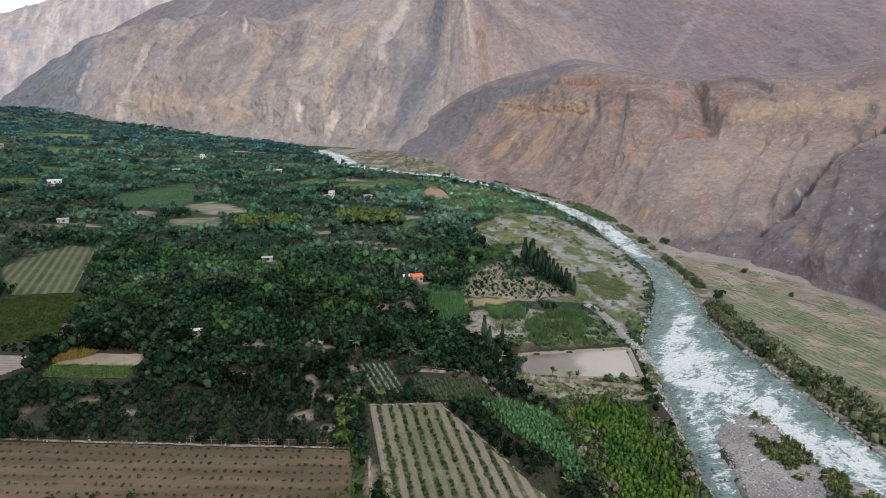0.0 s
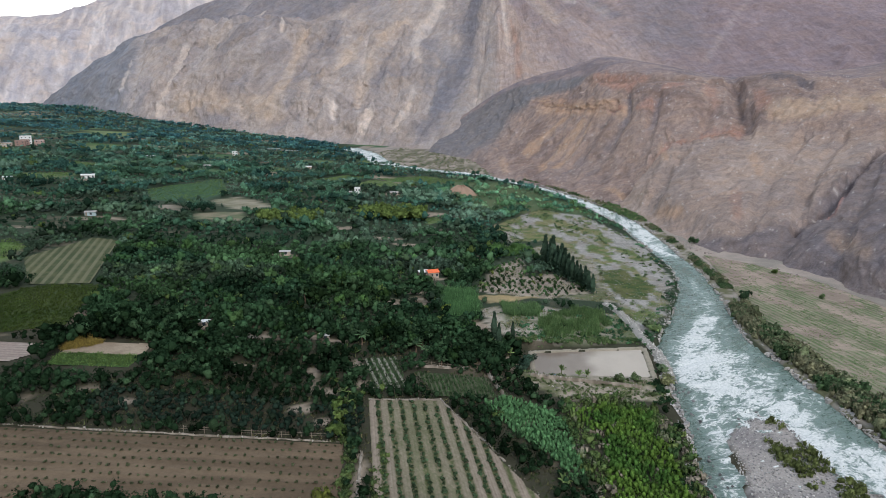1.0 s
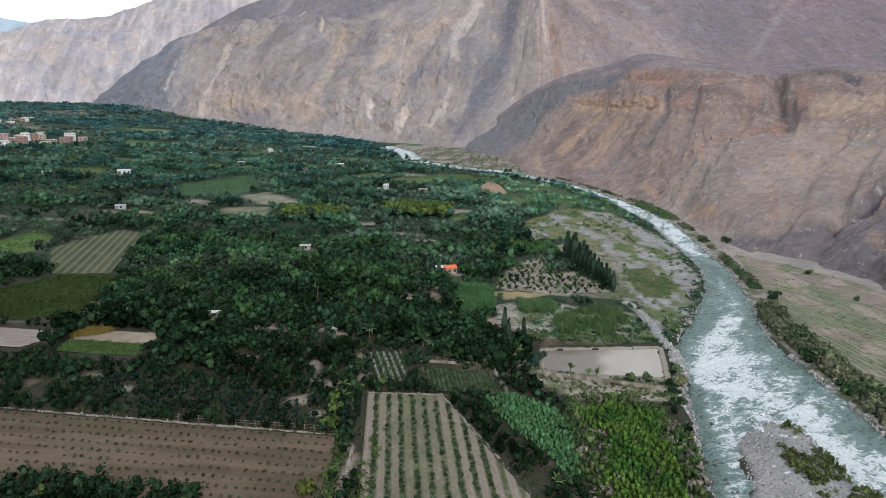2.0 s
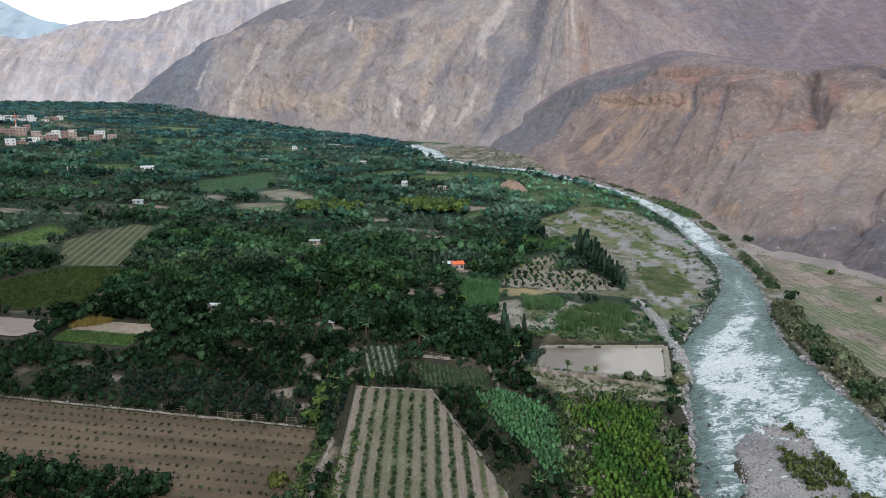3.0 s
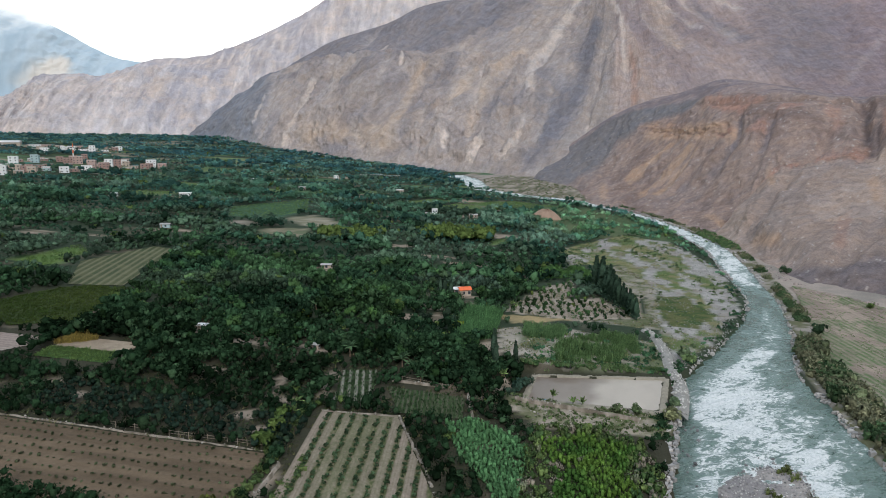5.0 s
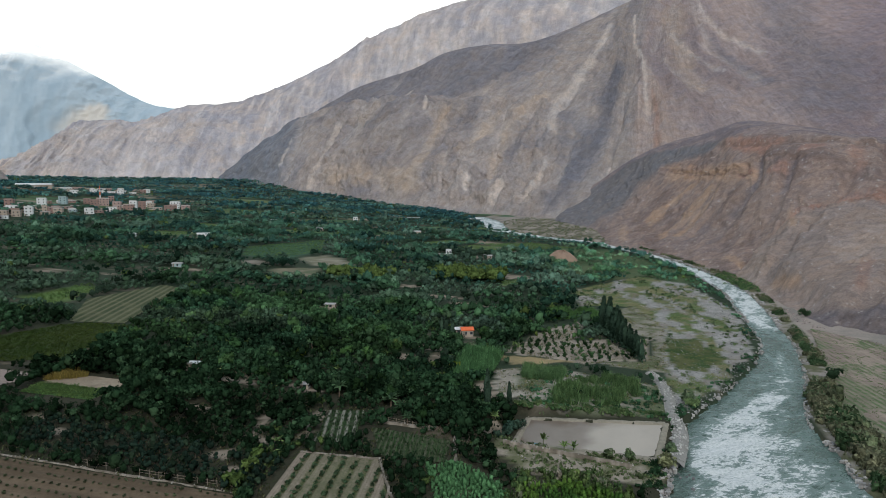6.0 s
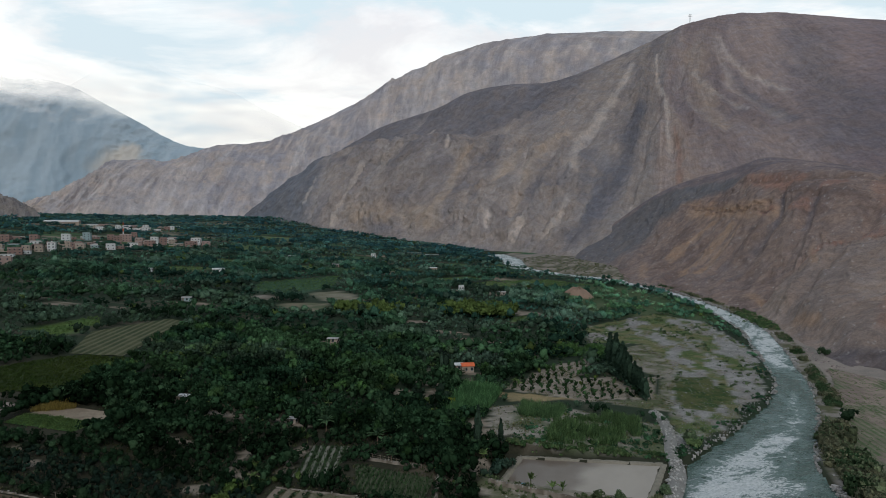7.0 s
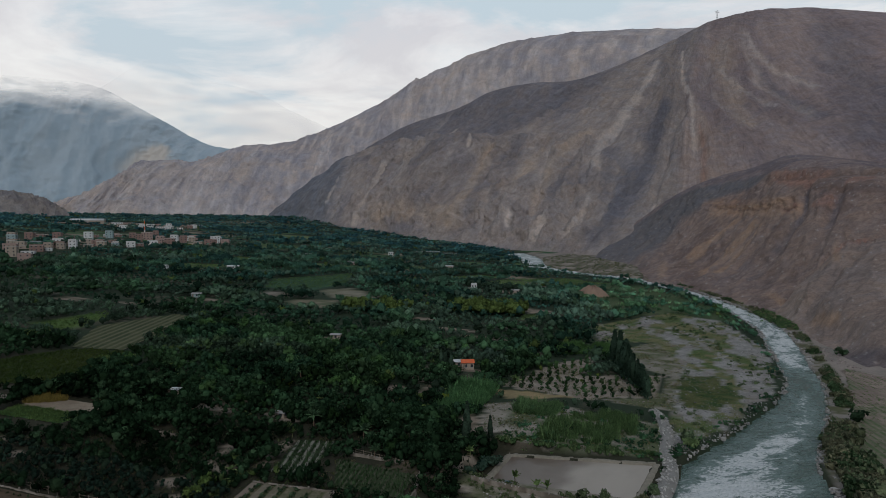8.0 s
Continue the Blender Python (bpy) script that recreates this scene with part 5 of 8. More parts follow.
field("terrace_field", "dry terrace field with faint green rows across the river", "terrace", math.atan2(-200, 30), 0.75, terrace_soil)
field("pale_plot", "pale ploughed plot beside the orchard", "plot_left", 0.1, 0.6, simple_soil((0.28, 0.22, 0.19), (0.34, 0.28, 0.24), 1.8, (0.23, 0.185, 0.155), seed=161))


# ---- vegetation ----
def sphere_quads(n=2):
    """A cube of n x n faces a side, rounded to a ball."""
    vs, fs = [], []
    lin = np.linspace(-1, 1, n + 1)
    for axis in range(3):
        for sign in (-1, 1):
            a, b = np.meshgrid(lin, lin * sign)
            p = np.zeros((n + 1, n + 1, 3))
            p[..., axis], p[..., (axis + 1) % 3], p[..., (axis + 2) % 3] = sign, a, b
            fs.append(grid_quads(n + 1, n + 1) + len(vs) * (n + 1) ** 2)
            vs.append(p.reshape(-1, 3))
    v = np.concatenate(vs)
    return v / np.linalg.norm(v, axis=1, keepdims=True), np.concatenate(fs)


def sprays(rng, o, d, leaf, loose=0.7, slim=0.5):
    """Leaf sprays at the points o, facing more or less the way d."""
    n = len(o)
    nrm = d + loose * rng.normal(size=d.shape)
    nrm /= np.linalg.norm(nrm, axis=1, keepdims=True)
    t = np.cross(nrm, rng.normal(size=d.shape))
    t /= np.linalg.norm(t, axis=1, keepdims=True)
    u = np.cross(nrm, t)
    size = leaf * rng.uniform(0.6, 1.35, n)[:, None]
    q = np.stack([o - t * size, o - u * size * slim, o + t * size - nrm * size * 0.35, o + u * size * slim], 1)
    return q.reshape(-1, 3), np.arange(n * 4).reshape(-1, 4), np.repeat(d * 0.8 + nrm * 0.3 + (0, 0, 0.15), 4, axis=0)


def join(pieces):
    """One mesh from several (points, quads, way that each point faces)."""
    vs, qs, ns, count = [], [], [], 0
    for v, q, n in pieces:
        vs.append(v)
        qs.append(q + count)
        ns.append(n)
        count += len(v)
    n = np.concatenate(ns)
    return np.concatenate(vs), np.concatenate(qs), n / (np.linalg.norm(n, axis=1, keepdims=True) + 1e-9)


def ball(n):
    """A rounded cube whose sides share their edge points."""
    v, q = sphere_quads(n)
    _, first, back = np.unique(np.round(v, 4), axis=0, return_index=True, return_inverse=True)
    return v[first], back.reshape(-1)[q]


def crown_proto(rng, leaves, leaf, wide=1.0, tall=1.0, lobes=6, base=0.35, core=2, cores=1, slim=0.5, loose=0.7):
    """A crown about 1 m in radius: lumpy domed bodies, one for each of the largest lobes, and many leaf sprays over its lobes. Height 0 is the ground."""
    c = rng.normal(size=(lobes, 3)).clip(-1.5, 1.5) * (0.40 * wide, 0.40 * wide, 0.24 * tall)
    c[:, 2] += base + tall * 0.75
    r = rng.uniform(0.38, 0.60, lobes)
    sv, sq = ball(core)
    pieces = []
    for i in range(cores):
        at, by = ((0, 0, base + tall * 0.68), (0.52 * wide, 0.52 * wide, 0.48 * tall)) if cores == 1 else (c[i], (r[i] * 0.85,) * 3)
        pieces.append((sv * by * (1 + 0.22 * rng.normal(size=(len(sv), 1))).clip(0.7, 1.4) + at, sq, sv + 0.25 * (np.array(at) - (0, 0, base + tall * 0.5))))
    pick = rng.integers(0, lobes, leaves)
    d = rng.normal(size=(leaves, 3))
    d[:, 2] = d[:, 2] * 0.8 + 0.35
    d /= np.linalg.norm(d, axis=1, keepdims=True)
    o = c[pick] + d * (r[pick] * rng.uniform(0.75, 1.08, leaves))[:, None]
    pieces.append(sprays(rng, o, d, leaf, loose, slim))
    return join(pieces)


def spire_proto(rng, leaves, leaf):
    """A tall narrow conifer crown, 1 m high and about 0.3 m wide."""
    h = rng.uniform(0.04, 1.0, leaves) ** 0.9
    r = 0.17 * (1 - h) ** 0.75 * (0.75 + 0.5 * vnoise(h * 14, h * 0)) + 0.008
    a = rng.uniform(0, 2 * np.pi, leaves)
    d = np.stack([np.cos(a), np.sin(a), np.full(leaves, 0.35)], -1)
    o = np.stack([np.cos(a) * r * rng.uniform(0.6, 1.1, leaves), np.sin(a) * r * rng.uniform(0.6, 1.1, leaves), h], -1)
    sv, sq = sphere_quads(2)
    core = sv * (0.10, 0.10, 0.42) + (0, 0, 0.46)
    return join([(core, sq, sv), sprays(rng, o, d, leaf, 0.5)])


def blade_proto(rng, blades, spread, width, lean=0.35):
    """A tuft of upright blades, 1 m high."""
    a, r = rng.uniform(0, 2 * np.pi, blades), spread * np.sqrt(rng.random(blades))
    b = rng.uniform(0, 2 * np.pi, blades)
    foot = np.stack([np.cos(a) * r, np.sin(a) * r, np.zeros(blades)], -1)
    top = foot + np.stack([np.cos(b) * lean * rng.random(blades), np.sin(b) * lean * rng.random(blades), rng.uniform(0.6, 1.05, blades)], -1)
    side = np.stack([-np.sin(b + 0.8), np.cos(b + 0.8), np.zeros(blades)], -1) * width
    q = np.stack([foot - side * 0.6, foot + side * 0.6, top * (1, 1, 0.98) + side * 0.7, top - side * 0.3], 1)
    way = np.repeat(np.stack([np.cos(a) * 0.5, np.sin(a) * 0.5, np.full(blades, 0.75)], -1) + 0.25 * rng.normal(size=(blades, 3)), 4, axis=0)
    return q.reshape(-1, 3), np.arange(blades * 4).reshape(-1, 4), way / np.linalg.norm(way, axis=1, keepdims=True)


def frond_proto(rng, fronds, reach, droop, width, rise=0.6):
    """Long arching leaves from one point, each of four pieces folded along its rib."""
    pieces = []
    for k in range(fronds):
        a = 2 * np.pi * k / fronds + rng.uniform(-0.3, 0.3)
        el, ln = rise * rng.uniform(0.4, 1.4), reach * rng.uniform(0.75, 1.1)
        t = np.linspace(0, 1, 5)
        r, z = ln * t * math.cos(el), ln * (t * math.sin(el) * 1.3 - droop * t * t)
        w = width * np.array([0.35, 1.0, 1.0, 0.7, 0.05])
        rib = np.stack([r * math.cos(a), r * math.sin(a), z], -1)
        side = np.array([-math.sin(a), math.cos(a), -0.35])
        other = np.array([math.sin(a), -math.cos(a), -0.35])
        for sd in (side, other):
            v = np.concatenate([rib, rib + sd * w[:, None]])
            i = np.arange(4)
            pieces.append((v, np.stack([i, i + 1, i + 6, i + 5], -1), np.tile((0.35 * math.cos(a), 0.35 * math.sin(a), 0.8), (10, 1)) + 0.3 * sd))
    return join(pieces)


def scatter(name, label, protos, x, y, size, tint, rng, material=None, category="trees", sink=0.1, stretch=None, z=None):
    """Many plants or stones as one mesh: each place takes a prototype, turned and scaled."""
    vs, qs, cs, ns, count = [], [], [], [], 0
    which = rng.integers(0, len(protos), len(x))
    turn = rng.uniform(0, 2 * np.pi, len(x))
    tall = size * (rng.uniform(0.8, 1.25, len(x)) if stretch is None else stretch)
    z = (land_z(x, y) if z is None else z) - sink
    for k, (pv, pq, *pn) in enumerate(protos):
        i = np.nonzero(which == k)[0]
        if not len(i):
            continue
        cosa, sina = np.cos(turn[i])[:, None], np.sin(turn[i])[:, None]
        px = (pv[None, :, 0] * cosa - pv[None, :, 1] * sina) * size[i][:, None] + x[i][:, None]
        py = (pv[None, :, 0] * sina + pv[None, :, 1] * cosa) * size[i][:, None] + y[i][:, None]
        pz = pv[None, :, 2] * tall[i][:, None] + z[i][:, None]
        vs.append(np.stack([px, py, pz], -1).reshape(-1, 3))
        qs.append((pq[None] + (np.arange(len(i)) * len(pv))[:, None, None]).reshape(-1, 4) + count)
        cs.append(np.repeat(tint[i], len(pv), axis=0))
        if pn:
            w = pn[0][None]
            ns.append(np.stack([w[..., 0] * cosa - w[..., 1] * sina, w[..., 0] * sina + w[..., 1] * cosa, w[..., 2] + 0 * cosa], -1).reshape(-1, 3))
        count += len(i) * len(pv)
    me = quad_mesh(name, np.concatenate(vs), np.concatenate(qs), material or LEAVES, np.concatenate(cs), smooth=material is None, puff=np.concatenate(ns) if ns else None)
    return tagged(new(name, me), label, category, kind="stuff")


def jitter_grid(rng, x0, x1, y0, y1, step, turn=0.0, jitter=0.35):
    r = math.hypot(x1 - x0, y1 - y0) / 2 + step
    a, b = np.meshgrid(np.arange(-r, r, step), np.arange(-r, r, step))
    a, b = a.ravel() + rng.uniform(-jitter, jitter, a.size) * step, b.ravel() + rng.uniform(-jitter, jitter, b.size) * step
    c, s = math.cos(radians(turn)), math.sin(radians(turn))
    x, y = (x0 + x1) / 2 + a * c - b * s, (y0 + y1) / 2 + a * s + b * c
    k = (x > x0) & (x < x1) & (y > y0) & (y < y1)
    return x[k], y[k]


def in_poly(rng, poly, step, jitter=0.45):
    xs, ys = [p[0] for p in poly], [p[1] for p in poly]
    x, y = jitter_grid(rng, min(xs), max(xs), min(ys), max(ys), step, 11, jitter)
    k = inside(x, y, poly)
    return x[k], y[k]


MAIZE = [(-115, 190.5), (-114, 198), (-110, 200), (-106, 199.6), (-110, 194)]
CLUMP = [(112, 606), (126, 630), (142, 572), (139, 540), (126, 546)]
REEDS = {
    "reed_a": [(-6, 286), (7, 290), (9, 256), (0, 246), (-4, 262)],
    "reed_b": [(9, 387), (33, 404), (42, 386), (15, 366)],
    "reed_c": [(18, 279), (34, 280), (33, 264), (20, 263)],
    "reed_d": [(34, 264), (56, 287), (61, 262), (52, 246), (37, 240), (29, 241)],
    "cane": FIELDS["cane"],
}
CLEAR = ["pond_south", "rows_b", "brown", "striped", "rows", "tan", "green", "plot_sand", "plot_green", "plot_left", "green_far", "sand_far", "vine", "pale_left", "pale_far", "pale_mid", "sand_orchard", "bar_grass", "island", "terrace", "scrub", "gravel", "cane", "bright", "far_bar", "bar_edge", "meadow_b", "meadow_c", "meadow_d", "meadow_e", "meadow_f", "meadow_g", "sandy_strip", "sandy_path", "rubble_plot"]
YARDS = [(-350, 505, 7), (-222, 396, 4), (-10, 309, 6), (-14, 311, 6), (-94, 575, 7), (-312, 550, 9), (-826, 829, 36), (-8, 640, 15), (-290, 976, 4), (-84, 223, 4), (-95, 571, 6), (-29, 214, 4), (-10, 211, 5), (-3, 201, 4)]
BRICK, CREAM, WHITE, PINK, TEAL = (0.31, 0.205, 0.175), (0.45, 0.37, 0.30), (0.74, 0.74, 0.73), (0.42, 0.30, 0.265), (0.36, 0.46, 0.47)


def village_lots():
    """Where the village houses stand: x, y, storeys and wall colour. A front row towards the fields, then scattered lots behind it."""
    r = np.random.default_rng(23)
    row = [(-484, 471, 3, CREAM), (-452, 458, 2, PINK), (-497, 497, 1, WHITE), (-515, 520, 2, BRICK), (-530, 545, 2, CREAM), (-544, 569, 2, BRICK), (-528, 572, 3, WHITE), (-533, 596, 1, CREAM), (-530, 610, 2, CREAM), (-548, 625, 2, BRICK), (-538, 637, 1, TEAL), (-515, 636, 2, WHITE), (-520, 655, 1, BRICK), (-516, 670, 2, WHITE), (-514, 695, 3, BRICK), (-522, 712, 4, WHITE), (-532, 722, 2, BRICK), (-538, 746, 3, BRICK), (-524, 757, 1, CREAM), (-516, 776, 2, BRICK), (-524, 790, 3, WHITE), (-535, 806, 2, PINK), (-545, 820, 2, WHITE)]
    lots = list(row)
    for k in range(34):
        f = r.random()
        lots.append((-575 - 90 * r.random(), 560 + 230 * f, int(r.integers(1, 4)), (BRICK, CREAM, WHITE, PINK, BRICK, TEAL)[int(r.integers(0, 6))]))
    for k in range(60):
        lots.append((-505 - 70 * r.random(), 505 + 320 * r.random(), int(r.integers(1, 3)), (BRICK, CREAM, WHITE, PINK)[int(r.integers(0, 4))]))
    for k in range(26):
        f = r.random()
        lots.append((-740 - 50 * r.random(), 850 + 190 * f, int(r.integers(1, 3)), (CREAM, BRICK, WHITE, WHITE)[int(r.integers(0, 4))]))
    apart = []
    for lot in lots:
        if all(math.hypot(lot[0] - o[0], lot[1] - o[1]) > 11 for o in apart):
            apart.append(lot)
    return apart


VILLAGE = village_lots()
FOOT_X, FOOT_Y = [p[0] for p in MAIN_SLOPE[0]], [p[1] for p in MAIN_SLOPE[0]]
FAR_X, FAR_Y = [p[0] for p in FAR_RANGE[0]], [p[1] for p in FAR_RANGE[0]]
BANK_Y, BANK_X = [p[1] for p in LEFT_BANK], [p[0] for p in LEFT_BANK]


def free_land(x, y, keys=CLEAR, margin=1.2):
    """Where trees may stand: left of the river, off the fields, ponds, yards and bare spots, and short of the mountain."""
    ok = ~inside(x, y, RIVER) & ~spot_mask(x, y) & ~inside(x, y, swell(POND, 5))
    away, low = np.hypot(x - 40, y) + 1, np.clip(y / 25, 2, 13)  # only low growth along the near edge of open ground
    ok &= ~spot_mask(x + 0.7 * low * (x - 40) / away, y + 0.7 * low * y / away, FAR_SPOTS)
    for k in keys:
        for dx, dy in ((-margin, 0), (margin, 0), (0, -margin), (0, margin)):
            ok &= ~inside(x + dx, y + dy, FIELDS[k])
        if k not in ("brown", "striped", "rows", "rows_b", "cane", "bright", "terrace", "island"):
            ok &= ~inside(x + low * (x - 40) / away, y + low * y / away, FIELDS[k])
    for k in REEDS:
        ok &= ~inside(x, y, REEDS[k])
    for cx, cy, r in YARDS:
        ok &= (x - cx) ** 2 + (y - cy) ** 2 > r * r
    ok &= (np.abs((x + 818) - 0.32 * (y - 1002)) > 16) | (np.abs(y - 1002) > 100)
    for cx, cy, *_ in VILLAGE:
        ok &= ((x - cx) ** 2 + (y - cy) ** 2 > 64) & ((x - cx - 11) ** 2 + (y - cy + 11) ** 2 > 70)
    street = (x < -480) & (x > -700) & (y > 480) & (y < 830) & (fbm(x / 30, y / 30, 2, 91) > 0.52)
    return ok & ~street & (x < np.interp(y, BANK_Y, BANK_X) - 3) & (y < np.where(x < -1306, np.interp(x, FAR_X, FAR_Y) - 10, np.interp(x, FOOT_X, FOOT_Y) + 5)) & (x > 60 - 1.55 * (y - 20))


def leaf_tint(rng, n, x, y):
    """Per-plant leaf colours: mostly deep green, some olive or yellowish, alike within a parcel."""
    k = rng.random(n)
    num, _ = parcels(x, y)
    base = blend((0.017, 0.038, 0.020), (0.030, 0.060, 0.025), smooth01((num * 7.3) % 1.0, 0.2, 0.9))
    # leaves turn bluer with distance: haze mixed into their colour
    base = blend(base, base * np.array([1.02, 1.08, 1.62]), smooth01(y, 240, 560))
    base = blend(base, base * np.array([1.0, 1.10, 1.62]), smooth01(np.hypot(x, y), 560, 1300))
    pale = ((num * 13.7) % 1.0 > 0.68) & (y > 260)
    base = np.where(pale[:, None], base * 0.4 + np.array([0.030, 0.045, 0.032]), base)
    stand = 0.45 + 1.1 * smooth01(fbm(x / 14, y / 14, 3, 99), 0.25, 0.75)
    # painted darker near for shade between trees, brighter far off for haze
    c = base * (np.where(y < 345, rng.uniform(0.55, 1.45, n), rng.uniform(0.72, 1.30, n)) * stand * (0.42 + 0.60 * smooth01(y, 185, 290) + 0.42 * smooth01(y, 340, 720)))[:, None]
    c = np.where((k > 0.88)[:, None], c * 0.5 + np.array([0.020, 0.036, 0.018]) * rng.uniform(0.7, 1.4, (n, 1)), c)
    c = c * (1 + 0.75 * smooth01(x, -80, 20) * smooth01(y, 380, 520))[:, None] * np.where(inside(x, y, FIELDS["bank_meadow"])[:, None], (1.25, 1.2, 1.0), (1.0, 1.0, 1.0))
    return np.where((k > 0.99)[:, None], np.array([0.060, 0.088, 0.028]) * rng.uniform(0.7, 1.2, (n, 1)), c)


rng = np.random.default_rng(11)
LOW_CROWNS = [crown_proto(rng, 92, 0.19, 1.0, t, 8, 0.1, slim=0.36, loose=0.95) for t in (0.9, 1.05, 1.2, 1.35)]
NEAR_CROWNS = [crown_proto(rng, 62, 0.18, 1.0, t, 8, core=2, cores=2, slim=0.5, loose=0.8) for t in (0.75, 0.85, 1.0, 1.1, 1.25)]
MID_CROWNS = [crown_proto(rng, 22, 0.23, 1.0, t, 7, core=2, cores=1, slim=0.68, loose=0.65) for t in (0.7, 0.85, 0.95, 1.1, 1.3)]
BIG_CROWNS = [crown_proto(rng, 150, 0.135, 1.15, t, 11, 0.25, core=1, cores=7, slim=0.7, loose=0.55) for t in (0.95, 1.1, 1.25, 1.45)]
FAR_CROWNS = [crown_proto(rng, 9, 0.30, 1.15, t, core=1, cores=2, slim=0.85, loose=0.4) for t in (0.6, 0.7, 0.85, 1.1)]
SHRUBS = [crown_proto(rng, 52, 0.19, 1.25, 0.6, 6, -0.15, core=1, cores=2, slim=0.55, loose=0.7) for k in range(5)]
WEEDS = [blade_proto(rng, 12, 0.8, 0.14, 0.9) for k in range(3)]
REED_TUFTS = [blade_proto(rng, 30, 0.45, 0.035, 0.7) for k in range(4)]
CANE_CLUMPS = [crown_proto(rng, 84, 0.16, 0.75, t, 9, -0.2, slim=0.20, loose=1.3) for t in (1.3, 1.6, 1.9)]
SPIRES = [spire_proto(rng, 330, 0.050) for k in range(4)]
FRONDS = [frond_proto(rng, 13, 1.0, 0.75, 0.13) for k in range(2)]
NURSERY = (-88, -19, 151.5, 168)  # the stretch of orchard whose trees are made one by one


def make_orchard():
    """The near orchards, close set and dark; returns the trees of the stretch that is made one by one."""
    ax, ay = jitter_grid(rng, -175, 65, 100, 236, 2.45, 8, 0.33)
    bx, by = jitter_grid(rng, -205, 70, 236, 345, 3.1, 8, 0.3)
    x, y = np.concatenate([ax, bx]), np.concatenate([ay, by])
    num, edge = parcels(x, y)
    open_land = (y > 245) & (num > CROP[0]) & (num < BARE[1]) & (edge > 0.10)
    ok = free_land(x, y) & (fbm(x / 8, y / 8, 4, 95, 0.6) > 0.315) & ~open_land
    x, y, num = x[ok], y[ok], num[ok]
    n = len(x)
    low = y < 178 + 12 * (fbm(x / 18, y / 18, 2, 94) - 0.5)
    grove = ((num > 0.84) | (fbm(x / 16, y / 16, 3, 96) > 0.56)) & ~low
    size = np.where(low, rng.uniform(1.05, 1.55, n), rng.uniform(1.1, 1.85, n)) * np.where(grove, 1.45, 1.0) * np.where(rng.random(n) > 0.97, 1.5, 1)
    x0, x1, y0, y1 = NURSERY
    own = (x > x0) & (x < x1) & (y > y0) & (y < y1)
    tint = leaf_tint(rng, n, x, y)
    bushy, high = ~own & low, ~own & ~low
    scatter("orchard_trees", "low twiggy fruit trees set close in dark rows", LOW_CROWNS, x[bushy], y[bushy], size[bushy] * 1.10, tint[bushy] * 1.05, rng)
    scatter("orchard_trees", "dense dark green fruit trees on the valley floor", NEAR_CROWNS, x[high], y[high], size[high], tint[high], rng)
    return x[own], y[own], size[own]


def make_far_woods():
    x, y = jitter_grid(rng, -430, 110, 190, 760, 4.7, 8)
    near = (x > -205) & (y < 345)
    num, edge = parcels(x, y)
    open_land = (num > CROP[0]) & (num < BARE[1]) & (edge > 0.10)
    ok = free_land(x, y) & (fbm(x / 16, y / 16, 3, 97) > np.where(inside(x, y, FIELDS["bank_meadow"]), 0.50, 0.33)) & ~near & ~open_land
    x, y, num, edge = x[ok], y[ok], num[ok], edge[ok]
    n = len(x)
    size = rng.uniform(1.3, 2.2, n) * (0.75 + 0.9 * smooth01(fbm(x / 22, y / 22, 3, 93), 0.4, 0.65)) * np.where(edge < 0.09, 1.3, 1.0)
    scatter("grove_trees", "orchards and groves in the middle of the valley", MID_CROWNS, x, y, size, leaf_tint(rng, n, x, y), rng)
    # taller shade trees that stand out over the orchards
    x, y = jitter_grid(rng, -520, 60, 205, 800, 13.0, 8, 0.5)
    num, edge = parcels(x, y)
    ok = free_land(x, y, margin=3.0) & ((fbm(x / 35, y / 35, 3, 92) > 0.50) | (edge < 0.12)) & (rng.random(len(x)) > 0.5)
    x, y = x[ok], y[ok]
    n = len(x)
    tint = leaf_tint(rng, n, x, y) * np.array([0.85, 0.85, 0.8])
    scatter("shade_trees", "tall rounded dark green trees among the orchards", BIG_CROWNS, x, y, rng.uniform(1.8, 3.3, n), tint, rng)
    # mixed garden trees over the near orchards: some fresh green, some almost black
    x, y = jitter_grid(rng, -160, 22, 203, 350, 7.0, 8, 0.5)
    ok = free_land(x, y, margin=2.0) & (fbm(x / 22, y / 22, 3, 90) > 0.44) & (rng.random(len(x)) > 0.35)
    x, y = x[ok], y[ok]
    n = len(x)
    tint = leaf_tint(rng, n, x, y) * np.where(rng.random(n)[:, None] > 0.5, (1.30, 1.30, 1.0), (0.55, 0.54, 0.58))
    scatter("shade_trees", "mixed garden trees standing over the fruit trees", BIG_CROWNS, x, y, rng.uniform(1.6, 2.7, n), tint, rng)
    x, y = jitter_grid(rng, -1500, 60, 340, 1700, 8.0, 8)
    near = ((x > -430) & (y < 760)) | ((y - 0.3 * x > 1500) & (rng.random(len(x)) > 0.6))
    num, edge = parcels(x, y)
    open_land = (num > CROP[0]) & (num < BARE[1]) & (edge > 0.14)
    ok = free_land(x, y) & ~near & (fbm(x / 40, y / 40, 3, 98) > 0.31) & ~open_land
    x, y, num = x[ok], y[ok], num[ok]
    n = len(x)
    size = rng.uniform(1.8, 3.2, n) * (0.75 + 0.9 * smooth01(fbm(x / 60, y / 60, 3, 93), 0.4, 0.65))
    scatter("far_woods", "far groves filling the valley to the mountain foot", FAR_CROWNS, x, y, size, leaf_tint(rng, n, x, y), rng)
    x, y = jitter_grid(rng, -2300, -300, 1250, 2900, 15.0, 8)
    ok = free_land(x, y) & ((y > 1700) | (x < -1500)) & (fbm(x / 70, y / 70, 3, 98) > 0.36)
    x, y = x[ok], y[ok]
    n = len(x)
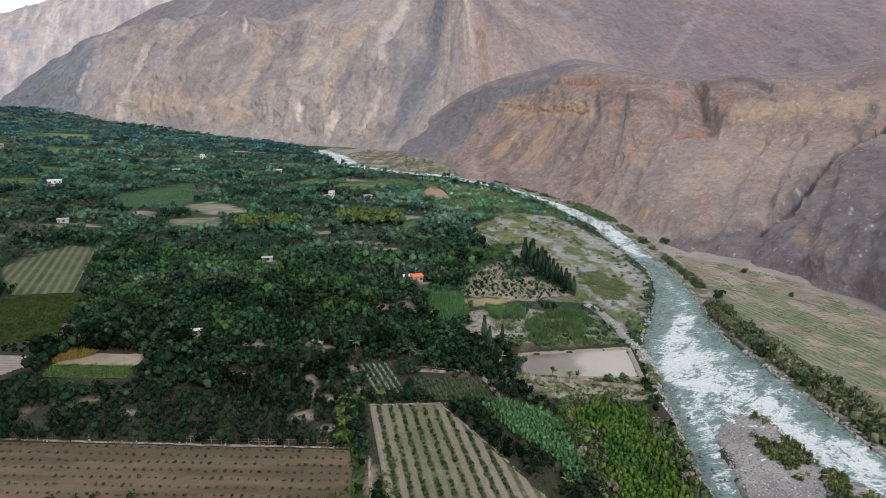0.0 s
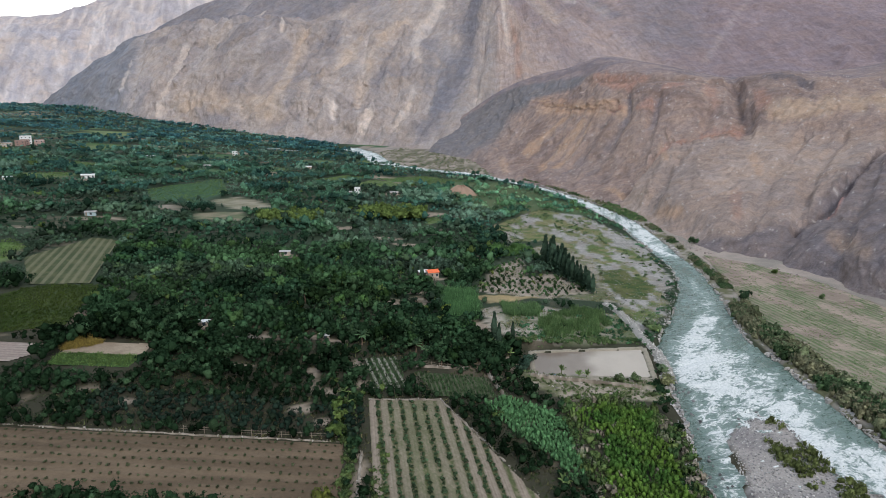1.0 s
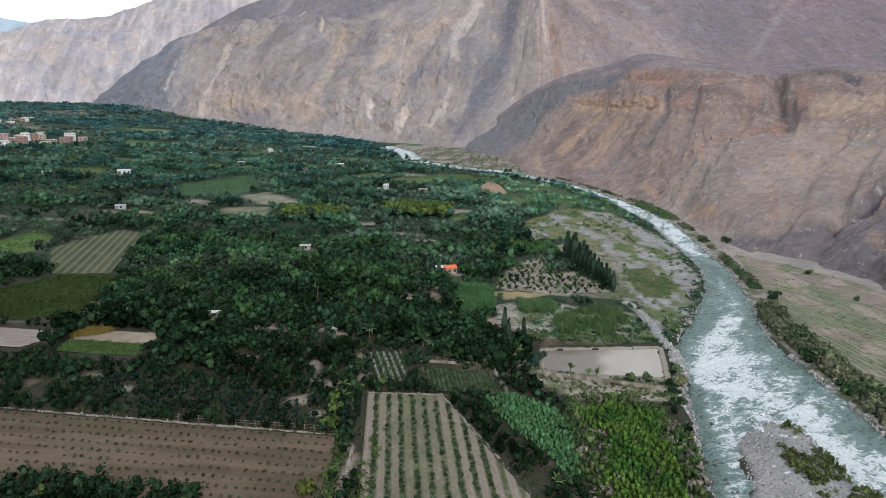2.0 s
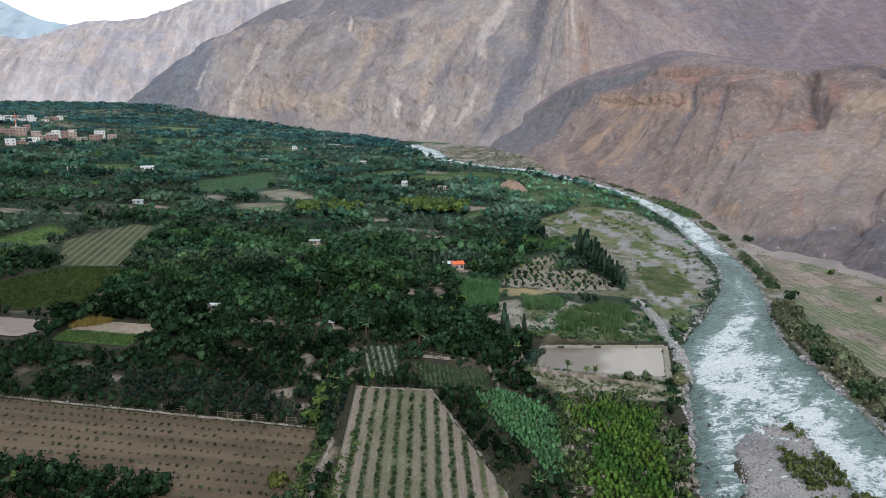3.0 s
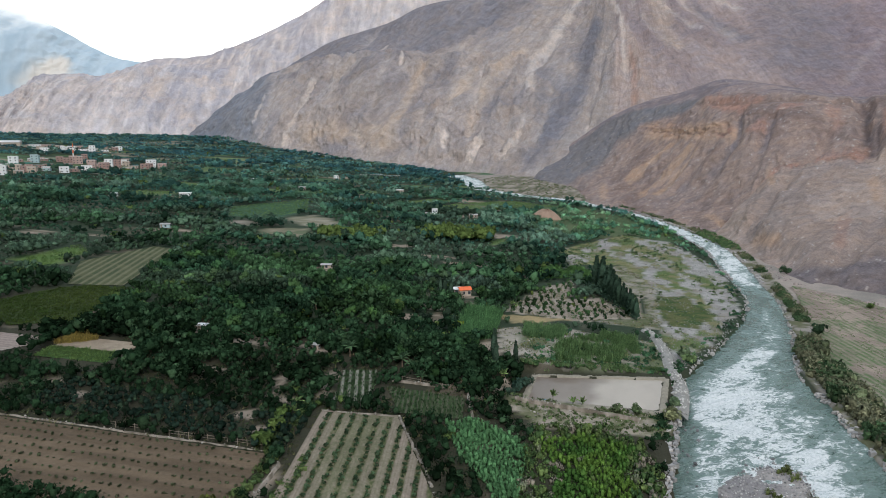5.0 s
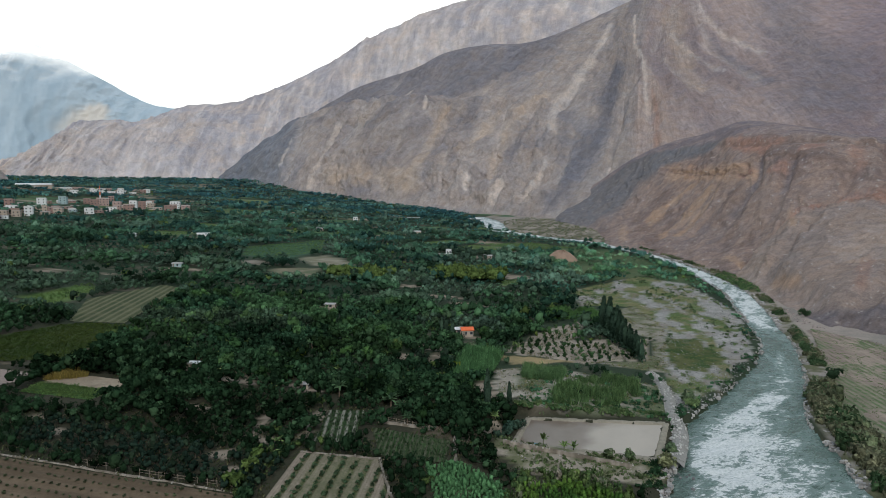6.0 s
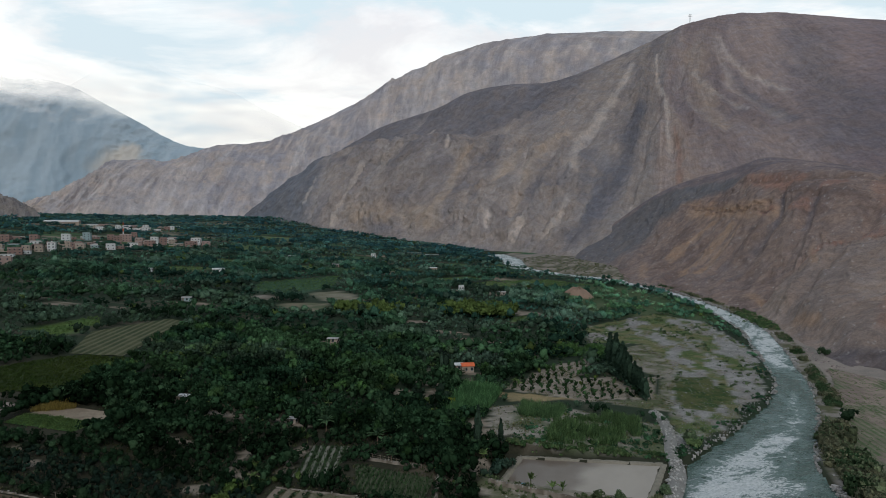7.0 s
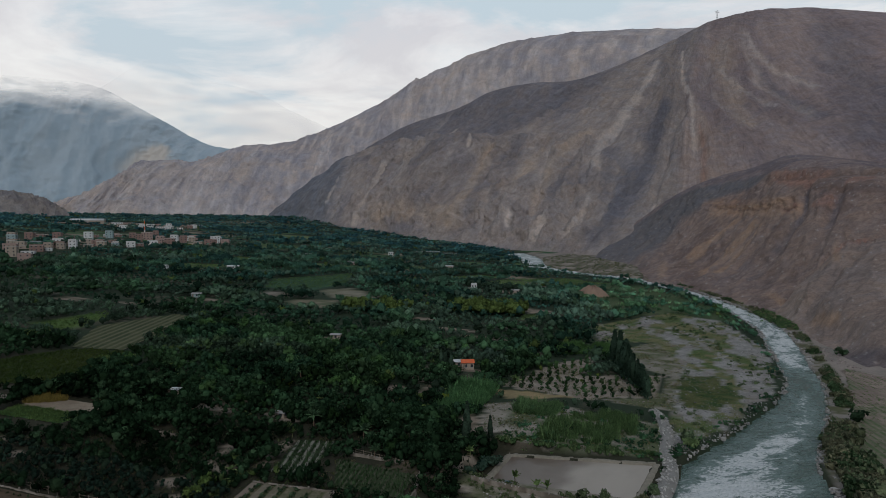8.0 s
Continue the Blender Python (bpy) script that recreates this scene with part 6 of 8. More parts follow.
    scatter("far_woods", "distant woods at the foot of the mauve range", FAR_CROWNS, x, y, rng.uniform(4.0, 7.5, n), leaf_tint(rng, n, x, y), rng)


nursery = make_orchard()
make_far_woods()


def tree_trunk(name, height, thick, limbs, colour, rng):
    """A tapered, slightly crooked trunk with limbs that fork off it."""
    pieces = []

    def stem(a, b, r0, r1):
        a, b = np.array(a, float), np.array(b, float)
        w = (b - a) / np.linalg.norm(b - a)
        s = np.cross(w, (0.3, 0.9, 0.2))
        s /= np.linalg.norm(s)
        t = np.cross(w, s)
        ang = np.arange(6) * np.pi / 3
        ring = np.cos(ang)[:, None] * s + np.sin(ang)[:, None] * t
        m = (a + b) / 2 + rng.normal(size=3) * r0 * 0.5
        v = np.concatenate([a + ring * r0, m + ring * (r0 + r1) / 2, b + ring * r1])
        i = np.arange(6)
        j = (i + 1) % 6
        pieces.append((v, np.concatenate([np.stack([i, j, j + 6, i + 6], -1), np.stack([i + 6, j + 6, j + 12, i + 12], -1)]), np.concatenate([ring] * 3)))
    stem((0, 0, -0.3), (0.05, 0.02, height), thick, thick * 0.55)
    for k in range(limbs):
        a = 2 * math.pi * k / limbs + rng.uniform(-0.4, 0.4)
        h = height * rng.uniform(0.6, 0.95)
        stem((0, 0, h), (math.cos(a) * height * 0.55, math.sin(a) * height * 0.55, h + height * 0.6), thick * 0.45, thick * 0.15)
    v, q, _ = join(pieces)
    return quad_mesh(name, v, q, BARK, np.tile(colour, (len(v), 1)))


def make_fruit_trees():
    protos = []
    for k, (v, q, w) in enumerate(NEAR_CROWNS):
        t = thing("fruit_tree", (0, 0, 0), "dark green bushy fruit tree in the orchard", "tree", group="orchard trees")
        part("trunk", tree_trunk("trunk", 0.75, 0.07, 4, (0.13, 0.10, 0.08), rng), t)
        tint = np.array([0.013, 0.024, 0.017]) if k != 2 else np.array([0.020, 0.033, 0.020])
        part("crown", quad_mesh("crown", v, q, LEAVES_ONE, np.tile(tint, (len(v), 1)), smooth=False, puff=w), t)
        protos.append(t)
    x, y, size = nursery
    z = land_z(x, y)
    for i in range(min(len(x), 300)):
        m = pose(x[i], y[i], z[i], 0, 0, rng.uniform(0, 360))
        t = protos[i] if i < 4 else copy_thing(protos[i % 4], m)
        t.matrix_basis = m
        t.scale = (size[i], size[i], size[i] * rng.uniform(0.85, 1.2))


make_fruit_trees()


def row_places(key, heading, first, space, step, count):
    """Places along the rows of a field."""
    poly = FIELDS[key]
    c, s = math.cos(heading), math.sin(heading)
    pu, pw = [px * c + py * s for px, py in poly], [-px * s + py * c for px, py in poly]
    out = []
    w = min(pw) + first
    while w < max(pw):
        u = min(pu) + 1.0
        while u < max(pu):
            uu, ww = u + rng.uniform(-0.25, 0.25), w + rng.uniform(-0.2, 0.2)
            px, py = uu * c - ww * s, uu * s + ww * c
            if inside(np.array([px]), np.array([py]), swell(poly, -0.8))[0] and rng.random() > 0.04:
                out.append((px, py))
            u += step
        w += space
    return out[:count]


def make_saplings():
    protos = []
    for k in range(3):
        v, q, w = crown_proto(rng, 26, 0.42, 0.8, 0.9, 4, 0.1, 1, 1)
        t = thing("sapling", (0, 0, 0), "small leafy sapling in bare brown soil", "sapling", group="saplings in the ploughed field")
        part("stem", tree_trunk("stem", 0.8, 0.05, 2, (0.14, 0.11, 0.08), rng), t)
        part("crown", quad_mesh("crown", v, q, LEAVES_ONE, np.tile((0.060, 0.072, 0.040), (len(v), 1)), smooth=False, puff=w), t)
        protos.append(t)
    places = sorted(row_places("brown", BROWN_TURN, 1.6, 3.2, 1.9, 999), key=lambda p: -p[0])
    rest = np.array(places[300:])
    n = len(rest)
    scatter("saplings", "small leafy saplings in bare brown soil", [crown_proto(rng, 26, 0.42, 0.8, 0.9, 4, 0.1, 1, 1)], rest[:, 0], rest[:, 1], rng.uniform(0.33, 0.56, n), np.tile((0.055, 0.066, 0.037), (n, 1)), rng, category="saplings", sink=0, z=floor_z(rest[:, 0], rest[:, 1]) + 0.12)
    places = places[:300]
    for i, (px, py) in enumerate(places):
        m = pose(px, py, float(floor_z(px, py)) + 0.12, 0, 0, rng.uniform(0, 360))
        t = protos[i] if i < 3 else copy_thing(protos[i % 3], m)
        t.matrix_basis = m
        k = rng.uniform(0.33, 0.56)
        t.scale = (k, k, k * rng.uniform(0.8, 1.2))
    protos = []
    for k in range(3):
        v, q, w = crown_proto(rng, 34, 0.40, 0.9, 0.8, 4, 0.05, 1, 1)
        t = thing("young_tree", (0, 0, 0), "young green tree in a furrow between pale ridges", "young tree", group="young trees in the striped field")
        part("stem", tree_trunk("stem", 0.6, 0.05, 2, (0.14, 0.11, 0.08), rng), t)
        part("crown", quad_mesh("crown", v, q, LEAVES_ONE, np.tile((0.042, 0.068, 0.036), (len(v), 1)), smooth=False, puff=w), t)
        protos.append(t)
    places = row_places("striped", STRIPE_TURN, 3.05 * 0.9, 3.05, 1.75, 300)
    for i, (px, py) in enumerate(places):
        m = pose(px, py, float(floor_z(px, py)) + 0.1, 0, 0, rng.uniform(0, 360))
        t = protos[i] if i < 3 else copy_thing(protos[i % 3], m)
        t.matrix_basis = m
        k = rng.uniform(0.45, 0.8)
        t.scale = (k, k, k * rng.uniform(0.8, 1.1))


make_saplings()


def make_pines():
    """The row of tall dark conifers between orchard and gravel bar, falling in height towards the pond."""
    n = 13
    for i in range(n):
        f = i / (n - 1)
        px, py = 43.5 + 17 * f + rng.uniform(-0.7, 0.7), 353 - 47 * f + rng.uniform(-1, 1)
        h = (18.5 - 9.5 * f) * rng.uniform(0.88, 1.08)
        t = thing("pine_tree", (px, py, ground_z(px, py)), "tall dark green conifer in a windbreak row", "tree", rng.uniform(0, 360), "windbreak conifers")
        part("trunk", tree_trunk("trunk", 2.5, 0.22, 0, (0.15, 0.12, 0.10), rng), t)
        v, q, w = SPIRES[i % 4]
        part("crown", quad_mesh("crown", v * (h * 1.15, h * 1.15, h), q, LEAVES_ONE, np.tile((0.026, 0.045, 0.030), (len(v), 1)), smooth=False, puff=w), t)
    for px, py, h in ((14.5, 230, 11), (16, 224, 9), (21, 232, 7.5), (-19.5, 304, 9.5), (-16.5, 303, 8.5), (-22, 306, 8)):
        t = thing("pine_tree", (px, py, ground_z(px, py)), "slender dark conifer standing by itself among shrubs", "tree", rng.uniform(0, 360))
        part("trunk", tree_trunk("trunk", 2.0, 0.18, 0, (0.15, 0.12, 0.10), rng), t)
        v, q, w = SPIRES[1]
        part("crown", quad_mesh("crown", v * (h, h, h), q, LEAVES_ONE, np.tile((0.026, 0.043, 0.029), (len(v), 1)), smooth=False, puff=w), t)


make_pines()


def make_palms():
    for px, py, h, r in ((-29, 217, 3.2, 3.4), (-11, 214, 2.4, 4.2), (-7, 212, 1.8, 3.0), (-58, 256, 4.0, 2.8), (-2, 203, 1.8, 2.6)):
        t = thing("palm_tree", (px, py, ground_z(px, py)), "palm with long arching green fronds above the orchard", "palm", rng.uniform(0, 360))
        part("trunk", tree_trunk("trunk", h, 0.25, 0, (0.20, 0.14, 0.10), rng), t)
        v, q, w = frond_proto(rng, 28, r, 0.55, 0.10 * r, 0.8)
        part("crown", quad_mesh("crown", v + (0, 0, h), q, LEAVES_ONE, np.tile((0.046, 0.080, 0.040), (len(v), 1)), smooth=False, puff=w), t)
    spots = [(35, 206.3), (40.5, 206.8), (43, 207.2), (-70, 262), (-64, 258), (-45, 280), (-38, 285), (-25, 276), (-50, 300), (-90, 250), (-96, 236), (-40, 240), (-8, 270), (12, 300), (10, 303), (-70, 300), (-78, 268), (24, 126), (-26, 163), (-25, 170), (-27, 176), (28, 140)]
    bx, by = jitter_grid(rng, -130, 20, 200, 330, 15, 20, 0.5)
    near_edge = free_land(bx, by) & (fbm(bx / 30, by / 30, 2, 122) > 0.42)
    spots += list(zip(bx[near_edge].tolist(), by[near_edge].tolist()))
    for px, py in spots:
        t = thing("banana_plant", (px, py, ground_z(px, py)), "banana plant with broad pale green leaves", "banana plant", rng.uniform(0, 360), "banana plants")
        part("stem", tree_trunk("stem", 1.2, 0.16, 0, (0.16, 0.17, 0.08), rng), t)
        v, q, w = frond_proto(rng, 9, 2.4, 0.45, 0.34, 0.95)
        part("leaves", quad_mesh("leaves", v + (0, 0, 1.1), q, LEAVES_ONE, np.tile((0.11, 0.155, 0.055), (len(v), 1)), smooth=False, puff=w), t)


make_palms()


def make_undergrowth():
    # reed beds
    for key, tint, step, tall in (("reed_a", (0.075, 0.150, 0.060), 0.95, 3.4), ("reed_b", (0.075, 0.140, 0.045), 1.3, 2.6), ("reed_c", (0.09, 0.150, 0.062), 1.1, 2.2), ("reed_d", (0.085, 0.135, 0.052), 1.2, 2.4), ("cane", (0.060, 0.128, 0.056), 0.85, 0.85)):
        x, y = in_poly(rng, REEDS[key], step)
        keep = fbm(x / 5, y / 5, 3, 131) > (0.18 if key in ("cane", "reed_a") else 0.42)
        x, y = x[keep], y[keep]
        n = len(x)
        scatter("reed_bed", "tall blue-green reeds in a dense stand" if key == "cane" else "pale green reeds beside sandy ground", CANE_CLUMPS if key == "cane" else REED_TUFTS, x, y, tall * rng.uniform(0.7, 1.15, n) * (0.62 + 0.75 * fbm(x / 3.5, y / 3.5, 3, 126)), np.array(tint) * rng.uniform(0.75, 1.25, (n, 1)), rng, category="reeds")
    # bright thicket by the river: tall green shoots within, grey-green willows and dry brush round it
    x, y = in_poly(rng, FIELDS["bright"], 1.0)
    wob = 7 * (fbm(x / 6, y / 6, 3, 135) - 0.5)
    heart = inside(x + wob, y + wob, swell(FIELDS["bright"], -5)) & (fbm(x / 4, y / 4, 3, 125) > 0.22)
    n = int(heart.sum())
    shoot = blend((0.038, 0.082, 0.020), (0.072, 0.126, 0.026), smooth01(fbm(x[heart] / 7, y[heart] / 7, 3, 133), 0.35, 0.65)) * rng.uniform(0.7, 1.2, (n, 1))
    scatter("thicket", "bright green thicket of tall shoots on the river bank", CANE_CLUMPS, x[heart], y[heart], rng.uniform(0.6, 1.1, n) * (0.6 + 0.8 * fbm(x[heart] / 4, y[heart] / 4, 3, 124)), shoot, rng, category="shrubs")
    x, y = in_poly(rng, swell(FIELDS["bright"], 2), 1.9)
    wob = 7 * (fbm(x / 6, y / 6, 3, 135) - 0.5)
    rim = (~inside(x + wob, y + wob, swell(FIELDS["bright"], -6)) | (rng.random(len(x)) > 0.90)) & ~inside(x, y, RIVER) & ~inside(x, y, FIELDS["cane"])
    x, y = x[rim], y[rim]
    n = len(x)
    kind = rng.random(n)
    green = blend((0.035, 0.065, 0.026), (0.085, 0.115, 0.040), rng.random(n))
    green = np.where((kind > 0.80)[:, None], np.array([0.115, 0.125, 0.080]), green)
    green = np.where(((kind > 0.93) | ((y < 150) & (kind > 0.5)))[:, None], np.array([0.165, 0.145, 0.115]), green)
    scatter("willow_brush", "olive and grey-green brush round the bright thicket", SHRUBS, x, y, rng.uniform(0.7, 1.7, n), green * rng.uniform(0.7, 1.2, (n, 1)), rng, category="shrubs", stretch=rng.uniform(0.9, 2.2, n))
    # weeds on the open earth between the near plots
    x, y = jitter_grid(rng, -105, 34, 106, 246, 1.7)
    keep = free_land(x, y, margin=0.3) & (fbm(x / 6, y / 6, 3, 123) > 0.40)
    x, y = x[keep], y[keep]
    n = len(x)
    scatter("ground_weeds", "weeds and dry grass under the orchard trees", WEEDS, x, y, rng.uniform(0.5, 1.2, n), blend((0.035, 0.055, 0.022), (0.12, 0.105, 0.055), rng.random(n) ** 2), rng, category="weeds", stretch=rng.uniform(0.3, 0.7, n))
    # a strip of ripe maize beside the sandy plot
    x, y = in_poly(rng, MAIZE, 0.7)
    n = len(x)
    scatter("maize_strip", "ripe yellow maize in a narrow strip", REED_TUFTS, x, y, rng.uniform(1.4, 2.2, n), np.array([0.27, 0.205, 0.060]) * rng.uniform(0.7, 1.2, (n, 1)), rng, category="maize", z=floor_z(x, y) + 0.05)
    x, y = in_poly(rng, FIELDS["pond_south"], 1.5)
    keep = (fbm(x / 5, y / 5, 3, 132) > 0.47) & ~inside(x, y, swell(POND, 4.5))
    x, y = x[keep], y[keep]
    n = len(x)
    scatter("scrub", "olive scrub on stony ground below the pond", SHRUBS, x, y, rng.uniform(0.35, 0.95, n), np.array([0.075, 0.10, 0.045]) * rng.uniform(0.6, 1.3, (n, 1)), rng, category="shrubs")
    hedge = np.concatenate([np.stack([np.linspace(-20.5, -16.3, 34), np.linspace(152, 118, 34)], -1), np.stack([np.linspace(-13.0, -9.5, 30), np.linspace(150, 112, 30)], -1), np.stack([np.linspace(-22, -24.5, 26), np.linspace(151, 178, 26)], -1)])
    p = np.concatenate([hedge + rng.normal(size=hedge.shape) * (0.7, 0.6) for k in range(2)])
    n = len(p)
    scatter("hedge", "green hedge of shrubs between the fields", SHRUBS, p[:, 0], p[:, 1], rng.uniform(0.6, 1.3, n), blend((0.04, 0.065, 0.028), (0.075, 0.10, 0.035), rng.random(n)), rng, category="hedge", stretch=rng.uniform(0.9, 1.5, n))
    a, b = in_poly(rng, FIELDS["rows"], 1.3, 0.3)
    x, y = in_poly(rng, FIELDS["rows_b"], 1.25, 0.2)
    x, y = np.concatenate([x, a]), np.concatenate([y, b])
    n = len(x)
    scatter("bean_plants", "low leafy plants in close rows", WEEDS, x, y, rng.uniform(0.5, 0.9, n), np.array([0.036, 0.064, 0.027]) * rng.uniform(0.6, 1.4, (n, 1)), rng, category="crop", z=floor_z(x, y) + 0.12)
    x = rng.uniform(22, 66, 190)
    y = 231 + 6 * (x - 28) / 38 + rng.uniform(2.5, 9.0, 190)
    keep = fbm(x / 6, y / 6, 3, 117) > 0.36
    x, y = x[keep], y[keep]
    n = len(x)
    scatter("pond_hedge", "reeds and low bushes along the back of the pond", SHRUBS, x, y, rng.uniform(0.6, 1.3, n), blend((0.040, 0.075, 0.030), (0.095, 0.125, 0.055), rng.random(n)), rng, category="hedge", stretch=rng.uniform(0.9, 1.6, n))
    # scrub on sand, weeds on the bar and island
    x, y = in_poly(rng, FIELDS["scrub"], 2.4)
    keep = (fbm(x / 7, y / 7, 3, 134) > 0.49) & ~inside(x, y, swell(POND, 2))
    x, y = x[keep], y[keep]
    n = len(x)
    scatter("scrub", "low green scrub on pale sand", SHRUBS, x, y, rng.uniform(0.5, 1.5, n), leaf_tint(rng, n, x, y) * 2.0, rng, category="shrubs")
    x, y = np.concatenate([in_poly(rng, FIELDS[k], 1.35) for k in ("scrub", "sandy_path", "bar_edge", "sand_orchard")], axis=1)
    keep = (fbm(x / 6, y / 6, 4, 118, 0.6) > 0.50) & ~inside(x, y, swell(POND, 3))
    x, y = x[keep], y[keep]
    n = len(x)
    scatter("sand_grass", "dry and green tufts of grass on pale sand", WEEDS, x, y, rng.uniform(0.35, 0.9, n), blend((0.07, 0.105, 0.045), (0.17, 0.145, 0.075), rng.random(n)) * rng.uniform(0.7, 1.2, (n, 1)), rng, category="grass", stretch=rng.uniform(0.4, 0.9, n))
    x, y = in_poly(rng, FIELDS["gravel"], 1.7)
    weed = fbm(x / 9, y / 20, 5, 12, 0.65) + 0.10 * smooth01(70 - x + 0.25 * (y - 300), 0, 25)
    keep = ((weed > 0.55) | inside(x, y, FIELDS["bar_grass"])) & (rng.random(len(x)) > 0.25) | (rng.random(len(x)) > 0.985)
    x, y = x[keep], y[keep]
    n = len(x)
    scatter("river_weeds", "olive weeds and grass on the gravel bar", WEEDS, x, y, rng.uniform(0.3, 0.9, n), blend((0.06, 0.095, 0.035), (0.15, 0.145, 0.06), rng.random(n)) * rng.uniform(0.6, 1.2, (n, 1)), rng, category="weeds", stretch=rng.uniform(0.2, 0.6, n))
    x, y = in_poly(rng, [(83, 184), (89, 184), (97, 160), (99, 130), (99, 100), (88, 100), (86, 140), (82, 160)], 1.5)
    keep = fbm(x / 6, y / 9, 3, 136) > 0.42
    x, y = x[keep], y[keep]
    n = len(x)
    scatter("island_shrubs", "olive shrubs on a stony river island", SHRUBS, x, y, rng.uniform(0.6, 1.4, n), np.array([0.075, 0.090, 0.034]) * rng.uniform(0.6, 1.3, (n, 1)), rng, category="shrubs", stretch=rng.uniform(0.9, 2.0, n))
    # hedges of shrubs along both banks
    bank = catmull(RIGHT_BANK, 900)
    bank = bank[(bank[:, 1] > 100) & (bank[:, 1] < 800)]
    p = np.concatenate([bank + (rng.uniform(2.2, 8.0, (len(bank), 1)) * np.where(bank[:, 1:2] < 265, 1.6, 1.0) * (1, 0)) for k in range(3)])
    p[:, 1] += rng.uniform(-1.5, 1.5, len(p))
    dense = np.where(p[:, 1] < 265, 0.28, np.where(p[:, 1] < 420, 0.47, 0.44))
    keep = fbm(p[:, 0] / 14, p[:, 1] / 14, 3, 137) > dense
    x, y = p[keep].T
    n = len(x)
    size = rng.uniform(0.6, 1.6, n) * np.where(y < 300, 1.2 + 1.5 * fbm(x / 7, y / 7, 3, 121), 1.15)
    tint = blend((0.040, 0.068, 0.032), (0.115, 0.115, 0.070), smooth01(fbm(x / 5, y / 5, 3, 120), 0.4, 0.6)) * rng.uniform(0.65, 1.35, (n, 1))
    scatter("bank_shrubs", "dark shrubs lining the stony river bank", SHRUBS, x, y, size, tint, rng, category="shrubs", stretch=rng.uniform(0.9, 1.7, n))
    bank = catmull(LEFT_BANK, 900)
    bank = bank[(bank[:, 1] > 120) & (bank[:, 1] < 1100)]
    p = bank - np.stack([rng.uniform(1.5, 6.0, len(bank)), rng.uniform(-2, 2, len(bank))], -1)
    keep = (fbm(p[:, 0] / 12, p[:, 1] / 12, 3, 138) > np.where((p[:, 1] > 235) & (p[:, 1] < 620), 0.56, 0.40)) & ~inside(p[:, 0], p[:, 1], swell(POND, 4))
    x, y = p[keep].T
    n = len(x)
    scatter("bank_shrubs", "green shrubs and reeds along the water", SHRUBS, x, y, rng.uniform(0.6, 1.5, n), leaf_tint(rng, n, x, y) * 1.5, rng, category="shrubs")
    # bushes dotted over the gravel bar, and a green clump at the foot of the hill
    x, y = in_poly(rng, FIELDS["gravel"], 6.5)
    keep = (fbm(x / 14, y / 30, 3, 127) > 0.50) & ~inside(x, y, FIELDS["bar_grass"])
    x, y = x[keep], y[keep]
    n = len(x)
    scatter("bar_bushes", "grey-green bushes dotted over the gravel bar", SHRUBS, x, y, rng.uniform(0.6, 1.7, n), blend((0.055, 0.085, 0.042), (0.10, 0.125, 0.07), rng.random(n)), rng, category="shrubs", stretch=rng.uniform(0.7, 1.2, n))
    x, y = in_poly(rng, FIELDS["far_bar"], 6.0)
    keep = fbm(x / 30, y / 30, 4, 119, 0.6) > 0.47
    x, y = x[keep], y[keep]
    n = len(x)
    scatter("bar_bushes", "scattered scrub on the far stony flat", SHRUBS, x, y, rng.uniform(0.7, 1.9, n), blend((0.05, 0.078, 0.04), (0.13, 0.125, 0.07), rng.random(n)), rng, category="shrubs", stretch=rng.uniform(0.5, 1.0, n))
    x, y = in_poly(rng, CLUMP, 1.9)
    n = len(x)
    scatter("foot_thicket", "green reeds and bushes at the foot of the bare hill", SHRUBS, x, y, rng.uniform(0.9, 2.0, n), blend((0.04, 0.075, 0.035), (0.10, 0.15, 0.06), rng.random(n)), rng, category="shrubs", stretch=rng.uniform(0.8, 1.4, n))
    # tall grass on the meadows and crops
    spots = [in_poly(rng, FIELDS[k], s) for k, s in (("green", 1.3), ("meadow_b", 2.2), ("meadow_c", 2.4), ("meadow_e", 2.4), ("meadow_f", 2.4), ("meadow_g", 2.0), ("green_far", 2.6), ("pale_left", 1.8), ("pale_mid", 2.6), ("plot_green", 0.9))]
    x, y = jitter_grid(rng, -260, 20, 245, 480, 2.3)
    num, edge = parcels(x, y)
    keep = (num > CROP[0]) & (num < CROP[1]) & free_land(x, y)
    x, y = np.concatenate([x[keep]] + [p[0] for p in spots]), np.concatenate([y[keep]] + [p[1] for p in spots])
    n = len(x)
    tint = blend((0.055, 0.100, 0.032), (0.100, 0.135, 0.042), fbm(x / 9, y / 9, 3, 128)) * np.where(inside(x, y, FIELDS["green"])[:, None], (0.48, 0.46, 0.38), (1.0, 1.0, 1.0))
    scatter("meadow_grass", "tufted green grass and low crops on the meadows", WEEDS, x, y, rng.uniform(0.7, 1.3, n), tint * rng.uniform(0.75, 1.25, (n, 1)), rng, category="grass", stretch=rng.uniform(0.35, 0.6, n), sink=-0.3)
    # small trees in rows on the sandy orchard
    x, y = in_poly(rng, FIELDS["sand_orchard"], 3.4, 0.2)
    keep = rng.random(len(x)) > 0.18
    x, y = x[keep], y[keep]
    n = len(x)
    scatter("small_trees", "small dark trees in rows on pale sand", NEAR_CROWNS, x, y, rng.uniform(0.8, 1.5, n), leaf_tint(rng, n, x, y) * (1.0, 0.95, 0.75), rng)
    # crop tufts on the terrace across the river
    x, y = in_poly(rng, FIELDS["terrace"], 1.5, 0.15)
    keep = ((fbm(x / 9, y / 16, 4, 139, 0.6) > 0.47) & (np.abs(((x + 0.12 * y) / 2.2) % 1 - 0.5) < 0.34) | (rng.random(len(x)) > 0.88)) & (x > np.interp(y, [p[1] for p in RIGHT_BANK], [p[0] for p in RIGHT_BANK]) + 9)
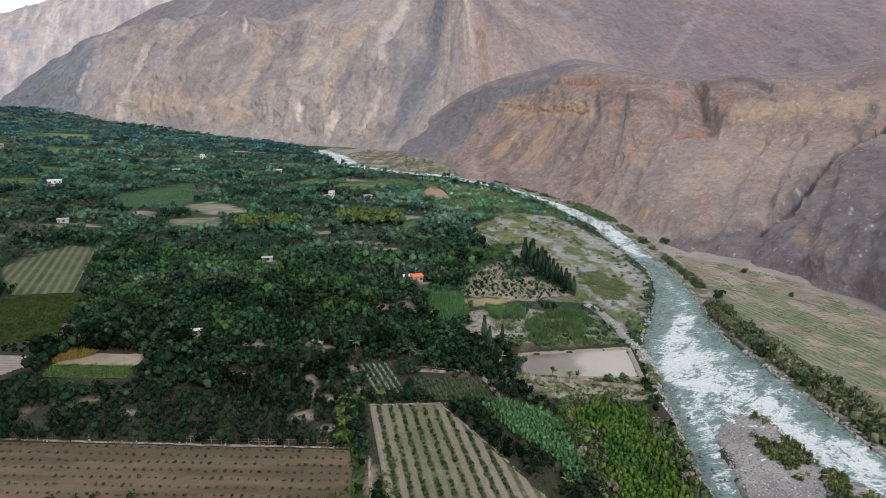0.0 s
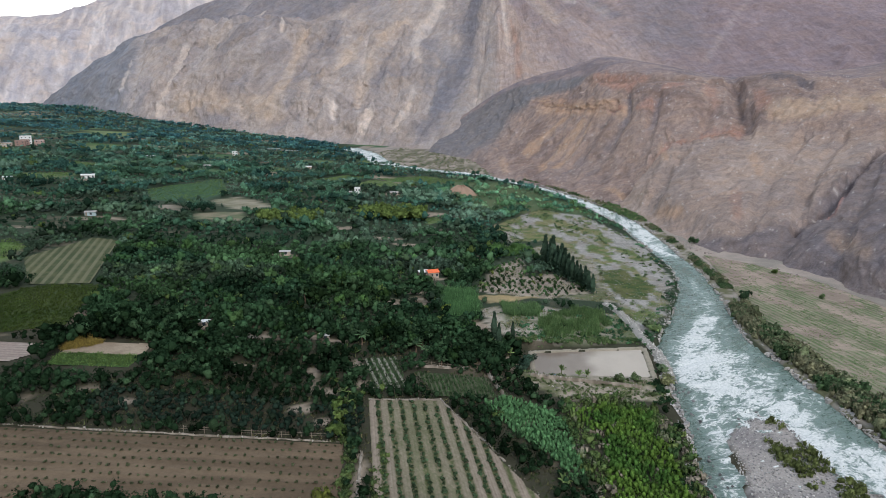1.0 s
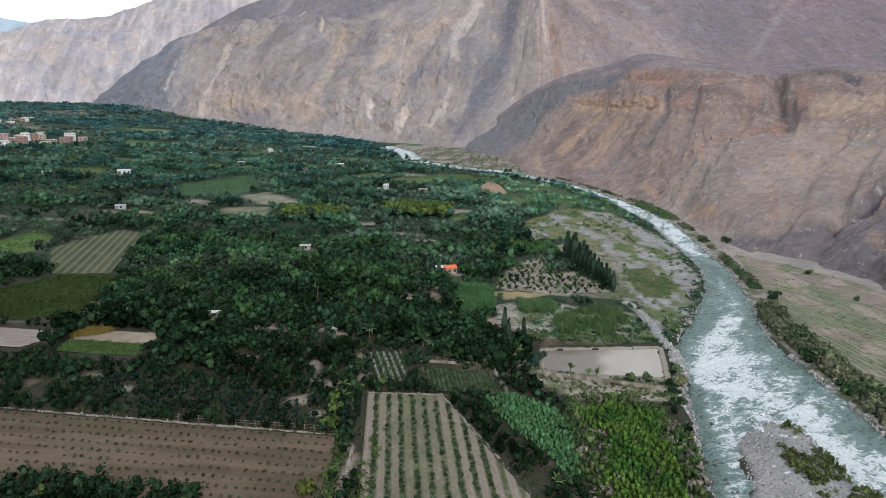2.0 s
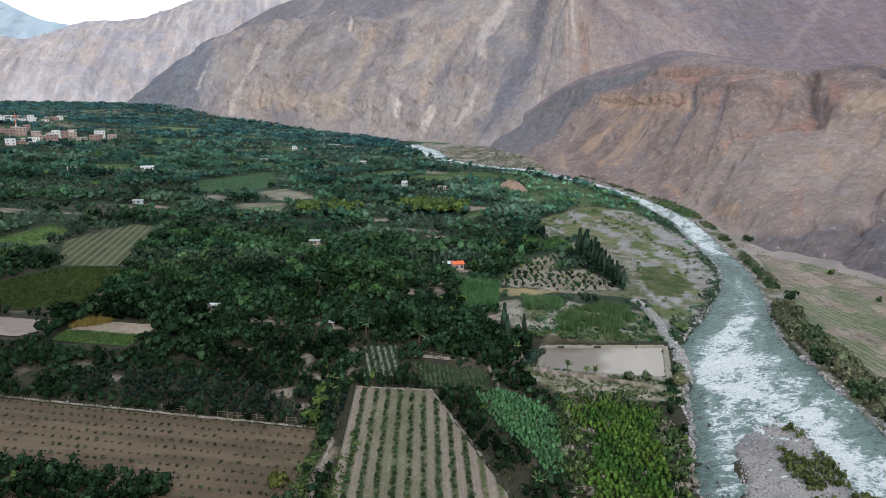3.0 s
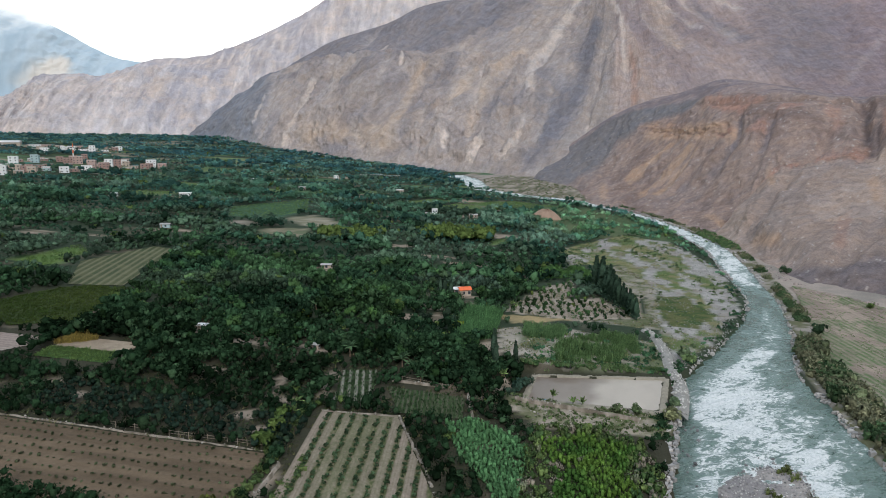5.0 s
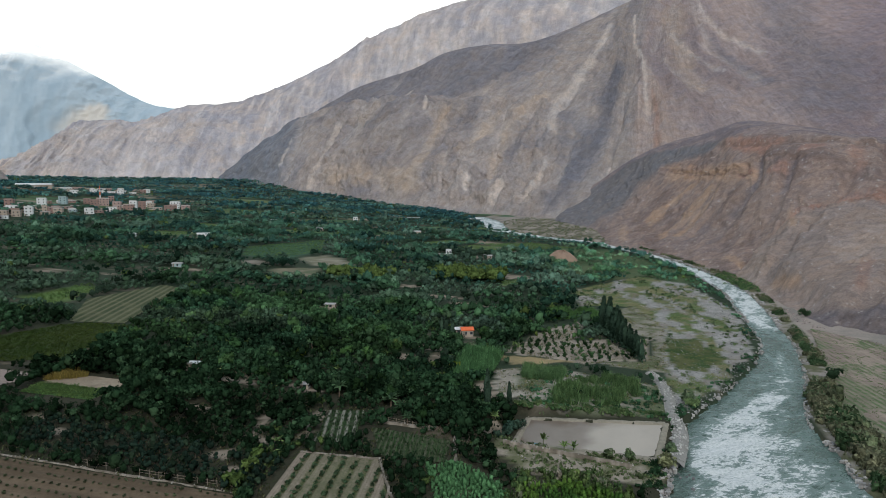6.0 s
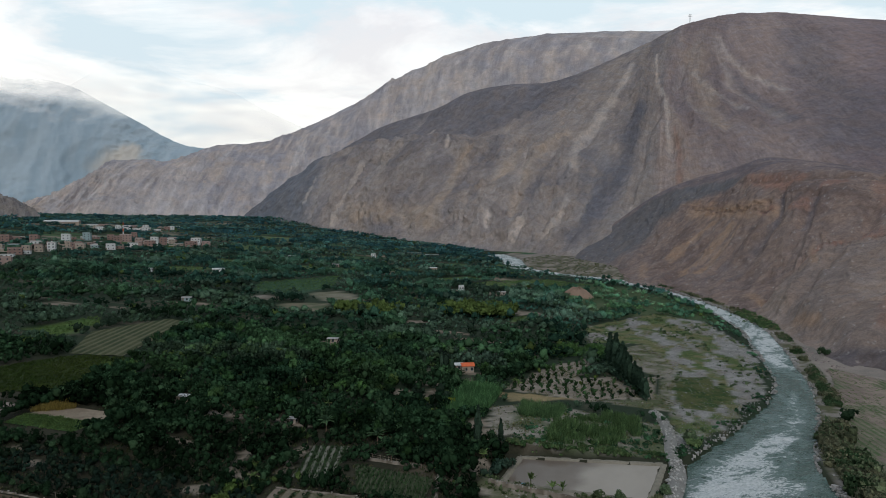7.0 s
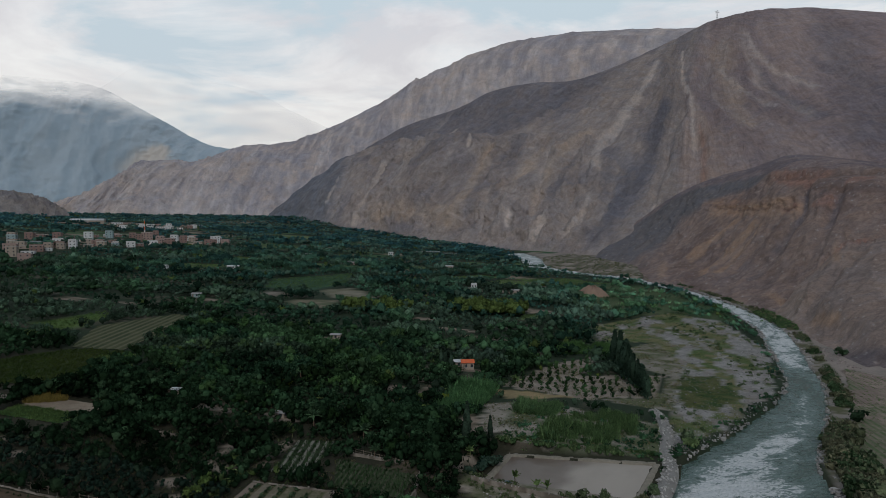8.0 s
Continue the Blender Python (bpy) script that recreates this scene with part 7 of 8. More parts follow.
    x, y = x[keep], y[keep]
    n = len(x)
    scatter("terrace_crop", "sparse green crop in faint rows on dry soil", [blade_proto(rng, 9, 0.9, 0.16, 0.8) for k in range(3)], x, y, rng.uniform(0.45, 0.8, n), np.array([0.085, 0.13, 0.05]) * rng.uniform(0.7, 1.25, (n, 1)), rng, category="crop", stretch=rng.uniform(0.3, 0.6, n), sink=0, z=floor_z(x, y) + 0.13)
    # trees at the lower edge of the ploughed field
    x, y = jitter_grid(rng, -78, -40, 109, 122, 2.1)
    n = len(x)
    scatter("orchard_trees", "dark trees at the edge of the ploughed field", NEAR_CROWNS, x, y, rng.uniform(1.2, 1.9, n), leaf_tint(rng, n, x, y), rng)
    # yellow-green groves in the middle distance
    for poly in ([(-128, 408), (-98, 418), (-95, 446), (-124, 436)], [(-72, 452), (-30, 466), (-30, 500), (-70, 486)]):
        x, y = in_poly(rng, poly, 3.4)
        keep = fbm(x / 8, y / 8, 3, 131) > 0.36
        x, y = x[keep], y[keep]
        n = len(x)
        scatter("bamboo_grove", "yellow-green grove of tall bamboo", BIG_CROWNS, x, y, rng.uniform(2.2, 3.9, n), np.array([0.088, 0.125, 0.038]) * rng.uniform(0.5, 1.2, (n, 1)), rng)
    for px, py, r, tint in ((129.5, 312, 3.2, (0.03, 0.055, 0.03)), (149, 452, 3.0, (0.035, 0.06, 0.032)), (166, 368, 2.0, (0.09, 0.14, 0.045)), (166, 316, 1.6, (0.06, 0.09, 0.04)), (-4, 259, 2.4, (0.17, 0.20, 0.03)), (-59, 249, 2.2, (0.16, 0.19, 0.03)), (-25, 160, 2.4, (0.070, 0.100, 0.030)), (-24, 153, 2.6, (0.060, 0.092, 0.028)), (-27, 167, 2.2, (0.065, 0.100, 0.030)), (-22, 126, 2.0, (0.10, 0.115, 0.03)), (24, 214, 2.6, (0.03, 0.055, 0.04)), (23, 208, 2.2, (0.03, 0.05, 0.035)), (26, 219, 2.2, (0.03, 0.05, 0.035)), (75, 262, 2.6, (0.08, 0.11, 0.06)), (76, 256, 2.2, (0.10, 0.14, 0.06)), (68, 213, 2.2, (0.08, 0.11, 0.06)), (66, 203, 2.6, (0.14, 0.15, 0.08)), (52, 204, 1.6, (0.06, 0.08, 0.04)), (57, 204.5, 1.7, (0.06, 0.085, 0.04))):
        t = thing("bush", (px, py, ground_z(px, py)), "large single bush standing out from its neighbours", "bush", rng.uniform(0, 360))
        part("stem", tree_trunk("stem", 0.8 * r * 0.5, 0.12, 4, (0.14, 0.11, 0.08), rng), t)
        v, q, w = crown_proto(rng, 170, 0.24, 1.0, 1.0, 8, 0.0)
        part("crown", quad_mesh("crown", v * r, q, LEAVES_ONE, np.tile(tint, (len(v), 1)), smooth=False, puff=w), t)


make_undergrowth()


# ---- pond, dyke, walls and stones ----
def stone_proto(rng, n=1):
    v, q = sphere_quads(n)
    v = v * (1 + 0.22 * rng.normal(size=(len(v), 1)) * 0.6) * rng.uniform(0.7, 1.15, 3)
    key = np.round(sphere_quads(n)[0], 4)
    _, first, back = np.unique(key, axis=0, return_index=True, return_inverse=True)
    return v[first], back.reshape(-1)[q]


PEBBLES = [stone_proto(rng) for k in range(6)]
ROCKS = [stone_proto(rng, 2) for k in range(5)]


def make_pond():
    p = np.array(POND)
    u, w = np.meshgrid(np.linspace(0, 1, 30), np.linspace(0, 1, 20))
    u, w = u[..., None], w[..., None]
    q = (p[3] * (1 - u) + p[2] * u) * (1 - w) + (p[0] * (1 - u) + p[1] * u) * w
    v = np.concatenate([q, np.full(q.shape[:2] + (1,), POND_Z)], -1)
    wob = 9 * (fbm(q[..., 0] / 7, q[..., 1] / 7, 3, 156) - 0.5)
    murk = 1 - smooth01(q[..., 0] + wob, 43, 50)
    me = quad_mesh("water_pond", v, grid_quads(20, 30), POND_WATER, np.stack([murk * 0, murk * 0.85 - 0.38, murk * 0], -1), uv=q)
    tagged(new("water_pond", me), "muddy still water filling a walled pond", "pond", kind="structure")
    rim = thing("pond_bank", (0, 0, 0), "earth and stone bank round the muddy pond", "bank")
    names = ["north", "east", "south", "west"]
    for k in range(4):
        a, b = p[k], p[(k + 1) % 4]
        n = 40
        t = np.linspace(-0.02, 1.02, n)[:, None]
        line = a * (1 - t) + b * t
        d = (b - a) / np.linalg.norm(b - a)
        out = np.array([d[1], -d[0]])
        if np.dot(out, a - p.mean(0)) < 0:
            out = -out
        wide = 3.2 if k == 2 else 1.6
        offs, hs = np.array([-0.5, 0.1, 0.5, wide, wide + 1.8]), np.array([-0.5, 0.25, 0.55, 0.5, -1.6])
        v = np.zeros((n, 5, 3))
        v[..., :2] = line[:, None] + out * offs[None, :, None] + 0.25 * (fbm(t * 22, t * 0 + k, 3, 140) - 0.5)[..., None]
        v[..., 2] = POND_Z + hs + 0.35 * (fbm(np.repeat(t * 30, 5, 1), offs[None] * np.ones((n, 1)), 3, 141) - 0.5)
        col = blend((0.22, 0.195, 0.145), (0.34, 0.30, 0.24), fbm(v[..., 0] / 1.5, v[..., 1] / 1.5, 3, 142))
        part("bank_side", quad_mesh("bank_side", v, grid_quads(n, 5), SOIL, col), rim)
    x = np.concatenate([rng.uniform(26, 62, 420), rng.uniform(28, 64, 120)])
    f = (x - 27.5) / 36
    y = np.concatenate([(210.5 - 1.5 * f - rng.uniform(3.4, 7.5, len(x)))[:420], (231 + 6 * f + 0.8 * rng.random(len(x)))[420:]])
    n = len(x)
    z = np.full(n, POND_Z + 0.15)
    z[:420] -= (210.5 - 1.5 * f[:420] - y[:420] - 3.4) * 0.3
    scatter("bank_stones", "loose grey stones on the pond bank", PEBBLES, x, y, rng.uniform(0.12, 0.38, n), np.tile((0.40, 0.37, 0.34), (n, 1)), rng, STONE, "stones", sink=0, z=z)


make_pond()


def make_tarp():
    """A crumpled tarpaulin left on the pond's bank."""
    n = 14
    a, b = np.meshgrid(np.linspace(-1.2, 1.2, n), np.linspace(-0.8, 0.8, n))
    h = 0.75 * np.clip(1 - (a / 1.25) ** 4 - (b / 0.85) ** 4, 0, 1) * (0.6 + 0.8 * fbm(a * 1.6 + 5, b * 1.6, 3, 154))
    v = np.stack([a + 0.2 * (fbm(a * 2, b * 2, 2, 155) - 0.5), b, h + 0.02], -1)
    me = quad_mesh("tarpaulin", v, grid_quads(n, n), BLUE)
    ob = new("tarpaulin", me)
    ob.matrix_basis = pose(32.5, 208.0, POND_Z + 0.5, 0, 0, 12)
    tagged(ob, "crumpled blue tarpaulin heaped on the pond bank", "tarpaulin")


make_tarp()


def make_dyke():
    """A rubble dyke between scrub and river, each of its larger stones a piece."""
    line = catmull([(63, 290), (66, 283), (68.5, 265), (69, 248), (70.5, 234), (70, 222), (68, 206)], 90)
    d = np.gradient(line, axis=0)
    d /= np.linalg.norm(d, axis=1, keepdims=True)
    out = np.stack([d[:, 1], -d[:, 0]], -1)
    offs, hs = np.array([-2.6, -1.2, 0, 1.2, 2.8]), np.array([-0.6, 0.7, 1.0, 0.7, -1.4])
    v = np.zeros((90, 5, 3))
    v[..., :2] = line[:, None] + out[:, None] * offs[None, :, None]
    v[..., 2] = floor_z(line[:, 0], line[:, 1])[:, None] + hs + 0.4 * (fbm(v[..., 0], v[..., 1], 3, 143) - 0.5)
    col = blend((0.22, 0.205, 0.185), (0.30, 0.285, 0.26), fbm(v[..., 0] / 2, v[..., 1] / 2, 3, 144))
    dyke = thing("rubble_dyke", (0, 0, 0), "long dyke of heaped grey river stones", "dyke")
    part("core", quad_mesh("core", v, grid_quads(90, 5), STONE, col), dyke)
    meshes = [quad_mesh("stone", pv, pq, STONE_ONE, np.tile((0.43, 0.41, 0.38), (len(pv), 1)), smooth=False) for pv, pq in PEBBLES]
    for k in range(300):
        i = rng.integers(2, 88)
        o = rng.uniform(-2.4, 2.7)
        px, py = line[i] + out[i] * o + rng.uniform(-0.4, 0.4, 2)
        pz = float(floor_z(line[i, 0], line[i, 1])) + float(np.interp(o, offs, hs)) + 0.05
        r = rng.uniform(0.2, 0.55)
        part("stone", meshes[k % 6], dyke, m=pose(px, py, pz, rng.uniform(0, 360), rng.uniform(0, 360), rng.uniform(0, 360)) @ Matrix.Diagonal((r, r, r * 0.8, 1)))


make_dyke()


def make_bank_stones():
    for name, bank, sign, lo, hi in (("right", RIGHT_BANK, 1, 95, 820), ("left", LEFT_BANK, -1, 95, 620)):
        line = catmull(bank, 2600)
        line = line[(line[:, 1] > lo) & (line[:, 1] < hi)]
        p = np.concatenate([line + np.stack([sign * rng.uniform(-0.8, 2.6, len(line)), rng.uniform(-0.5, 0.5, len(line))], -1) for k in range(2)])
        if sign < 0:
            p = p[(p[:, 1] < 232) | (rng.random(len(p)) > 0.55)]
        p = p[fbm(p[:, 0] / 6, p[:, 1] / 6, 3, 157) > 0.40]
        n = len(p)
        size = np.clip(np.exp(rng.normal(-1.05, 0.5, n)), 0.12, 1.0) * np.where(p[:, 1] > 420, 1.5, 1.0)
        z = floor_z(p[:, 0], p[:, 1]) - 0.35
        scatter("bank_boulders", "grey and pinkish boulders along the water's edge", PEBBLES, p[:, 0], p[:, 1], size, blend((0.42, 0.38, 0.35), (0.30, 0.29, 0.28), rng.random(n)), rng, STONE, "boulders", sink=0, z=z)
    x, y = in_poly(rng, FIELDS["island"], 0.75)
    n = len(x)
    scatter("island_stones", "grey river stones on the island", PEBBLES, x, y, rng.uniform(0.1, 0.36, n), blend((0.46, 0.43, 0.40), (0.19, 0.18, 0.18), rng.random(n)), rng, STONE, "stones", sink=-0.03)
    x, y = in_poly(rng, [(60, 262), (72, 248), (84, 270), (102, 320), (104, 345), (94, 330), (82, 295)], 1.3)
    n = len(x)
    scatter("bar_stones", "grey stones strewn over the gravel bar", PEBBLES, x, y, rng.uniform(0.08, 0.4, n) ** 1.3, blend((0.42, 0.40, 0.38), (0.26, 0.25, 0.25), rng.random(n)), rng, STONE, "stones", sink=-0.02)
    x, y = in_poly(rng, FIELDS["gravel"], 1.75)
    keep = (fbm(x / 9, y / 20, 5, 12, 0.65) < 0.55) & (fbm(x / 4, y / 4, 3, 158) > 0.38)
    x, y = x[keep], y[keep]
    n = len(x)
    scatter("bar_stones", "pale and dark cobbles over the whole gravel bar", PEBBLES, x, y, np.clip(np.exp(rng.normal(-1.55, 0.45, n)), 0.1, 0.7), blend((0.44, 0.42, 0.39), (0.20, 0.19, 0.185), rng.random(n)), rng, STONE, "stones", sink=0.02)
    x, y = np.concatenate([in_poly(rng, FIELDS[k], 1.5) for k in ("scrub", "sandy_path", "pond_south", "bar_edge")], axis=1)
    keep = (fbm(x / 5, y / 5, 3, 159) > 0.46) & ~inside(x, y, swell(POND, 4))
    x, y = x[keep], y[keep]
    n = len(x)
    scatter("sand_stones", "small stones strewn over sandy ground", PEBBLES, x, y, np.clip(np.exp(rng.normal(-1.8, 0.45, n)), 0.08, 0.5), blend((0.42, 0.38, 0.33), (0.20, 0.18, 0.16), rng.random(n)), rng, STONE, "stones", sink=0.02)
    line = catmull([p[:2] for p in NEAR_HILL[0][5:12]], 900)
    p = line - np.stack([np.abs(rng.normal(size=900)) * 6, rng.uniform(-2, 2, 900)], -1) + (3, 0)
    p = p[fbm(p[:, 0] / 12, p[:, 1] / 12, 3, 153) > 0.45]
    n = len(p)
    scatter("foot_stones", "pinkish fallen stones at the foot of the hill", PEBBLES, p[:, 0], p[:, 1], rng.uniform(0.15, 0.75, n) ** 1.2, blend((0.40, 0.32, 0.29), (0.30, 0.25, 0.24), rng.random(n)), rng, STONE, "stones", sink=-0.05)
    # boulders standing in the stream and on the bank, one by one
    meshes = [quad_mesh("boulder", pv, pq, STONE_ONE, np.tile((0.15, 0.145, 0.145), (len(pv), 1)), smooth=False) for pv, pq in ROCKS]
    for k in range(40):
        if k < 34:
            t = rng.random()
            line = LEFT_BANK[3:9]
            i = min(int(t * (len(line) - 1)), len(line) - 2)
            px = line[i][0] + rng.uniform(0.5, 7)
            py = line[i][1] + rng.uniform(0, line[i + 1][1] - line[i][1])
        else:
            px, py = rng.uniform(80, 92), rng.uniform(184, 190)
        r = rng.uniform(0.22, 0.55)
        ob = new("boulder", meshes[k % 5])
        ob.matrix_basis = pose(px, py, float(floor_z(px, py)) - 0.75, rng.uniform(-20, 20), rng.uniform(-20, 20), rng.uniform(0, 360)) @ Matrix.Diagonal((r, r, r * 0.9, 1))
        tagged(ob, "wet grey boulder standing in the rapids", "boulder", "boulders in the river")


make_bank_stones()


def make_walls():
    """Low field walls of piled stone, and the fence of the orchard."""
    for a, b, h, label in (((-104, 145.2), (-22, 151.0), 0.15, "low pale wall of stones and earth along the field"), ((-17.2, 146), (-14, 122), 0.9, "narrow pale concrete channel wall beside the path"), ((-10, 201), (6, 202.5), 0.8, "pale earth wall along a ditch"), ((12, 201), (17, 183), 0.9, "dry stone wall between plots"), ((-20.5, 175.2), (-1, 179.2), 0.2, "pale earth bank at the head of the striped field"), ((25, 201.5), (58, 199.5), 0.9, "rubble wall along the track below the pond"), ((-1, 179), (22.5, 136), 0.12, "pale earth bank along the striped field")):
        w = thing("field_wall", (0, 0, 0), label, "wall")
        a, b = np.array(a, float), np.array(b, float)
        n = int(np.linalg.norm(b - a) / 0.8)
        t = np.linspace(0, 1, n)[:, None]
        line = a * (1 - t) + b * t
        d = (b - a) / np.linalg.norm(b - a)
        out = np.array([d[1], -d[0]])
        offs, hs = np.array([-0.5, -0.22, 0.22, 0.5]), np.array([-0.6, h, h, -0.6])
        v = np.zeros((n, 4, 3))
        v[..., :2] = line[:, None] + out * offs[None, :, None] + 0.5 * (fbm(t * n / 3, t * 0, 3, 145) - 0.5)[..., None]
        v[..., 2] = floor_z(line[:, 0], line[:, 1])[:, None] + hs + 0.35 * (fbm(np.repeat(t * n / 2, 4, 1), offs[None] * np.ones((n, 1)), 3, 146) - 0.5)
        col = blend((0.15, 0.125, 0.095), (0.33, 0.28, 0.23), smooth01(fbm(v[..., 0] / 1.6, v[..., 1] / 1.6, 3, 147), 0.35, 0.65))
        part("bank", quad_mesh("bank", v, grid_quads(n, 4), SOIL, col), w)
        meshes = [quad_mesh("stone", pv, pq, STONE_ONE, np.tile((0.36, 0.325, 0.285), (len(pv), 1)), smooth=False) for pv, pq in PEBBLES[:3]]
        for k in range(int(n * 0.6)):
            i = rng.integers(0, n)
            px, py = line[i] + out * rng.uniform(-0.5, 0.5)
            r = rng.uniform(0.15, 0.32)
            part("stone", meshes[k % 3], w, m=pose(px, py, float(floor_z(px, py)) + h, 0, 0, rng.uniform(0, 360)) @ Matrix.Diagonal((r, r, r, 1)))
    post, rail = box("post", -0.05, 0.05, -0.05, 0.05, -0.4, 1.5, WOOD), box("rail", 0, 1, -0.03, 0.03, -0.03, 0.03, WOOD)
    for a, b, label in (((-46, 150), (-23, 152.2), "weathered pole fence between orchard and field"), ((-10, 203), (7, 201.5), "pole fence of thin branches over the ditch"), ((-62, 149.4), (-50, 150.2), "broken pole fence at the field's edge")):
        f = thing("pole_fence", (0, 0, 0), label, "fence")
        a, b = np.array(a, float), np.array(b, float)
        length = np.linalg.norm(b - a)
        n = int(length / 2.2)
        turn = math.degrees(math.atan2(b[1] - a[1], b[0] - a[0]))
        zs = []
        for i in range(n + 1):
            px, py = a + (b - a) * i / n
            zs.append((px, py, float(floor_z(px, py)) + 0.1))
            part("post", post, f, m=pose(*zs[-1], rng.uniform(-4, 4), rng.uniform(-4, 4), turn))
        for i in range(n):
            for h in (0.65, 1.25):
                p0, p1 = zs[i], zs[i + 1]
                m = Matrix.Translation((p0[0], p0[1], p0[2] + h)) @ (Vector(p1) - Vector(p0)).to_track_quat("X", "Z").to_matrix().to_4x4() @ Matrix.Diagonal((length / n, 1, 1, 1))
                part("rail", rail, f, m=m)


make_walls()


# ---- buildings ----
def house(x, y, w, d, h, turn, wall, roof="flat", storeys=1, label="", windows=2, roof_mat=None, name="house", group="", z=None):
    """A house with walls, a roof, windows with frames and sills, and a door; x is along its front, which faces -y."""
    t = thing(name, (x, y, (ground_z(x, y) if z is None else z) - 0.2), label, "house", turn, group)
    part("wall", flat_paint(box("wall", -w / 2, w / 2, -d / 2, d / 2, 0, h, PLASTER, 0.06), wall), t)
    mat = roof_mat or GREY_ROOF
    if roof == "flat":
        part("roof", box("roof", -w / 2 - 0.15, w / 2 + 0.15, -d / 2 - 0.15, d / 2 + 0.15, h + 0.004, h + 0.25, mat, 0.04), t)
        if storeys > 1:
            part("parapet", flat_paint(box("parapet", -w / 2, w / 2, -d / 2, -d / 2 + 0.2, h + 0.254, h + 1.0, PLASTER, 0.03), wall), t)
    else:
        rise = roof if isinstance(roof, (int, float)) else 1.2
        bm = bmesh.new()
        o, e = 0.35, 0.14
        prof = [(-d / 2 - o, h - 0.1), (0, h + rise), (d / 2 + o, h - 0.1), (d / 2 + o, h - 0.1 + e), (0, h + rise + e), (-d / 2 - o, h - 0.1 + e)]
        a = [bm.verts.new((-w / 2 - o, py, pz)) for py, pz in prof]
        b = [bm.verts.new((w / 2 + o, py, pz)) for py, pz in prof]
        for i in range(6):
            j = (i + 1) % 6
            bm.faces.new((a[i], a[j], b[j], b[i]))
        for s in (a, b):
            bm.faces.new((s[0], s[1], s[4], s[5]))
            bm.faces.new((s[1], s[2], s[3], s[4]))
        part("roof", bm_mesh("roof", bm, mat), t)
    glass, frame_me, sill = box("window", -0.55, 0.55, -0.03, 0.0, 0, 1.2, GLASS), None, box("sill", -0.7, 0.7, -0.12, 0, -0.12, -0.004, GREY_ROOF)
    for s in range(storeys):
        zz = h / storeys * s + h / storeys * 0.36
        for k in range(windows):
            px = -w / 2 + w * (k + 0.5) / windows + (0.35 if s == 0 else 0)
            win = part("window", glass, t, m=pose(px, -d / 2 - 0.02, zz))
            part("sill", sill, win)
        win = part("window", glass, t, m=pose(w / 2 + 0.02, 0, zz, 0, 0, 90))
        part("sill", sill, win)
    part("door", box("door", -0.5, 0.5, -0.05, 0, 0.2, 2.25, WOOD), t, m=pose(-w / 2 + 0.9, -d / 2 - 0.004, 0))
    return t




def make_farmhouses():
    house(-12.5, 312, 5.0, 4.2, 2.9, 25, CREAM, 1.0, 1, "farmhouse with a bright orange sheet roof among trees", 2, ORANGE)
    house(-17.0, 312.5, 4.2, 3.6, 2.5, 25, PINK, 0.7, 1, "low outbuilding with a pale pink roof beside the farmhouse", 1, SHEET)
    house(-94, 575, 4.4, 5, 6.6, 20, WHITE, "flat", 2, "white two-storey house alone among orchards", 2, SHEET)
    house(-99.5, 576, 6, 5, 2.8, 20, PINK, "flat", 1, "low pink wing beside the white house", 2)
    house(-312, 550, 10, 6, 3.0, 28, WHITE, 0.6, 1, "long white farm shed with a pale roof", 3, SHEET)
    house(-84, 222.5, 3.4, 2.6, 1.9, 5, CREAM, 0.3, 1, "small hut with a pale sheet roof in the orchard", 1, SHEET)
    house(-42, 219.5, 3.0, 2.2, 1.7, 5, CREAM, 0.3, 1, "tiny earth hut at the orchard's edge", 1, GREY_ROOF)
    house(-88, 336, 5, 3.5, 2.2, 8, CREAM, 0.4, 1, "pale ruined farm hut on bare ground", 1, GREY_ROOF)
    house(-66, 600, 7, 5, 2.6, 10, CREAM, 0.6, 1, "earth-coloured farm building on a bare yard", 2, GREY_ROOF)
    house(-184, 764, 9, 5, 3.0, 20, CREAM, 0.6, 1, "pale farm building by a sandy yard", 2, SHEET)
    house(-350, 507, 6, 4, 2.6, 20, WHITE, 0.5, 1, "small white hut half hidden by trees", 1, SHEET)
    house(-222, 396, 6, 4, 2.4, 20, TEAL, 0.5, 1, "hut with a faded roof among trees", 1, GREY_ROOF)
    house(-268, 690, 7, 5, 3.0, 20, PINK, 0.6, 1, "pink farmhouse among distant orchards", 2, GREY_ROOF)
    house(-300, 860, 6, 5, 5.0, 20, WHITE, "flat", 2, "white house in the distant orchards", 2, SHEET)
    house(-350, 740, 9, 5, 2.8, 25, PINK, 0.6, 1, "reddish farmhouse with a pale roof", 2, SHEET)
    for a, b in (((-309, 963), (-290, 974)), ((-306, 978), (-280, 990)), ((-274, 990), (-256, 998))):
        length = math.hypot(b[0] - a[0], b[1] - a[1])
        m = pose((a[0] + b[0]) / 2, (a[1] + b[1]) / 2, ground_z(*a) - 0.2, 0, 0, math.degrees(math.atan2(b[1] - a[1], b[0] - a[0])))
        t = new("shade_house")
        t.matrix_basis = m
        tagged(t, "long low white shade house beyond the orchards", "greenhouse")
        part("roof", box("roof", -length / 2, length / 2, -2.2, 2.2, 2.4, 2.6, SHEET, 0.05), t)
        post = box("post", -0.08, 0.08, -0.08, 0.08, 0, 2.4, WOOD)
        for k in range(6):
            for s in (-1.9, 1.9):
                part("post", post, t, m=pose(-length / 2 + 0.3 + (length - 0.6) * k / 5, s, 0))


make_farmhouses()


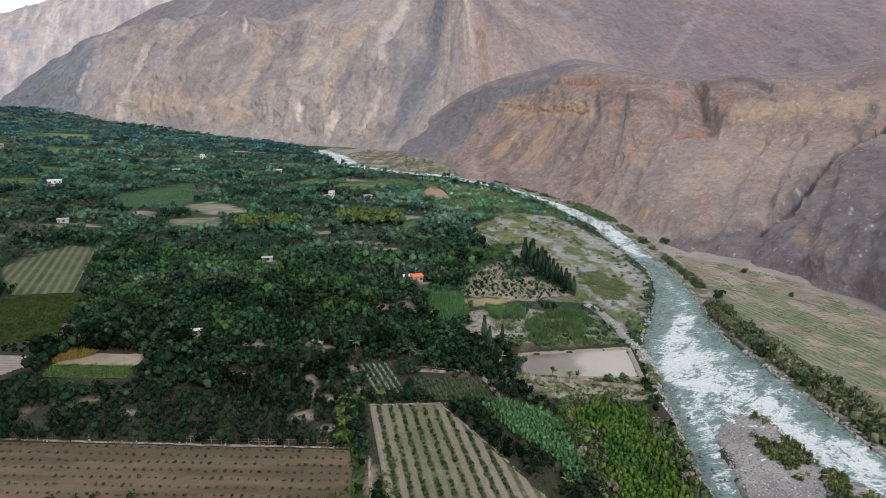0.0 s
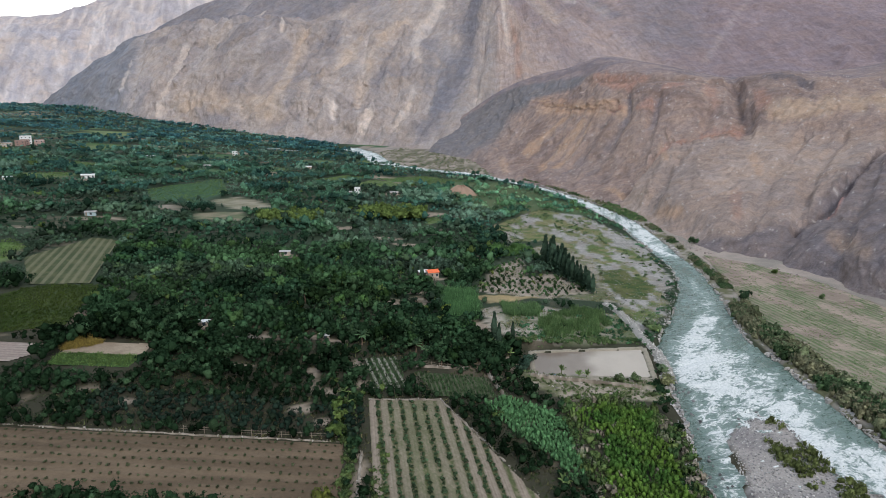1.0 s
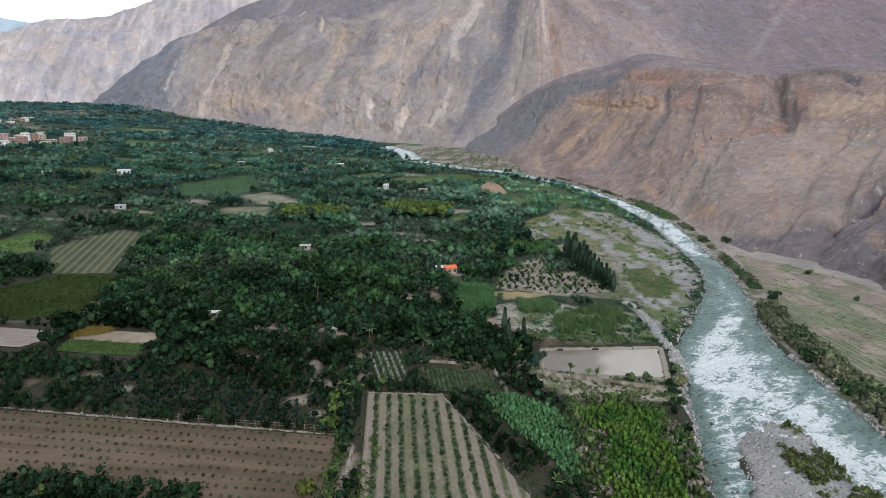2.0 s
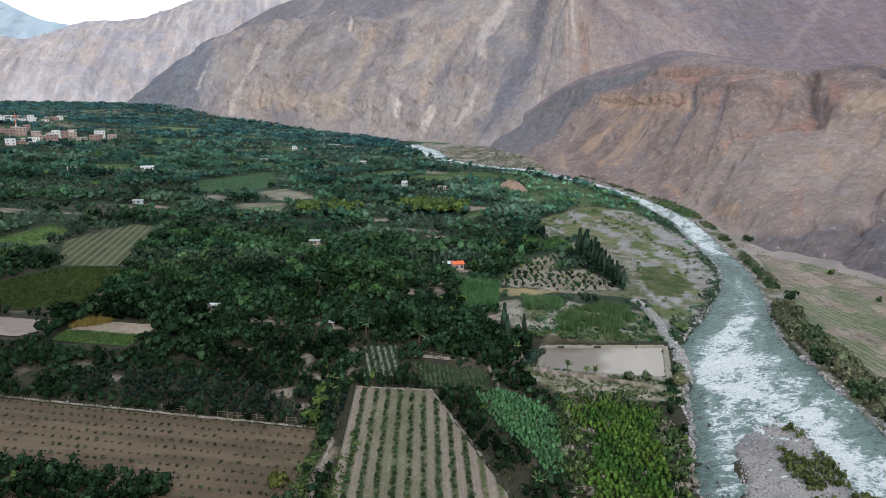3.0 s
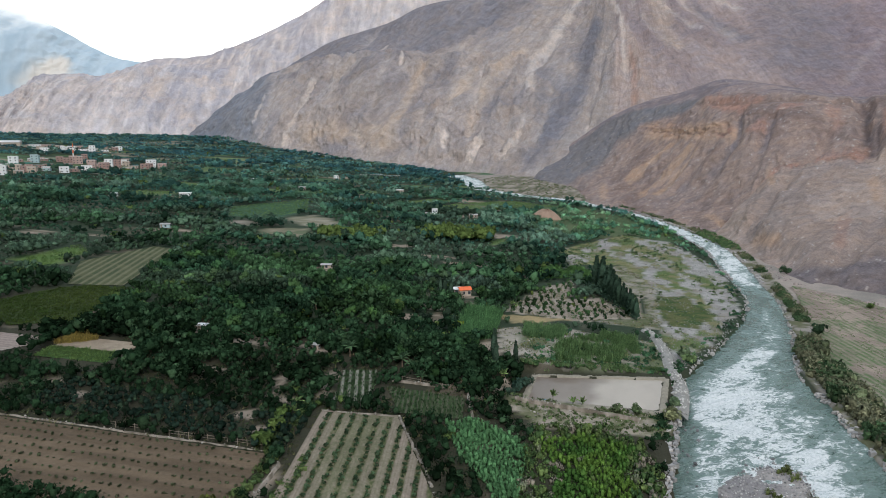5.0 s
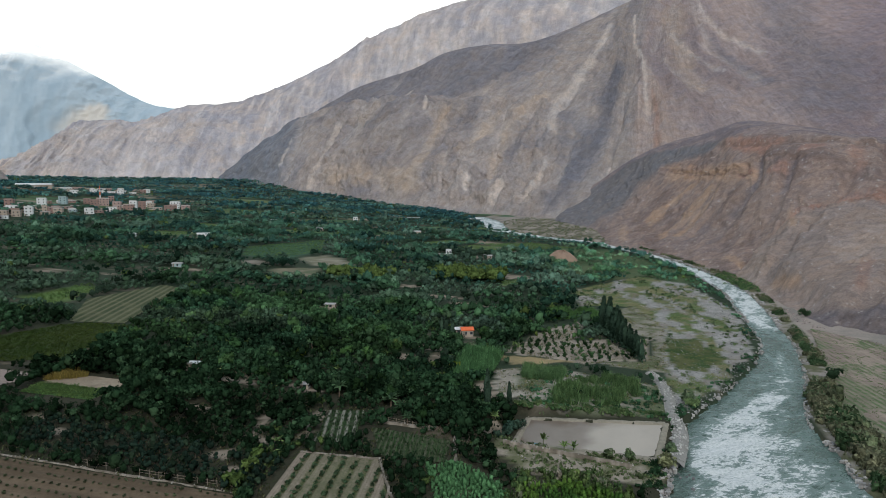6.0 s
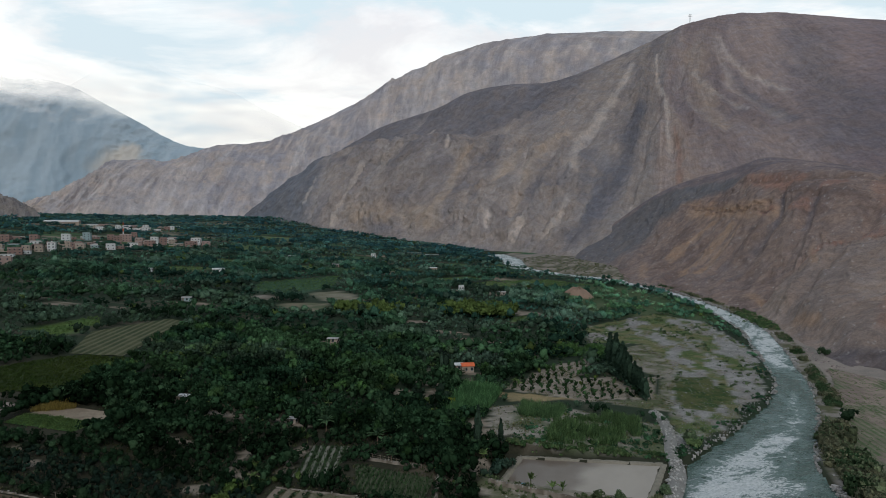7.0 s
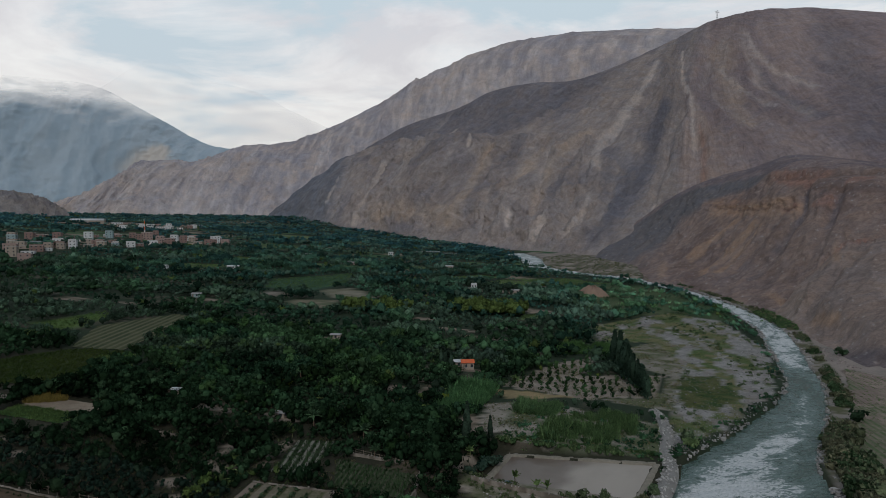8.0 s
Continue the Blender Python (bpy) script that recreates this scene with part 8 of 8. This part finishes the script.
def make_village():
    said = {BRICK: "unplastered brick", CREAM: "cream plastered", WHITE: "white painted", PINK: "pinkish brick", TEAL: "pale green"}
    r = np.random.default_rng(24)
    for x, y, n, wall in VILLAGE:
        w, d = r.uniform(7, 12), r.uniform(6, 9)
        turn = 35 + r.uniform(-8, 8)
        house(x, y, w, d, 3.0 * n, turn, wall, "flat", n, f"{said[wall]} village house of {('one storey', 'two storeys', 'three storeys', 'four storeys')[n - 1]}", max(2, int(w / 3.5)), SHEET if r.random() > 0.6 else GREY_ROOF, group="village houses")
    # warehouse with a vaulted pale roof
    t = thing("warehouse", (-868, 900, ground_z(-868, 900) - 0.5), "large warehouse with a vaulted pale sheet roof", "warehouse", 38)
    part("wall", flat_paint(box("wall", -25, 25, -10, 10, 0, 6, PLASTER, 0.1), CREAM), t)
    n = 15
    a = np.linspace(0, math.pi, n)
    v = np.zeros((2, 2, n, 3))
    for i, px in enumerate((-25.5, 25.5)):
        for j, rr in enumerate((10.4, 10.8)):
            v[i, j] = np.stack([np.full(n, px), -rr * np.cos(a), 6.0 + 0.30 * rr * np.sin(a)], -1)
    v = v.reshape(4, n, 3)
    q = [grid_quads(2, n) + k for k in (0,)]
    quads = []
    for s0, s1 in ((0, 2), (3, 1), (1, 0), (2, 3)):
        i = np.arange(n - 1)
        quads.append(np.stack([s0 * n + i, s0 * n + i + 1, s1 * n + i + 1, s1 * n + i], -1))
    part("roof", quad_mesh("roof", v, np.concatenate(quads), SHEET), t)
    part("door", box("door", -3, 3, -0.1, 0, 0, 5, GREY_ROOF), t, m=pose(0, -10.02, 0))


make_village()


def make_yards():
    """Long low buildings in a line behind the village, and a banded mast among the houses."""
    r = np.random.default_rng(25)
    a, b = np.array((-846, 915)), np.array((-790, 1090))
    for k in range(11):
        px, py = a + (b - a) * (k + 0.5) / 11 + r.uniform(-5, 5, 2)
        wall, said = ((CREAM, "cream"), (WHITE, "white"), (PINK, "pinkish"))[k % 3]
        house(px, py, r.uniform(12, 17), 7, r.uniform(3.2, 4.6), 62, wall, "flat", 1, f"long low {said} building behind the village", 4, SHEET if k % 2 else GREY_ROOF, name="long_building")
    t = thing("mast", (-600, 745, ground_z(-600, 745)), "red and white banded radio mast among village houses", "mast")
    for k in range(6):
        part("section", box("section", -0.7 + 0.07 * k, 0.7 - 0.07 * k, -0.7 + 0.07 * k, 0.7 - 0.07 * k, 4.0 * k + (0.01 if k else -0.5), 4.0 * k + 4.0, ORANGE if k % 2 else SHEET, 0.02), t)
    part("spike", box("spike", -0.12, 0.12, -0.12, 0.12, 24.01, 27.5, STEEL), t)


make_yards()


def make_mound():
    n, m = 40, 60
    r, a = np.meshgrid(np.linspace(0, 1, n), np.linspace(0, 2 * np.pi, m), indexing="ij")
    x, y = -8 + 14 * r * np.cos(a) * 1.1, 646 + 12 * r * np.sin(a)
    h = 10.0 * np.clip(1 - r ** 2.2, 0, 1) * (0.85 + 0.4 * (fbm(np.cos(a) * 3 + r, np.sin(a) * 3, 3, 150) - 0.5)) + 1.2 * (fbm(x / 2, y / 2, 3, 151) - 0.5)
    z = floor_z(x, y) - 1.0 + h
    col = blend((0.27, 0.185, 0.135), (0.36, 0.25, 0.185), fbm(x / 3, y / 3, 3, 152))
    tagged(new("mound", quad_mesh("mound", np.stack([x, y, z], -1), grid_quads(n, m), SOIL, col)), "bare rounded mound of brown earth amid trees", "mound")


make_mound()


def make_pylon():
    """A lattice mast on the mountain's crest."""
    t = thing("pylon", (130, 2490, 742), "thin steel lattice mast on the mountain crest", "mast")
    bm = bmesh.new()
    for sx in (-1, 1):
        for sy in (-1, 1):
            box_bm(bm, sx * 1.2 - 0.25, sx * 1.2 + 0.25, sy * 1.2 - 0.25, sy * 1.2 + 0.25, -6, 30)
    part("legs", bm_mesh("legs", bm, STEEL), t)
    for h in (8, 15, 22, 29):
        part("brace", box("brace", -2.0, 2.0, -2.0, 2.0, h, h + 0.8, STEEL), t)
    for h in (23, 28):
        part("crossarm", box("crossarm", -7, 7, -0.4, 0.4, h, h + 0.8, STEEL), t)


make_pylon()
